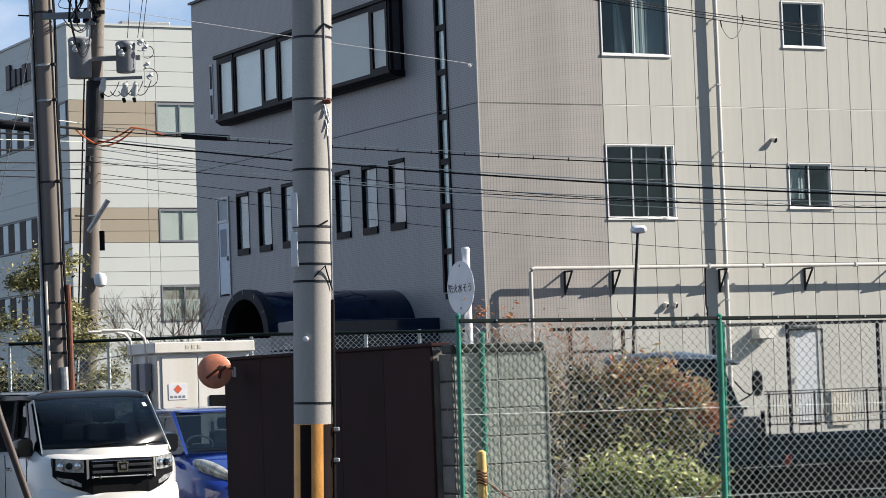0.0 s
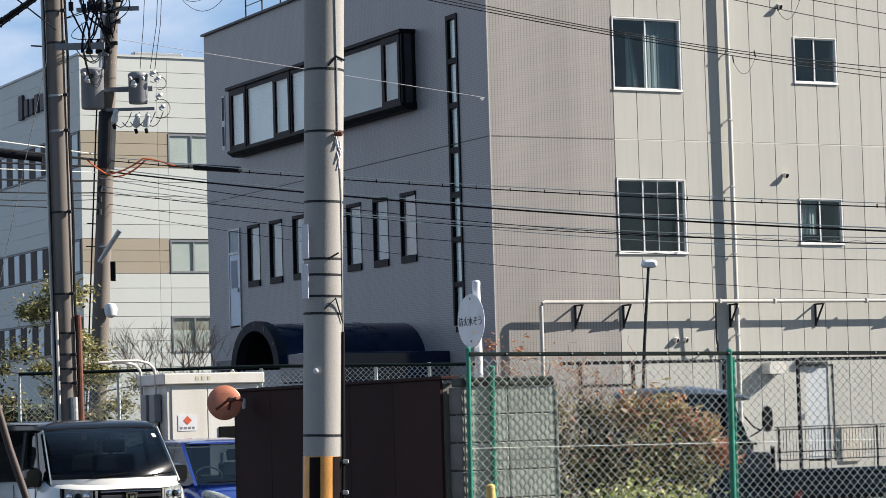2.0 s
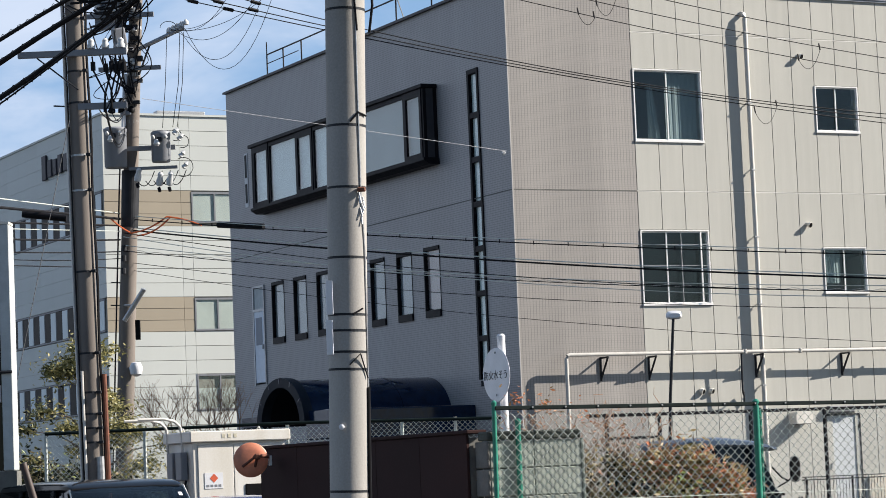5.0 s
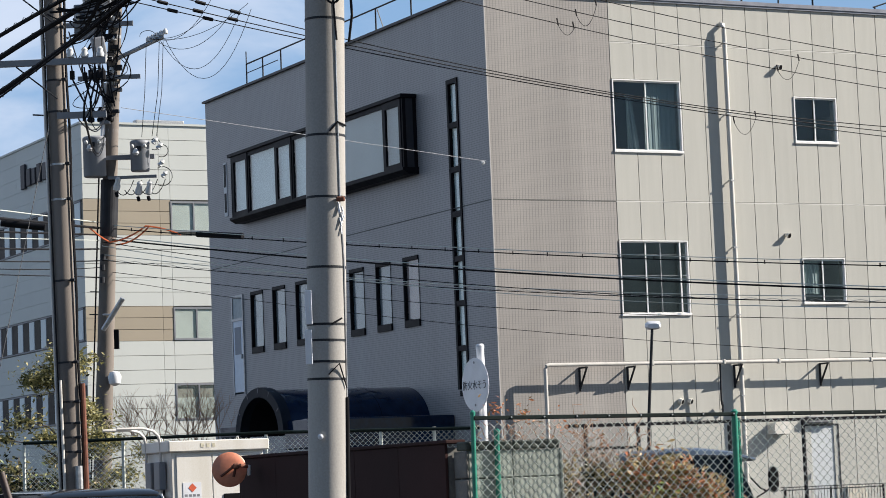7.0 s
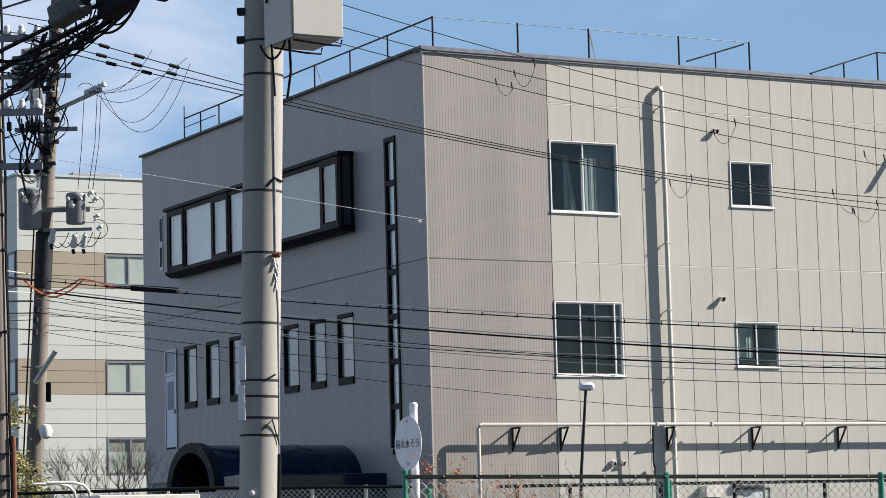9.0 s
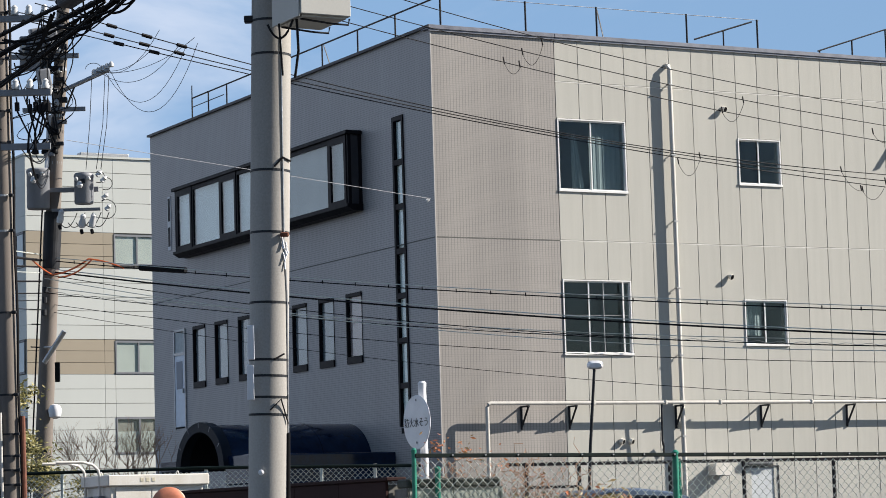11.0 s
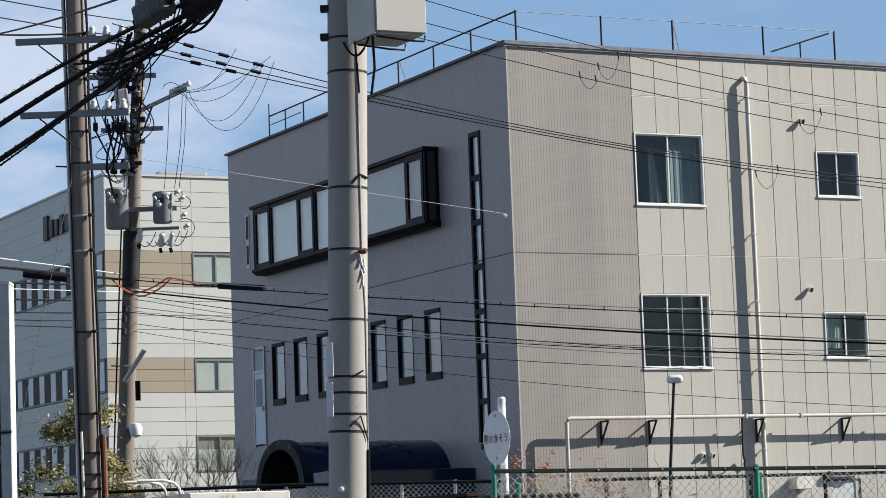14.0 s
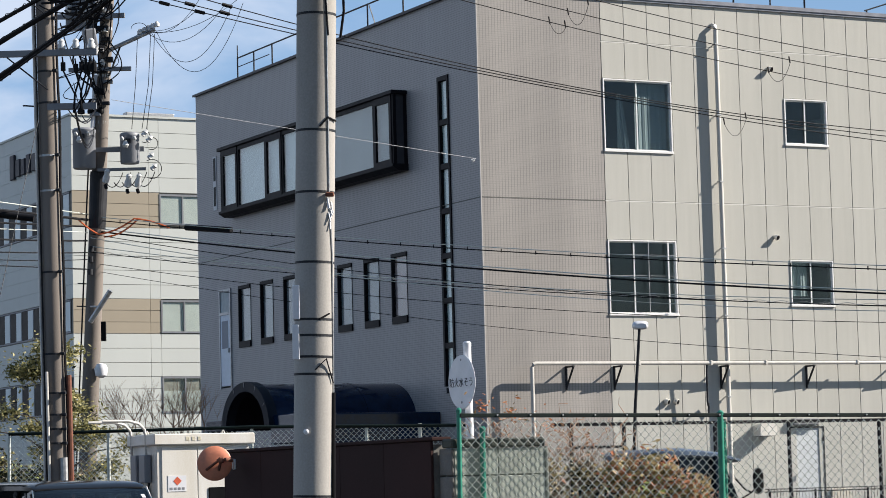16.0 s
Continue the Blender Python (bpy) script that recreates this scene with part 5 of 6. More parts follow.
def navy_truck():
    v = empty("navy_truck", pose(2.14, 36.6, 0.264, 0, 0, YAW) @ Matrix.Diagonal((0.84, 0.84, 0.84, 1)), "dark navy truck cab parked beside the building", "truck")
    part("body", bx(1.0, 2.95, 0, 1.7, 0.45, 1.20, bevel=0.08), CAB_BLUE, v)
    bm = bmesh.new()
    lo = [(1.05, 0.03, 1.18), (2.85, 0.03, 1.18), (2.85, 1.67, 1.18), (1.05, 1.67, 1.18)]
    hi = [(1.12, 0.12, 2.02), (2.55, 0.12, 2.0), (2.55, 1.58, 2.0), (1.12, 1.58, 2.02)]
    a, b = [bm.verts.new(p) for p in lo], [bm.verts.new(p) for p in hi]
    for i in range(4):
        bm.faces.new((a[i], a[(i + 1) % 4], b[(i + 1) % 4], b[i]))
    bm.faces.new(b)
    bmesh.ops.recalc_face_normals(bm, faces=bm.faces[:])
    part("cabin", bm, CAR_GLASS, v)
    bm = loft([[(1.0, y, z) for y, x, z in section(0.0, 0.70, 1.98, 2.06, 4)], [(1.12, y, z) for y, x, z in section(0.15, 0.80, 1.96, 2.14, 4)],
               [(1.8, y, z) for y, x, z in section(0, 0.82, 1.96, 2.16, 4)], [(2.5, y, z) for y, x, z in section(0, 0.80, 1.94, 2.08, 4)], [(2.95, y, z) for y, x, z in section(0, 0.74, 1.88, 1.95, 4)]])
    bm.transform(pose(0, 0.85, 0))
    part("roof", bm, SUNLIT_BLUE, v, "blue roof with visor lip, lightened as if sunlit", smooth=True)
    for x in (1.62, 2.35):
        part("pillar", bx(x, x + 0.12, 0.0, 0.08, 1.18, 2.0), CAR_NAVY, v)
    part("side_skirt", bx(1.05, 2.85, -0.01, 0.05, -0.2, 0.449), TRIM, v)
    part("belt_trim", bx(1.0, 2.97, -0.02, 0.0, 1.10, 1.16), TRIM, v)
    m = part("mirror", loft([[(x, y, z) for x, y, z in section(-0.03, 0.09, 1.34, 1.76, 3, 20)], section(0.0, 0.11, 1.32, 1.78, 3, 20), section(0.04, 0.09, 1.34, 1.76, 3, 20)]), TRIM, v, "black oval wing mirror on bent arms", smooth=True)
    m.location = (3.12, -0.15, 0)
    part("mirror_arm", tb([(2.85, 0.0, 1.25), (3.0, -0.1, 1.35), (3.1, -0.13, 1.45)], 0.014, 6), TRIM, v)
    part("mirror_arm", tb([(2.75, 0.0, 1.6), (2.88, -0.08, 1.42), (2.98, -0.1, 1.36)], 0.02, 6), TRIM, v)
    for x in (1.5, 2.4):
        bm = lathe([(0.2, -0.1), (0.34, -0.1), (0.36, 0), (0.34, 0.1), (0.2, 0.1)], 24)
        bm.transform(pose(x, 0.05, 0.046, 90, 0, 0))
        part("wheel", bm, TYRE, v, smooth=True)
    t = empty("flatbed_trailer", pose(3.86, 33.2, 0, 0, 0, YAW), "dark blue low flatbed with ribbed drop sides", "trailer")
    part("deck", bx(-0.7, 6.0, 0.05, 1.75, 0.50, 0.58), TRIM, t)
    part("drop_side", bx(-0.7, 6.0, 0.0, 0.045, 0.54, 0.91, bevel=0.006), CAR_NAVY, t)
    for z in (0.58, 0.67, 0.76, 0.85):
        part("rib", bx(-0.7, 6.0, -0.025, 0.0, z, z + 0.045, bevel=0.008), CAR_NAVY, t)
    part("headboard", bx(0.12, 0.22, 0.05, 1.75, 0.585, 1.15, bevel=0.01), CAB_BLUE, t)
    for z in (0.95, 1.05):
        part("headboard_bar", bx(0.10, 0.24, 0.03, 0.05, z, z + 0.05), TRIM, t)
    part("upright", tb([(0.20, -0.03, 0.4), (0.20, -0.03, 1.22)], 0.03, 8), TRIM, t)
    part("side_reflector", bx(0.50, 0.62, -0.045, -0.026, 0.50, 0.64, bevel=0.01), RED_LENS, t)
    # dark sheet closing the space under the bed, in place of its shadow
    part("underbed_shade_sheet", bx(-0.7, 6.0, 0.02, 0.045, 0.03, 0.485), UNDERBED_SHADE, t)
    for x in (1.6, 4.6):
        bm = lathe([(0.15, -0.09), (0.27, -0.09), (0.29, 0), (0.27, 0.09), (0.15, 0.09)], 24)
        bm.transform(pose(x, 0.2, 0.29, 90, 0, 0))
        part("wheel", bm, TYRE, t, smooth=True)


navy_truck()

# black steel frame and low railing in front of the side wall
sf = empty("steel_frame", recede(0.8) @ pose(0.859, 54.393, 0, 0, 0, YAW), "black steel post frame before the building", "frame")
part("top_rail", bx(1.1, 13.5, -0.95, -0.89, 2.78, 2.85), BLACK, sf)
for u in (1.5, 2.8, 5.1, 7.03, 9.48, 11.9):
    part("post", bx(u - 0.027, u + 0.027, -0.955, -0.885, -0.41, 2.78), BLACK, sf)
part("notice_frame", bx(1.5, 2.8, -0.955, -0.92, 2.3, 2.36), BLACK, sf)
lr = empty("low_railing", pose(0.859, 54.393, 0, 0, 0, YAW), "low black wire railing before the building", "railing")
for z in (1.34, 1.28, 0.80, 0.62):
    part("rail", tb([(5.9, -1.6, z), (13.5, -1.6, z)], 0.016 if z < 1.3 else 0.012, 6), BLACK, lr)
for u in (6.0, 7.2, 8.6, 10.0, 11.4, 12.8):
    part("post", tb([(u, -1.6, 0), (u, -1.6, 1.32)], 0.025, 6), BLACK, lr)
for k in range(90):
    u = 5.95 + 0.083 * k
    part("bar", tb([(u, -1.6, 0.62), (u, -1.6, 1.29), (u, -1.64, 1.34)], 0.006, 4), BLACK, lr)

# yard lamp on a thin pole
yl = world_part("yard_lamp", tb([(2.80, 40, 0), (2.93, 40, 2.65), (3.045, 40, 4.0)], 0.03, 10, 0.022), DARK_STEEL, "small white lamp on a thin dark pole", "lamp", True)
bm = loft([section(-0.06, 0.09, 3.97, 4.04, 3, 16), section(0.0, 0.125, 3.95, 4.085, 3, 16), section(0.08, 0.125, 3.95, 4.08, 3, 16), section(0.15, 0.08, 3.98, 4.05, 3, 16)])
bm.transform(pose(3.06, 40, 0.01, 0, 0, 0))
part("head", bm, SIGN_WHITE, yl, smooth=True)
# ---- plants ----
def leaves(name, centers, count, size, spread, material, parent, squash=0.8):
    """Many small folded leaves round the given clump centres, as one crown."""
    verts, faces = [], []
    for i in range(count):
        c, r = random.choice(centers)
        d = Vector((random.gauss(0, 1), random.gauss(0, 1), random.gauss(0, 1) * squash))
        d = d.normalized() * abs(random.gauss(0.55, 0.33)) * r * spread
        p = Vector(c) + d
        a = Vector((random.gauss(0, 1), random.gauss(0, 1), random.gauss(0, 0.6))).normalized()
        b = a.cross(Vector((random.gauss(0, 1), random.gauss(0, 1), random.gauss(0, 1)))).normalized()
        s = size * random.uniform(0.6, 1.4)
        n = a.cross(b)
        k = len(verts)
        verts += [p - a * s, p + b * s * 0.38 + n * s * 0.12, p + a * s, p - b * s * 0.38 + n * s * 0.12]
        faces += [(k, k + 1, k + 2), (k, k + 2, k + 3)]
    me = bpy.data.meshes.new(name)
    me.from_pydata([tuple(v) for v in verts], [], faces)
    me.materials.append(material)
    ob = new(name, me)
    ob.parent = parent
    return ob


def limbs(bm, base, tops, r):
    for t in tops:
        t = Vector(t)
        m = Vector(base).lerp(t, 0.5) + Vector((random.uniform(-0.06, 0.06), random.uniform(-0.06, 0.06), 0.05))
        tube(bm, [base, m, t], r, 6, r * 0.3)


def shrub(name, base, blobs, mixes, label, category, twigs=20):
    base = Vector(base)
    ob = empty(name, Matrix.Translation(base), label, category)
    bm = bmesh.new()
    limbs(bm, (0, 0, 0), [b[0] for b in blobs], 0.02)
    for i in range(twigs):
        c, r = random.choice(blobs)
        a = Vector(c) + Vector((random.uniform(-r, r), random.uniform(-r, r), 0)) * 0.6
        tube(bm, [a, a + Vector((random.uniform(-0.1, 0.1), random.uniform(-0.1, 0.1), r * random.uniform(0.8, 1.5)))], 0.004, 4, 0.002)
    part("stem_tangle", bm, BARK, ob)
    for m, cnt, size, sel in mixes:
        leaves("foliage", [blobs[i] for i in sel], cnt, size, 1.0, m, ob)
    return ob


# red-leaved shrub over a clipped green one, just inside the wire fence
shrub("russet_shrub", (1.55, 20.9, 0), [((-0.16, 0, 1.70), 0.17), ((0.16, 0.1, 1.70), 0.20), ((-0.42, 0, 1.42), 0.20), ((0.40, 0.05, 1.52), 0.20), ((0.0, 0, 1.42), 0.30), ((-0.46, 0.1, 1.18), 0.24), ((0.30, 0.1, 1.22), 0.28), ((0.60, 0.1, 1.36), 0.14), ((-0.1, 0.0, 1.12), 0.34)],
      [(LEAF_RED, 950, 0.036, (0, 1, 3, 7)), (LEAF_OLIVE, 3600, 0.036, (0, 1, 2, 3, 4, 5, 6, 8)), (LEAF_RED, 420, 0.036, (2, 4, 7)), (LEAF_GREEN, 500, 0.034, (4, 6, 8)), (LEAF_DARK_SHADE, 1000, 0.036, (2, 4, 5, 6, 8))], "russet and olive leaved garden shrub", "shrub", 40)
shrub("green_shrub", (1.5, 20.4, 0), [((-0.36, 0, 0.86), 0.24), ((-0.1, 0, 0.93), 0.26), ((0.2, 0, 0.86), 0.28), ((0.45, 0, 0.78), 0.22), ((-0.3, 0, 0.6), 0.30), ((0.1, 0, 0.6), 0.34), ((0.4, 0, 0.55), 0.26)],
      [(LEAF_GREEN, 4600, 0.034, (0, 1, 2, 3, 4, 5, 6)), (LEAF_DARK_SHADE, 900, 0.034, (0, 1, 2, 3, 4, 5, 6))], "dense yellow-green clipped garden shrub", "shrub", 10)
# dry climber twigs on top of the fence
dv = empty("dry_creeper", CORNER, "dry brown creeper twigs along the fence top", "plant")
bm = bmesh.new()
for i in range(70):
    u = random.uniform(0.25, 1.15) if i < 50 else random.uniform(1.1, 1.7)
    p = Vector((u, 0.15 + random.uniform(0, 0.25), 1.75 + random.uniform(0, 0.25)))
    pts = [p]
    for k in range(5):
        p = p + Vector((random.uniform(-0.07, 0.07), random.uniform(-0.03, 0.03), random.uniform(-0.02, 0.075)))
        pts.append(p)
    tube(bm, pts, 0.004, 4, 0.002)
part("twig_tangle", bm, TWIG, dv)
leaves("dry_leaves", [((0.35, 0.25, 2.2), 0.10), ((0.6, 0.3, 2.15), 0.15), ((0.9, 0.3, 2.05), 0.18), ((1.25, 0.3, 1.95), 0.2)], 170, 0.018, 1.0, LEAF_RED, dv)
shrub("dry_shrub", (0.75, 21.5, 0), [((0.1, 0, 1.75), 0.16), ((0.05, 0, 1.5), 0.2), ((0.2, 0, 1.3), 0.25), ((0.15, 0, 1.05), 0.25)], [(LEAF_DARK_SHADE, 700, 0.028, (1, 2, 3)), (LEAF_OLIVE, 500, 0.026, (0, 1, 2, 3))], "sparse dark shrub with bare twigs", "shrub", 60)


shrub("dry_shrub", (1.12, 21.9, 0), [((0.0, 0, 1.72), 0.18), ((0.12, 0, 1.62), 0.2), ((-0.1, 0, 1.4), 0.26), ((0.2, 0, 1.3), 0.28), ((0.1, 0, 1.0), 0.3)], [(LEAF_DARK_SHADE, 600, 0.028, (0, 1, 2, 3, 4)), (LEAF_OLIVE, 700, 0.026, (0, 1, 2, 3, 4))], "sparse dark shrub with bare twigs", "shrub", 110)


def tree_left():
    ob = empty("garden_tree", pose(-6.35, 42, 0), "evergreen garden tree with yellow-green leaf sprays", "tree")
    bm = tb([(0, 0, 0), (0.03, 0, 1.2), (-0.02, 0, 2.4), (0.05, 0, 3.8)], 0.09, 10, 0.03)
    part("trunk", bm, BARK, ob)
    blobs = []
    bm = bmesh.new()
    for i in range(44):
        z = random.uniform(1.5, 4.1)
        r = 1.25 * (1.0 - max(0, z - 2.8) / 1.9)
        a = random.uniform(0, 6.283)
        c = Vector((r * math.cos(a) * random.uniform(0.3, 1), r * math.sin(a) * random.uniform(0.3, 1), z))
        tube(bm, [(0, 0, z - 0.5), c * 0.5 + Vector((0, 0, (z - 0.2) * 0.5)), c], 0.02, 5, 0.006)
        blobs.append((tuple(c), random.uniform(0.16, 0.30)))
    part("limb_tangle", bm, BARK, ob)
    leaves("crown", blobs, 13000, 0.042, 1.35, LEAF_SPRAY, ob, 0.5)
    leaves("crown", blobs, 3000, 0.042, 1.1, LEAF_DARK_SHADE, ob, 0.5)
    return ob


tree_left()
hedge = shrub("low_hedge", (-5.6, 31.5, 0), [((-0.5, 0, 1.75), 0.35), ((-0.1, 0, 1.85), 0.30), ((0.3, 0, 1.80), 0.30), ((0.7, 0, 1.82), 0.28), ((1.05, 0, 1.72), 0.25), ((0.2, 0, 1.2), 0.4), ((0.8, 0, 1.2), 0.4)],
      [(LEAF_DARK_SHADE, 4200, 0.038, range(7)), (LEAF_OLIVE, 1500, 0.036, range(7)), (LEAF_GREEN, 900, 0.036, range(7))], "dark green hedge behind the yard fence", "shrub")
hedge.matrix_basis = recede(1.28) @ hedge.matrix_basis


def bare_tree(x, y, h, w, seed):
    rnd = random.Random(seed)
    ob = empty("bare_tree", pose(x, y, 0), "leafless young tree with upswept twigs", "tree", "bare trees")
    bm = tb([(0, 0, 0), (0.02, 0, h * 0.55)], 0.05, 8, 0.035)

    def grow(p, d, ln, r, k):
        q = p + d * ln
        tube(bm, [p, q], r, 5, r * 0.6)
        if k == 0:
            return
        for i in range(3 if k > 1 else 2):
            e = (d + Vector((rnd.uniform(-0.75, 0.75), rnd.uniform(-0.5, 0.5), rnd.uniform(0.0, 0.4)))).normalized()
            grow(q, e, ln * rnd.uniform(0.62, 0.9), r * 0.62, k - 1)
    for i in range(5):
        d = Vector((rnd.uniform(-w, w), rnd.uniform(-w, w), 1)).normalized()
        grow(Vector((0.02, 0, h * 0.5)), d, h * 0.16, 0.02, 4)
    part("twig_crown", bm, TWIG, ob)


bare_tree(-7.05, 60, 4.3, 0.8, 3)
bare_tree(-6.05, 60, 4.1, 0.7, 8)

# ---- far factory building ----
far = empty("far_building", pose(-13.982, 96.767, 0, 0, 0, YAW), "white panelled factory building with beige bands", "building")
part("core", bx(0.06, 24, 0.06, 24, 0, 15.9), BACKING, far)
part("parapet_cap", bx(-0.05, 24, -0.05, 0.3, 15.98, 16.06), FAR_WHITE, far)
part("parapet_cap", bx(-0.05, 0.3, 0.302, 24, 15.98, 16.06), FAR_WHITE, far)
part("roof_duct", bx(2.6, 4.6, 1.0, 1.4, 16.06, 16.35, bevel=0.03), STEEL, far)
fw = [(3.53, 5.2, 11.85, 13.05), (3.53, 5.2, 7.68, 8.95), (3.53, 5.2, 4.62, 6.02)]
cache = {}


def far_panel(u0, u1, z0, z1, material, side):
    key = (round(u1 - u0, 3), round(z1 - z0, 3), material.name, side)
    m = pose(0, u0, z0) if side else pose(u0, 0, z0)
    if key in cache:
        return share("cladding_panel", cache[key], far, m)
    w, h = u1 - u0, z1 - z0
    bm = bx(0.0, 0.06, 0.002, w - 0.002, 0.004, h - 0.004) if side else bx(0.006, w - 0.006, 0.0, 0.06, 0.009, h - 0.009)
    ob = part("cladding_panel", bm, material, far)
    ob.matrix_basis = m
    cache[key] = ob
    return ob


ZS = [0.0, 1.0, 2.0, 3.0, 3.54, 4.08, 4.62, 5.09, 5.55, 6.02, 6.55, 7.10, 7.66, 8.10, 8.55, 8.99, 9.53, 10.08, 10.62, 11.17, 11.72, 12.18, 12.64, 13.10, 13.68, 14.26, 14.84, 15.42, 15.98]
for z0, z1 in zip(ZS, ZS[1:]):
    zc = (z0 + z1) / 2
    beige = 11.72 < zc < 13.10 or 7.66 < zc < 8.99
    for u0, u1 in ((0.0, 3.1), (3.1, 3.53), (3.53, 5.2), (5.2, 7.5)):
        if u0 == 3.53 and any(c <= zc <= d for a, b, c, d in fw):
            continue
        far_panel(u0, u1, z0, z1, FAR_BEIGE if beige and u1 < 3.6 else FAR_WHITE, False)
    for u0, u1 in ((0.0, 3.9), (3.9, 8.2), (8.2, 12.5), (12.5, 17.0)):
        if u1 <= 12.5 and (11.72 < zc < 13.1 or 7.66 < zc < 9.0 or 4.62 < zc < 6.02):
            continue
        far_panel(u0, u1, z0, z1, FAR_WHITE, True)
for a, b, c, d in fw:
    w = part("window", bx(a, b, -0.02, 0.05, d - 0.08, d), GREY_PAINT, far)
    bm = bx(a, b, -0.03, 0.05, c, c + 0.07)
    box(bm, a, a + 0.06, -0.02, 0.05, c + 0.07, d - 0.08)
    part("window_frame", bm, GREY_PAINT, w)
    part("mullion", bx(a + 0.92, a + 0.98, -0.02, 0.05, c + 0.07, d - 0.08), GREY_PAINT, w)
    for x0, x1 in ((a + 0.06, a + 0.92), (a + 0.98, b)):
        part("pane", bx(x0, x1, 0.0, 0.01, c + 0.07, d - 0.08), GLASS, w).visible_shadow = False
        part("blind", bx(x0, x1, 0.03, 0.04, c + 0.07, d - (0.55 if c < 5 else 0.09)), FAR_BLIND, w)
for c, d in ((11.75, 13.08), (7.7, 8.97), (4.66, 6.0)):
    w = part("window_strip", bx(0.0, 0.06, 0.3, 12.4, c, c + 0.05), GREY_PAINT, far)
    part("window_frame", bx(0.0, 0.06, 0.3, 12.4, d - 0.05, d), GREY_PAINT, w)
    for k in range(16):
        v = 0.35 + 0.752 * k
        part("pane", bx(0.03, 0.04, v, v + 0.74, c + 0.05, d - 0.05), TRIM if k % 2 else GREY_PAINT, w)
        if not k % 2:
            part("blind", bx(0.015, 0.025, v + 0.05, v + 0.69, c + 0.08, d - 0.08), BLIND, w)
# roof sign, lettering given as plain dark shapes
sg = part("roof_sign", bx(-0.12, -0.02, 6.75, 7.30, 14.30, 15.30, bevel=0.03), INK, far, "dark raised company sign as plain shapes")
for v0, v1, z1 in ((6.05, 6.55, 15.05), (5.40, 5.85, 15.0), (4.75, 5.2, 15.1), (3.9, 4.5, 15.05), (3.0, 3.6, 15.05)):
    part("sign_shape", bx(-0.12, -0.02, v0, v1, 14.35, z1, bevel=0.03), INK, sg)

# white-framed neighbour at the yard's edge
nb = empty("white_neighbour", pose(-5.47, 30.0, 0), "white-framed low building edge with grey glazing", "building")
part("pillar", bx(-0.13, 0.0, 0.0, 0.3, 1.95, 4.84, bevel=0.01), CURTAIN, nb)
part("plinth", bx(-3.0, 0.02, 0.002, 0.3, 0, 1.945), MORTAR, nb)
for z0, z1 in ((4.55, 4.84), (3.55, 3.85), (2.75, 2.95)):
    part("spandrel", bx(-3.0, -0.152, 0.05, 0.25, z0, z1), PAINT_WHITE, nb)
part("glazing", bx(-3.0, -0.152, 0.15, 0.17, 1.95, 4.6), CAR_GLASS, nb)
part("top_slab", bx(-3.0, 0.0, 0.0, 0.3, 4.842, 4.87), PAINT_WHITE, nb)
part("hook", tb([(-0.2, -0.02, 3.1), (0.0, -0.02, 3.1)], 0.02, 6), DARK_STEEL, nb)
BROWN_TUBE = mat("brown_tube", (0.05, 0.032, 0.026), rough=0.6, var=0.2, scale=12)
world_part("stay_guard", tb([(-4.30, 24, 1.95), (-4.186, 24, 1.53), (-3.943, 24, 0.777), (-3.70, 24, 0)], 0.036, 12), BROWN_TUBE, "dark brown leaning guard tube of a stay wire", "tube", True)

# ---- left poles ----
def p1(z):
    return Vector((-5.424 - 0.0142 * z, 36, z))


def p2(z):
    return Vector((-6.40 + 0.0535 * z if z < 7 else -6.0255 + 0.0612 * (z - 7), 45, z))


pole1 = world_part("utility_pole", tb([p1(0), p1(14)], 0.146, 28, 0.118), CONCRETE_BROWN, "tall brown-grey concrete pole with crossarms and clamps", "utility pole", True)
for z in (2.35, 2.55, 2.75, 3.05, 3.6, 4.75, 5.9, 6.4, 7.15, 7.6, 8.35, 9.0):
    part("pole_band", tb([p1(z - 0.014), p1(z + 0.014)], 0.150 - 0.002 * z, 24), STEEL if z in (5.9, 6.4) else DARK_STEEL, pole1)
    part("clamp", bx(p1(z).x + 0.10, p1(z).x + 0.17, 35.84, 35.9, z - 0.022, z + 0.022, bevel=0.008), DARK_STEEL, pole1)
bm = tb([p1(z) + Vector((-0.165, -0.05, 0)) for z in (1, 4, 7, 10, 13)], 0.022, 8)
part("riser_pipe", bm, PVC, pole1)
bm = tb([p1(z) + Vector((0.165 + 0.01 * math.sin(z * 3), -0.06, 0)) for z in [0.5 * k for k in range(2, 28)]], 0.02, 6)
tube(bm, [p1(z) + Vector((-0.13, -0.1, 0)) for z in (1, 4, 7, 10, 13)], 0.012, 6)
part("riser_cable", bm, RUBBER, pole1)
part("guard_tube", tb([p1(0.5) + Vector((0.20, -0.05, 0)), p1(3.3) + Vector((0.20, -0.05, 0))], 0.04, 10), RUST, pole1)
part("grey_tube", tb([p1(0.2) + Vector((0.11, -0.12, 0)), p1(2.15) + Vector((0.11, -0.12, 0))], 0.055, 10), STEEL, pole1)
part("white_tube", tb([p1(1.0) + Vector((-0.09, -0.15, 0)), p1(3.35) + Vector((-0.09, -0.15, 0))], 0.02, 8), PVC, pole1)
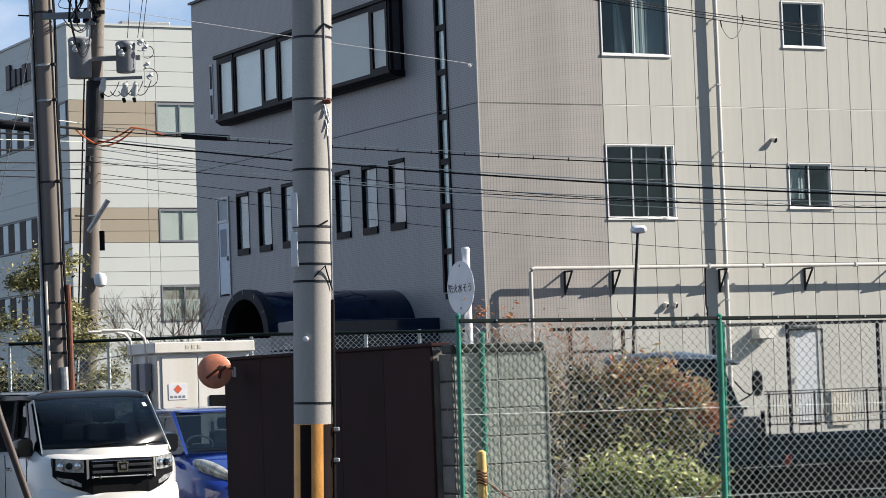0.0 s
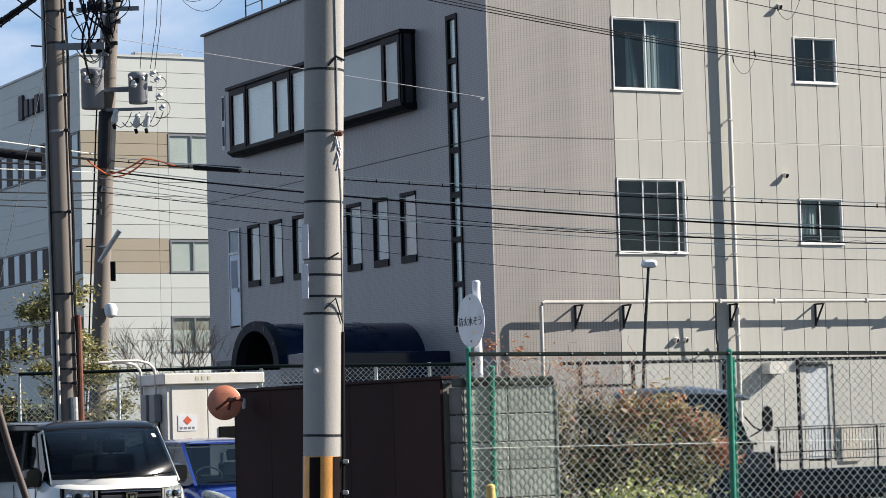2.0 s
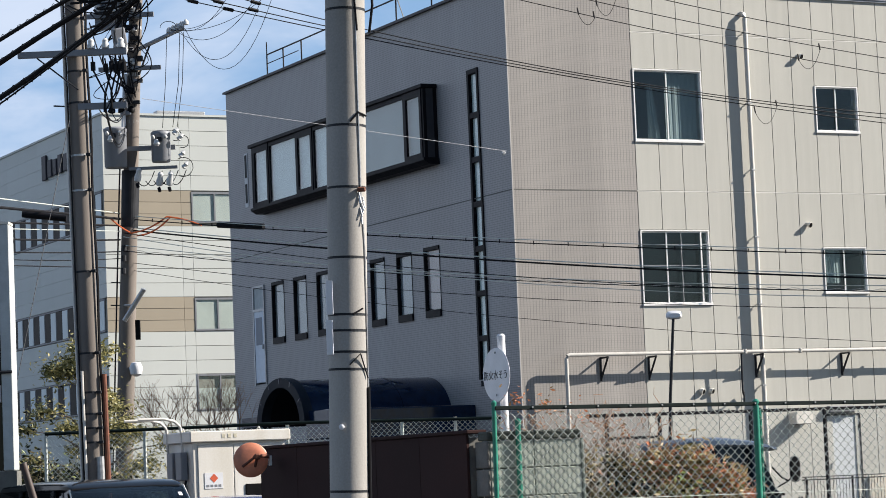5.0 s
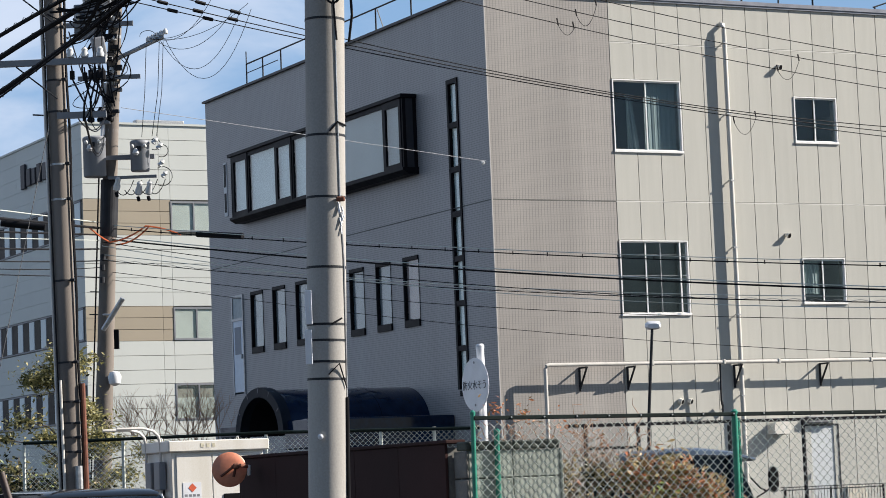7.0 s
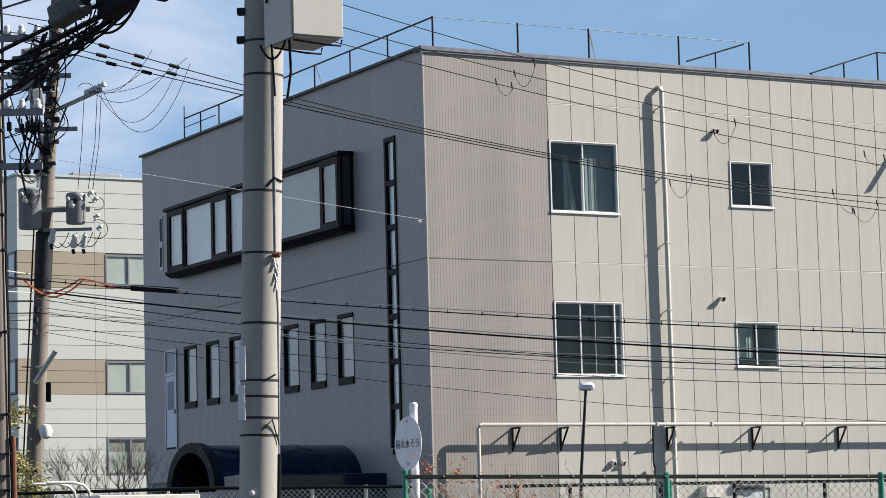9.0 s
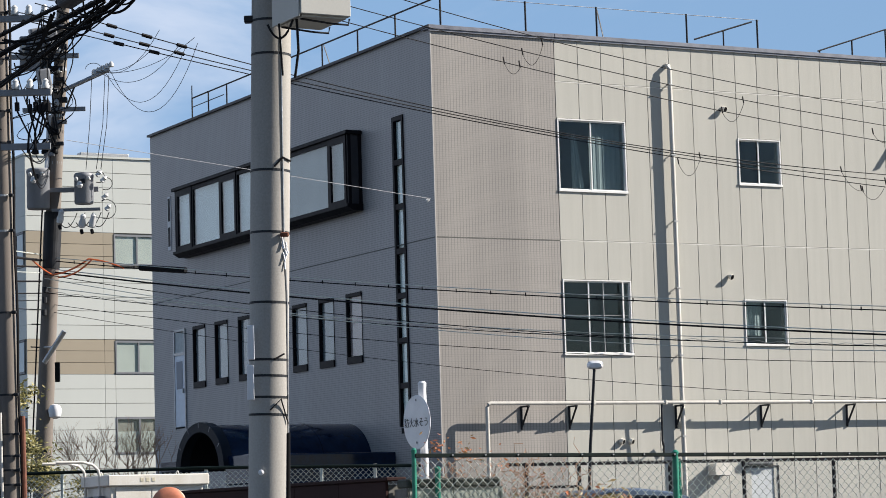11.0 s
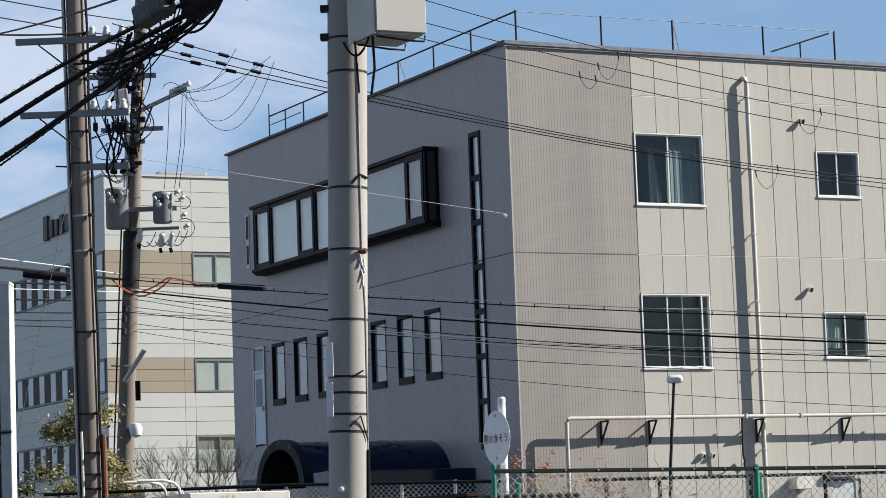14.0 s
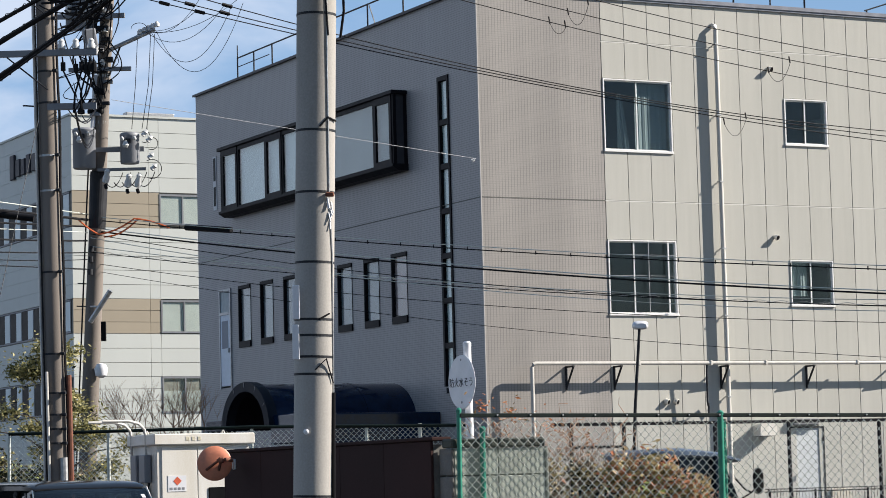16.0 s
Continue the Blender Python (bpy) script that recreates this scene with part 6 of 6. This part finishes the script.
for z, x0, x1 in ((7.84, -6.33, -4.79), (8.90, -6.38, -4.9)):
    ar = part("crossarm", bx(x0, x1, 35.78, 35.85, z - 0.045, z + 0.045, bevel=0.004), GREY_PAINT, pole1)
    part("arm_brace", tb([(-5.49, 35.82, z - 0.52), (-6.06, 35.82, z - 0.05)], 0.012, 6), DARK_STEEL, ar)
    for x in (-5.29, -5.09, -4.87):
        bm = lathe([(0.02, 0), (0.055, 0.01), (0.06, 0.05), (0.04, 0.09), (0.045, 0.12), (0.02, 0.15)], 12)
        bm.transform(pose(x, 35.815, z + 0.046))
        part("insulator", bm, CERAMIC, ar, smooth=True)
for x, z0 in ((-5.28, 7.78), (-5.10, 7.75), (-5.02, 7.78), (-4.96, 7.74), (-4.90, 7.78), (-4.84, 7.76)):
    bm = tb([(x, 35.8, z0), (x + 0.01, 35.8, z0 - 0.08)], 0.012, 6)
    tube(bm, [(x + 0.01, 35.8, z0 - 0.08), (x + 0.012, 35.8, z0 - 0.2)], 0.035, 8)
    tube(bm, [(x + 0.012, 35.8, z0 - 0.2), (-5.12 + random.uniform(0, 0.2), 35.8, 7.25), (-5.10 + random.uniform(-0.1, 0.1), 35.8, 6.98)], 0.014, 6)
    part("cable_head", bm, RUBBER, pole1)
part("low_arm", bx(-5.5, -4.81, 35.8, 35.86, 7.03, 7.12), GREY_PAINT, pole1)
part("step_bolt", tb([p1(7.1) + Vector((-0.35, 0, 0.03)), p1(7.1)], 0.012, 6), DARK_STEEL, pole1)
# drooping leads between the two poles
for k in range(5):
    a = Vector((-5.15 + random.uniform(-0.15, 0.25), 35.85, 6.95 + random.uniform(0, 0.3)))
    b = p2(8.4 + random.uniform(-0.6, 0.4)) + Vector((-0.1, -0.15, 0))
    part("lead", tb(sag(a, b, random.uniform(0.1, 0.45), 10), 0.009, 5), RUBBER, pole1)

pole2 = world_part("utility_pole", tb([p2(z) for z in (0, 2, 4, 6, 7, 8, 10, 12, 14)], 0.165, 28, 0.10), CONCRETE_BROWN, "leaning concrete pole carrying two transformers", "utility pole", True)
for z in (2.4, 3.6, 4.7, 5.0, 5.55, 5.75, 5.9, 6.1, 7.0, 8.2, 8.5, 8.8, 9.1, 9.4, 9.9):
    part("pole_band", tb([p2(z - 0.025), p2(z + 0.025)], 0.155 - 0.004 * z, 20), DARK_STEEL, pole2)
for z in (5.5, 5.72, 5.9):
    part("spool", tb([p2(z) + Vector((-0.06, -0.2, -0.05)), p2(z) + Vector((-0.06, -0.2, 0.05))], 0.045, 10), DARK_STEEL, pole2)
for z in (2.4, 3.3, 4.2, 4.9, 5.3):
    part("step_bolt", tb([p2(z), p2(z) + Vector((-0.3, 0, 0.02))], 0.012, 6), DARK_STEEL, pole2)
part("sleeve", tb([p2(6.28), p2(6.36), p2(6.55), p2(6.9), p2(7.28)], 0.150, 24, 0.160), DARK_STEEL, pole2, "dark wrapped sleeve")
part("riser_pipe", tb([p2(z) + Vector((-0.19, -0.05, 0)) for z in (1, 3, 5, 7, 8)], 0.014, 8), RUBBER, pole2)
part("riser_pipe", tb([p2(z) + Vector((-0.14, -0.1, 0)) for z in (7.6, 8.4, 9.0)], 0.04, 10), SIGN_WHITE, pole2)
for x0, x1, z0, z1 in ((-6.43, -6.03, 7.31, 8.02), (-5.60, -5.26, 7.38, 7.92)):
    r = (x1 - x0) / 2
    tf = part("transformer", lathe([(r * 0.92, 0), (r, 0.03), (r, z1 - z0 - 0.08), (r * 1.04, z1 - z0 - 0.07), (r * 1.04, z1 - z0 - 0.03), (r * 0.9, z1 - z0)], 28), GREY_PAINT, pole2, "grey cylindrical pole transformer", smooth=True)
    tf.location = ((x0 + x1) / 2, 44.72, z0)
    for dx in (-0.09, 0.09):
        bm = lathe([(0.02, 0), (0.035, 0.02), (0.022, 0.05), (0.03, 0.07), (0.012, 0.10)], 10)
        bm.transform(pose(dx * 1.2, -r * 0.93, z1 - z0 - 0.13, 75, 0, 0))
        part("bushing", bm, CERAMIC, tf, smooth=True)
    bm = lathe([(0.03, 0), (0.06, 0.04), (0.03, 0.12)], 10)
    bm.transform(pose(-0.05, -r - 0.03, z1 - z0 - 0.28))
    part("bushing", bm, CERAMIC, tf, smooth=True)
    part("lug", bx(-0.04, 0.04, -r - 0.04, -r + 0.02, z1 - z0 - 0.2, z1 - z0 - 0.12), DARK_STEEL, tf)
part("transformer_arm", bx(-6.2, -5.2, 44.86, 44.94, 7.62, 7.70), GREY_PAINT, pole2)
part("transformer_arm", bx(-6.0, -5.15, 44.70, 44.76, 7.26, 7.31), GREY_PAINT, pole2)
for x, z in ((-5.86, 7.14), (-5.48, 7.05), (-5.30, 7.05)):
    bm = lathe([(0.03, 0), (0.075, 0.02), (0.085, 0.10), (0.06, 0.18), (0.07, 0.24), (0.03, 0.28)], 12)
    bm.transform(pose(x, 44.66, z - 0.1, 12, 12, 0) @ Matrix.Diagonal((0.75, 0.75, 0.9, 1)))
    c = part("cutout", bm, CERAMIC, pole2, "white porcelain cut-out switch", smooth=True)
    part("cutout_tip", tb([(x, 44.64, z - 0.13), (x + 0.02, 44.62, z - 0.2)], 0.03, 8), TRIM, c)
for x, z in ((-5.12, 7.75), (-5.10, 7.45), (-5.05, 7.25), (-5.2, 7.85)):
    bm = lathe([(0.02, 0), (0.05, 0.02), (0.03, 0.07), (0.05, 0.09), (0.02, 0.14)], 10)
    bm.transform(pose(x, 44.66, z, 0, 40, 0))
    part("arrester", bm, CERAMIC, pole2, smooth=True)
for cx, cz, r in ((-5.04, 7.72, 0.11), (-5.04, 7.27, 0.17), (-5.16, 7.84, 0.10)):
    part("lead", tb([(cx + r * math.cos(t), 44.66, cz + r * math.sin(t)) for t in [radians(-120 + 22 * j) for j in range(12)]], 0.007, 5), RUBBER, pole2)
for k in range(5):
    x0 = -5.85 + 0.14 * k
    part("lead", tb(sag((x0, 44.66, 7.05), (x0 + 0.3, 44.66, 7.22), 0.16, 8), 0.008, 5), RUBBER, pole2)
# slanting arm near the top with its insulators and drop leads
aa = part("slant_arm", tb([(-5.80, 44.9, 9.43), (-4.97, 44.9, 9.79)], 0.04, 8), STEEL, pole2)
part("arm_brace", tb([(-5.8, 44.9, 8.97), (-5.58, 44.9, 9.53)], 0.018, 6), DARK_STEEL, aa)
for k in range(5):
    p = Vector((-5.24 + 0.075 * k, 44.9, 9.70 + 0.032 * k))
    bm = lathe([(0.02, 0), (0.05, 0.01), (0.05, 0.06), (0.02, 0.1)], 10)
    bm.transform(pose(*p))
    part("insulator", bm, CERAMIC, aa, smooth=True)
for x, xb in ((-5.28, -5.40), (-5.05, -5.22), (-4.98, -5.14)):
    part("lead", tb([(x, 44.88, 9.70), (x - 0.05, 44.86, 8.8), (xb, 44.8, 8.0)], 0.006, 5), RUBBER, pole2)
for k in range(6):
    a = Vector((-5.2 + 0.05 * k, 44.85, 9.75))
    b = Vector(((-3.35, -3.6, -3.95, -3.5, -4.1, -3.3)[k], 43.5, (10.05, 9.95, 10.2, 9.9, 9.85, 9.95)[k]))
    part("jumper", tb(sag(a, b, (0.22, 0.40, 0.28, 0.75, 0.1, 0.95)[k], 16), 0.005, 5), RUBBER, pole2)
part("jumper", tb([(-5.25 + 0.14 * math.cos(t), 44.85, 9.80 + 0.1 * math.sin(t)) for t in [0.4 * j for j in range(9)]], 0.006, 5), RUBBER, pole2)
# insulator clusters high on the pole
for z in (8.3, 8.45, 9.15, 9.75, 10.1, 10.3):
    for k in range(3):
        bm = lathe([(0.02, 0), (0.06, 0.01), (0.065, 0.06), (0.03, 0.12)], 10)
        bm.transform(Matrix.Translation(p2(z) + Vector((-0.35 + 0.17 * k, -0.12, 0))))
        part("insulator", bm, CERAMIC if z > 9 else TRIM, pole2, smooth=True)
part("crossarm", bx(-6.75, -5.5, 44.8, 44.88, 10.0, 10.08), GREY_PAINT, pole2)
part("crossarm", bx(-6.5, -5.4, 44.8, 44.88, 9.05, 9.12), GREY_PAINT, pole2)
# switch gear and a tangle of leads between the pole heads
for x, z in ((-6.22, 10.35), (-5.98, 10.42), (-6.1, 9.62)):
    sw = part("switch_body", bx(-0.11, 0.11, -0.10, 0.10, -0.17, 0.17, bevel=0.03), GREY_PAINT, pole2, "grey pole switch with porcelain bushings")
    sw.matrix_basis = pose(x, 44.7, z, 8, -12, 20)
    for k in (-1, 1):
        bm = lathe([(0.02, 0), (0.05, 0.02), (0.03, 0.06), (0.05, 0.08), (0.02, 0.16)], 10)
        bm.transform(pose(0.06 * k, -0.08, -0.15, 160, 15 * k, 0))
        part("bushing", bm, CERAMIC, sw, smooth=True)
sp = part("switch_panel", bx(-6.55, -6.0, 44.86, 44.95, 9.80, 10.42, bevel=0.02), GREY_PAINT, pole2, "grey switch panel with porcelain insulators")
for k in range(3):
    bm = lathe([(0.02, 0), (0.06, 0.02), (0.04, 0.05), (0.06, 0.08), (0.035, 0.11), (0.055, 0.14), (0.02, 0.2)], 10)
    bm.transform(pose(-6.46 + 0.19 * k, 44.80, 10.28 - 0.02 * k, 165, 10, 0))
    part("insulator", bm, CERAMIC, sp, smooth=True)
rk = random.Random(11)
for k in range(15):
    za, zb = rk.uniform(8.3, 11.0), rk.uniform(8.3, 11.0)
    w = rk.choice((-0.75, -0.6, -0.45, -0.3, 0.25, 0.35)) * rk.uniform(0.7, 1.1)
    a, b = p2(za) + Vector((0, -0.16, 0)), p2(zb) + Vector((0, -0.16, 0))
    pts = [a.lerp(b, f) + Vector((w * math.sin(math.pi * f), -0.05, -0.3 * abs(w) * math.sin(math.pi * f))) for f in [i / 10 for i in range(11)]]
    part("lead", tb(pts, rk.choice((0.008, 0.011, 0.014, 0.018)), 5), RUBBER, pole2)
for k in range(16):
    z = 8.3 + 0.19 * k
    q = p2(z) + Vector((rk.uniform(-0.14, 0.10), -0.17, 0))
    part("bracket", bx(q.x - rk.uniform(0.05, 0.14), q.x + rk.uniform(0.05, 0.14), q.y, q.y + 0.08, z - 0.04, z + rk.uniform(0.02, 0.07), bevel=0.01), DARK_STEEL if k % 3 else GREY_PAINT, pole2)
rt = random.Random(5)
for k in range(11):
    a = Vector((-5.6 + rt.uniform(0, 0.9), 36.0, rt.uniform(7.9, 9.0))) if k % 2 else p2(rt.uniform(8.2, 9.6)) + Vector((rt.uniform(-0.4, 0.1), -0.2, 0))
    b = p2(rt.uniform(8.6, 10.6)) + Vector((rt.uniform(-0.5, 0.15), -0.2, 0))
    part("lead", tb(sag(a, b, rt.uniform(0.05, 0.5), 10), rt.choice((0.008, 0.010, 0.014)), 5), RUBBER, pole2)
for k in range(9):
    z = 8.15 + 0.28 * k
    part("pole_band", tb([p2(z - 0.03), p2(z + 0.03)], 0.148 - 0.003 * z, 18), DARK_STEEL if k % 3 else STEEL, pole2)
# small lamp and slanted street light
part("street_light", tb([(-6.17, 44.75, 4.62), (-5.79, 44.6, 5.15)], 0.045, 10), STEEL, pole2, "slanted grey street light")
part("light_arm", tb([(-6.2, 44.9, 4.9), (-6.0, 44.7, 4.88)], 0.02, 6), STEEL, pole2)
bm = lathe([(0.03, -0.1), (0.10, -0.06), (0.12, 0.06), (0.08, 0.14), (0.0, 0.16)], 16)
bm.transform(pose(-6.0, 44.8, 3.74))
part("globe_lamp", bm, SIGN_WHITE, pole2, smooth=True)
part("dark_box", bx(-5.98, -5.90, 44.7, 44.8, 4.28, 4.62), TRIM, pole2)

# ---- overhead wires ----
SPANS = [
    ((-6.17, 45.0, 6.44), (8.09, 38.0, 4.55), 0.120, 0.0085),
    ((-6.18, 45.0, 6.25), (8.06, 38.0, 4.18), 0.154, 0.0135),
    ((-6.15, 44.8, 6.17), (8.06, 38.0, 4.03), 0.292, 0.0062),
    ((-6.16, 44.8, 5.85), (8.12, 38.3, 4.05), 0.192, 0.0062),
    ((-6.19, 45.0, 5.55), (8.01, 38.0, 3.23), 0.249, 0.0042),
    ((-6.17, 45.0, 6.50), (8.09, 38.0, 4.61), 0.125, 0.006),
    ((-6.18, 45.0, 6.30), (8.06, 38.0, 4.225), 0.156, 0.0075),
    ((-6.15, 44.8, 6.10), (8.06, 38.0, 3.97), 0.33, 0.006),
    ((-6.16, 44.8, 5.95), (8.12, 38.3, 4.16), 0.24, 0.006),
    ((-6.19, 45.0, 5.68), (8.05, 38.0, 3.80), 0.26, 0.005),
    ((-5.64, 44.0, 8.41), (0.77, 54.0, 8.48), 0.0, 0.0055),
    ((-1.41, 30.0, 8.38), (7.84, 36.0, 7.17), 0.227, 0.0048),
    ((-1.42, 30.0, 8.07), (7.82, 36.0, 6.92), 0.157, 0.0048),
    ((-1.43, 30.0, 7.86), (7.81, 36.0, 6.68), 0.134, 0.0048),
]
SPANS2 = [
    ((-4.40, 31.5, 8.22), (8.21, 38.0, 6.55), 0.396, 0.0057),
    ((-4.44, 31.5, 8.07), (8.21, 38.0, 6.43), 0.286, 0.0057),
    ((-4.55, 31.5, 8.01), (8.20, 38.0, 6.32), 0.226, 0.0057),
    ((-7.18, 36.0, 5.79), (-6.23, 45.0, 6.44), 0.0, 0.020),
    ((-7.18, 36.0, 5.54), (-6.23, 45.0, 6.32), 0.0, 0.014),
    ((-7.18, 36.0, 5.31), (-6.24, 45.0, 6.07), 0.02, 0.014),
    ((-7.19, 36.0, 4.93), (-6.25, 45.0, 5.57), 0.0, 0.008),
    ((-7.13, 36.0, 9.00), (-0.945, 17.55, 6.015), 0.12, 0.010),
    ((-7.2, 34.0, 9.35), (-5.78, 44.8, 11.0), 0.03, 0.008),
    ((-7.2, 34.0, 9.10), (-5.80, 44.8, 10.7), 0.03, 0.008),
    ((-7.2, 34.0, 8.75), (-5.4, 35.8, 9.0), 0.05, 0.012),
    ((-7.18, 36.0, 5.93), (-6.23, 45.0, 6.54), 0.0, 0.0075),
    ((-7.18, 36.0, 5.45), (-6.23, 45.0, 6.22), 0.0, 0.006),
    ((-7.18, 36.0, 5.12), (-6.24, 45.0, 5.86), 0.02, 0.010),
    ((-7.18, 36.0, 5.03), (-6.24, 45.0, 5.74), 0.04, 0.007),
]
STAY = ((-5.594, 35.6, 6.865), (-6.344, 31.256, 0.0))
for a, b, d, r in SPANS + SPANS2:
    pale = r == 0.0055
    wire = world_part("overhead_wire", tb(sag(a, b, d, 28), r if pale else r * 1.18, 6), GREY_PAINT if pale else MESH_WIRE if r in (0.006, 0.0075) else RUBBER, "thin bare steel messenger wire between the poles" if r in (0.006, 0.0075) else "black overhead cable between the poles" if not pale else "thin grey wire strung to the building", "cable", True, "overhead wires")
    if pale:
        pale_wire = wire
    if a is SPANS[0][0]:
        upper_wire = wire
# porcelain knob where the thin wire meets the wall
bm = lathe([(0.015, 0), (0.04, 0.02), (0.035, 0.06), (0.015, 0.09)], 10)
bm.transform(pose(0.66, 54.0, 8.43, 0, 70, 0))
part("insulator", bm, CERAMIC, pale_wire, smooth=True)
# ties on the upper cable, spiral hanger round a thin one, black joint sleeves
tie_pts = sag(*SPANS[0][:3], 26)
for p in tie_pts[1:-1]:
    part("cable_tie", bx(p.x - 0.008, p.x + 0.008, p.y - 0.014, p.y + 0.014, p.z - 0.018, p.z + 0.042), RUBBER, upper_wire)
for (a, b, d, r), turns in ((SPANS[3], 45),):
    pts = sag(a, b, d, turns * 6)
    bm = tb([p + Vector((0, 0.014 * math.sin(i * 1.05), 0.022 + 0.014 * math.cos(i * 1.05))) for i, p in enumerate(pts)], 0.004, 4)
    world_part("cable_spiral", bm, STEEL, "thin grey spiral hanger round a cable", "cable", False, "overhead wires")
world_part("cable_joint", tb([(-4.42, 44.2, 6.18), (-3.60, 43.8, 6.07)], 0.055, 12), RUBBER, "black tubular cable joint", "cable", True, "cable joints")
world_part("cable_joint", tb([(-7.05, 39.9, 6.04), (-6.36, 39.9, 5.94)], 0.055, 12), RUBBER, "black tubular cable joint", "cable", True, "cable joints")
for s, (a, b, d, r) in enumerate(SPANS2[:3]):
    pts = sag(a, b, d, 60)
    for i in (4, 6, 8) if s < 2 else (5, 7):
        world_part("line_sleeve", tb([pts[i], pts[i].lerp(pts[i + 1], 0.55)], 0.024, 8), RUBBER, "black insulating sleeve on a line", "cable", True, "line sleeves")
# loose tie tails, each with two stiff black ends
for x0, z0, x1, z1, d, f in ((3.704, 6.183, 3.986, 6.25, 0.184, 1.086),
                          (4.303, 6.838, 4.582, 6.965, 0.171, 1.023),
                          (5.819, 6.021, 6.066, 5.77, 0.064, 1.126),
                          (6.087, 5.755, 6.387, 5.859, 0.152, 1.13),
                          (6.255, 6.508, 6.511, 6.45, 0.085, 1.07),
                          (1.481, 7.568, 1.685, 7.511, 0.109, 0.966),
                          (1.727, 7.674, 1.989, 7.803, 0.194, 0.97)):
    pts = sag((x0 * f, 33.0 * f, EYE + (z0 - EYE) * f), (x1 * f, 33.0 * f, EYE + (z1 - EYE) * f), d * f, 12)
    tail = world_part("tie_tail", tb(pts, 0.0035, 5), RUBBER, "loose wire tail hanging from a line", "cable", False, "wire tails")
    for p in (pts[0], pts[-1]):
        part("tail_end", tb([p + Vector((-0.014, 0, 0.09)), p], 0.010, 6), RUBBER, tail)
world_part("stay_wire", tb(STAY, 0.005, 6), DARK_STEEL, "thin slanting stay wire of the tall pole", "cable", True)
# orange line guards by the second pole
for a, b, d in (((-6.35, 44.7, 6.42), (-6.0, 44.7, 6.15), 0.02), ((-6.0, 44.7, 6.15), (-5.38, 44.7, 6.40), 0.05), ((-5.9, 44.68, 6.10), (-5.30, 44.68, 6.40), 0.08), ((-5.38, 44.7, 6.41), (-4.75, 44.6, 6.22), -0.03)):
    world_part("line_guard", tb(sag(a, b, d, 10), 0.016, 6), ORANGE_CABLE, "orange protective line guard", "cable guard", True, "line guards")
CLOSURE_GREY = mat("closure_grey", (0.085, 0.088, 0.095), rough=0.7, var=0.25, scale=14, bump=0.1)
CLOSURE = mat("closure_plastic", (0.022, 0.022, 0.024), rough=0.85, var=0.3, scale=14, bump=0.2, spec=0.15)
# thick bundles that climb to the street pole
BUNDLE = [((-4.37, 22.0, 5.40), (-2.16, 19.6, 5.88), -0.048, 0.018), ((-4.37, 22.0, 5.19), (-1.76, 19.6, 5.97), -0.059, 0.024), ((-4.37, 22.0, 4.90), (-1.76, 19.6, 6.01), 0.052, 0.024),
          ((-4.37, 22.0, 4.83), (-2.2, 19.6, 5.70), 0.03, 0.008), ((-2.16, 19.6, 5.88), (-1.0, 19.45, 6.25), 0.02, 0.03), ((-1.76, 19.6, 5.97), (-1.0, 19.45, 6.3), 0.02, 0.03)]
for a, b, d, r in BUNDLE:
    world_part("thick_cable", tb(sag(a, b, d, 16), r, 8), RUBBER, "thick black telephone cable climbing to the pole", "cable", True, "cable bundles").matrix_basis = NEARER
    pts = sag(a, b, d, 120)
    bm = tb([p + Vector((0, 0.03 * math.sin(i * 1.3), 0.008 + 0.024 * math.cos(i * 1.3))) for i, p in enumerate(pts)], 0.003, 4)
    world_part("cable_spiral", bm, RUBBER, "thin black spiral hanger round a thick cable", "cable", False, "cable bundles").matrix_basis = NEARER
for x, y, z, w in ((-2.42, 19.7, 5.84, 0.36), (-2.05, 19.6, 5.86, 0.30), (-1.62, 19.55, 6.0, 0.34)):
    cl = world_part("cable_closure", bx(-w / 2, w / 2, -0.08, 0.08, -0.07, 0.11, bevel=0.03), CLOSURE if x > -2.4 else CLOSURE_GREY, "black cable closure box", "cable box", False, "cable closures")
    cl.matrix_basis = NEARER @ pose(x, y, z, 0, -16, -40)
    for k in range(4):
        part("fin", bx(w * (0.05 + 0.1 * k), w * (0.09 + 0.1 * k), -0.083, 0.083, -0.073, 0.113, bevel=0.004), CLOSURE_GREY if x < -2.4 else CLOSURE, cl)
    for k in (-1, 1):
        part("end_cap", tb([(k * w * 0.48, 0, 0.02), (k * w * 0.66, 0, 0.01)], 0.05, 10, 0.022), CLOSURE, cl)
for k in range(30):
    l1, l2 = random.sample(BUNDLE[:3], 2)
    f0 = random.uniform(0.45, 0.85)
    a = Vector(l1[0]).lerp(Vector(l1[1]), f0)
    b = Vector(l2[0]).lerp(Vector(l2[1]), min(0.98, f0 + random.uniform(0.08, 0.3)))
    world_part("cable_loop", tb(sag(a, b, random.uniform(0.03, 0.2), 10), random.choice((0.006, 0.008, 0.011)), 5), RUBBER, "slack black cable loop", "cable", False, "cable loops").matrix_basis = NEARER
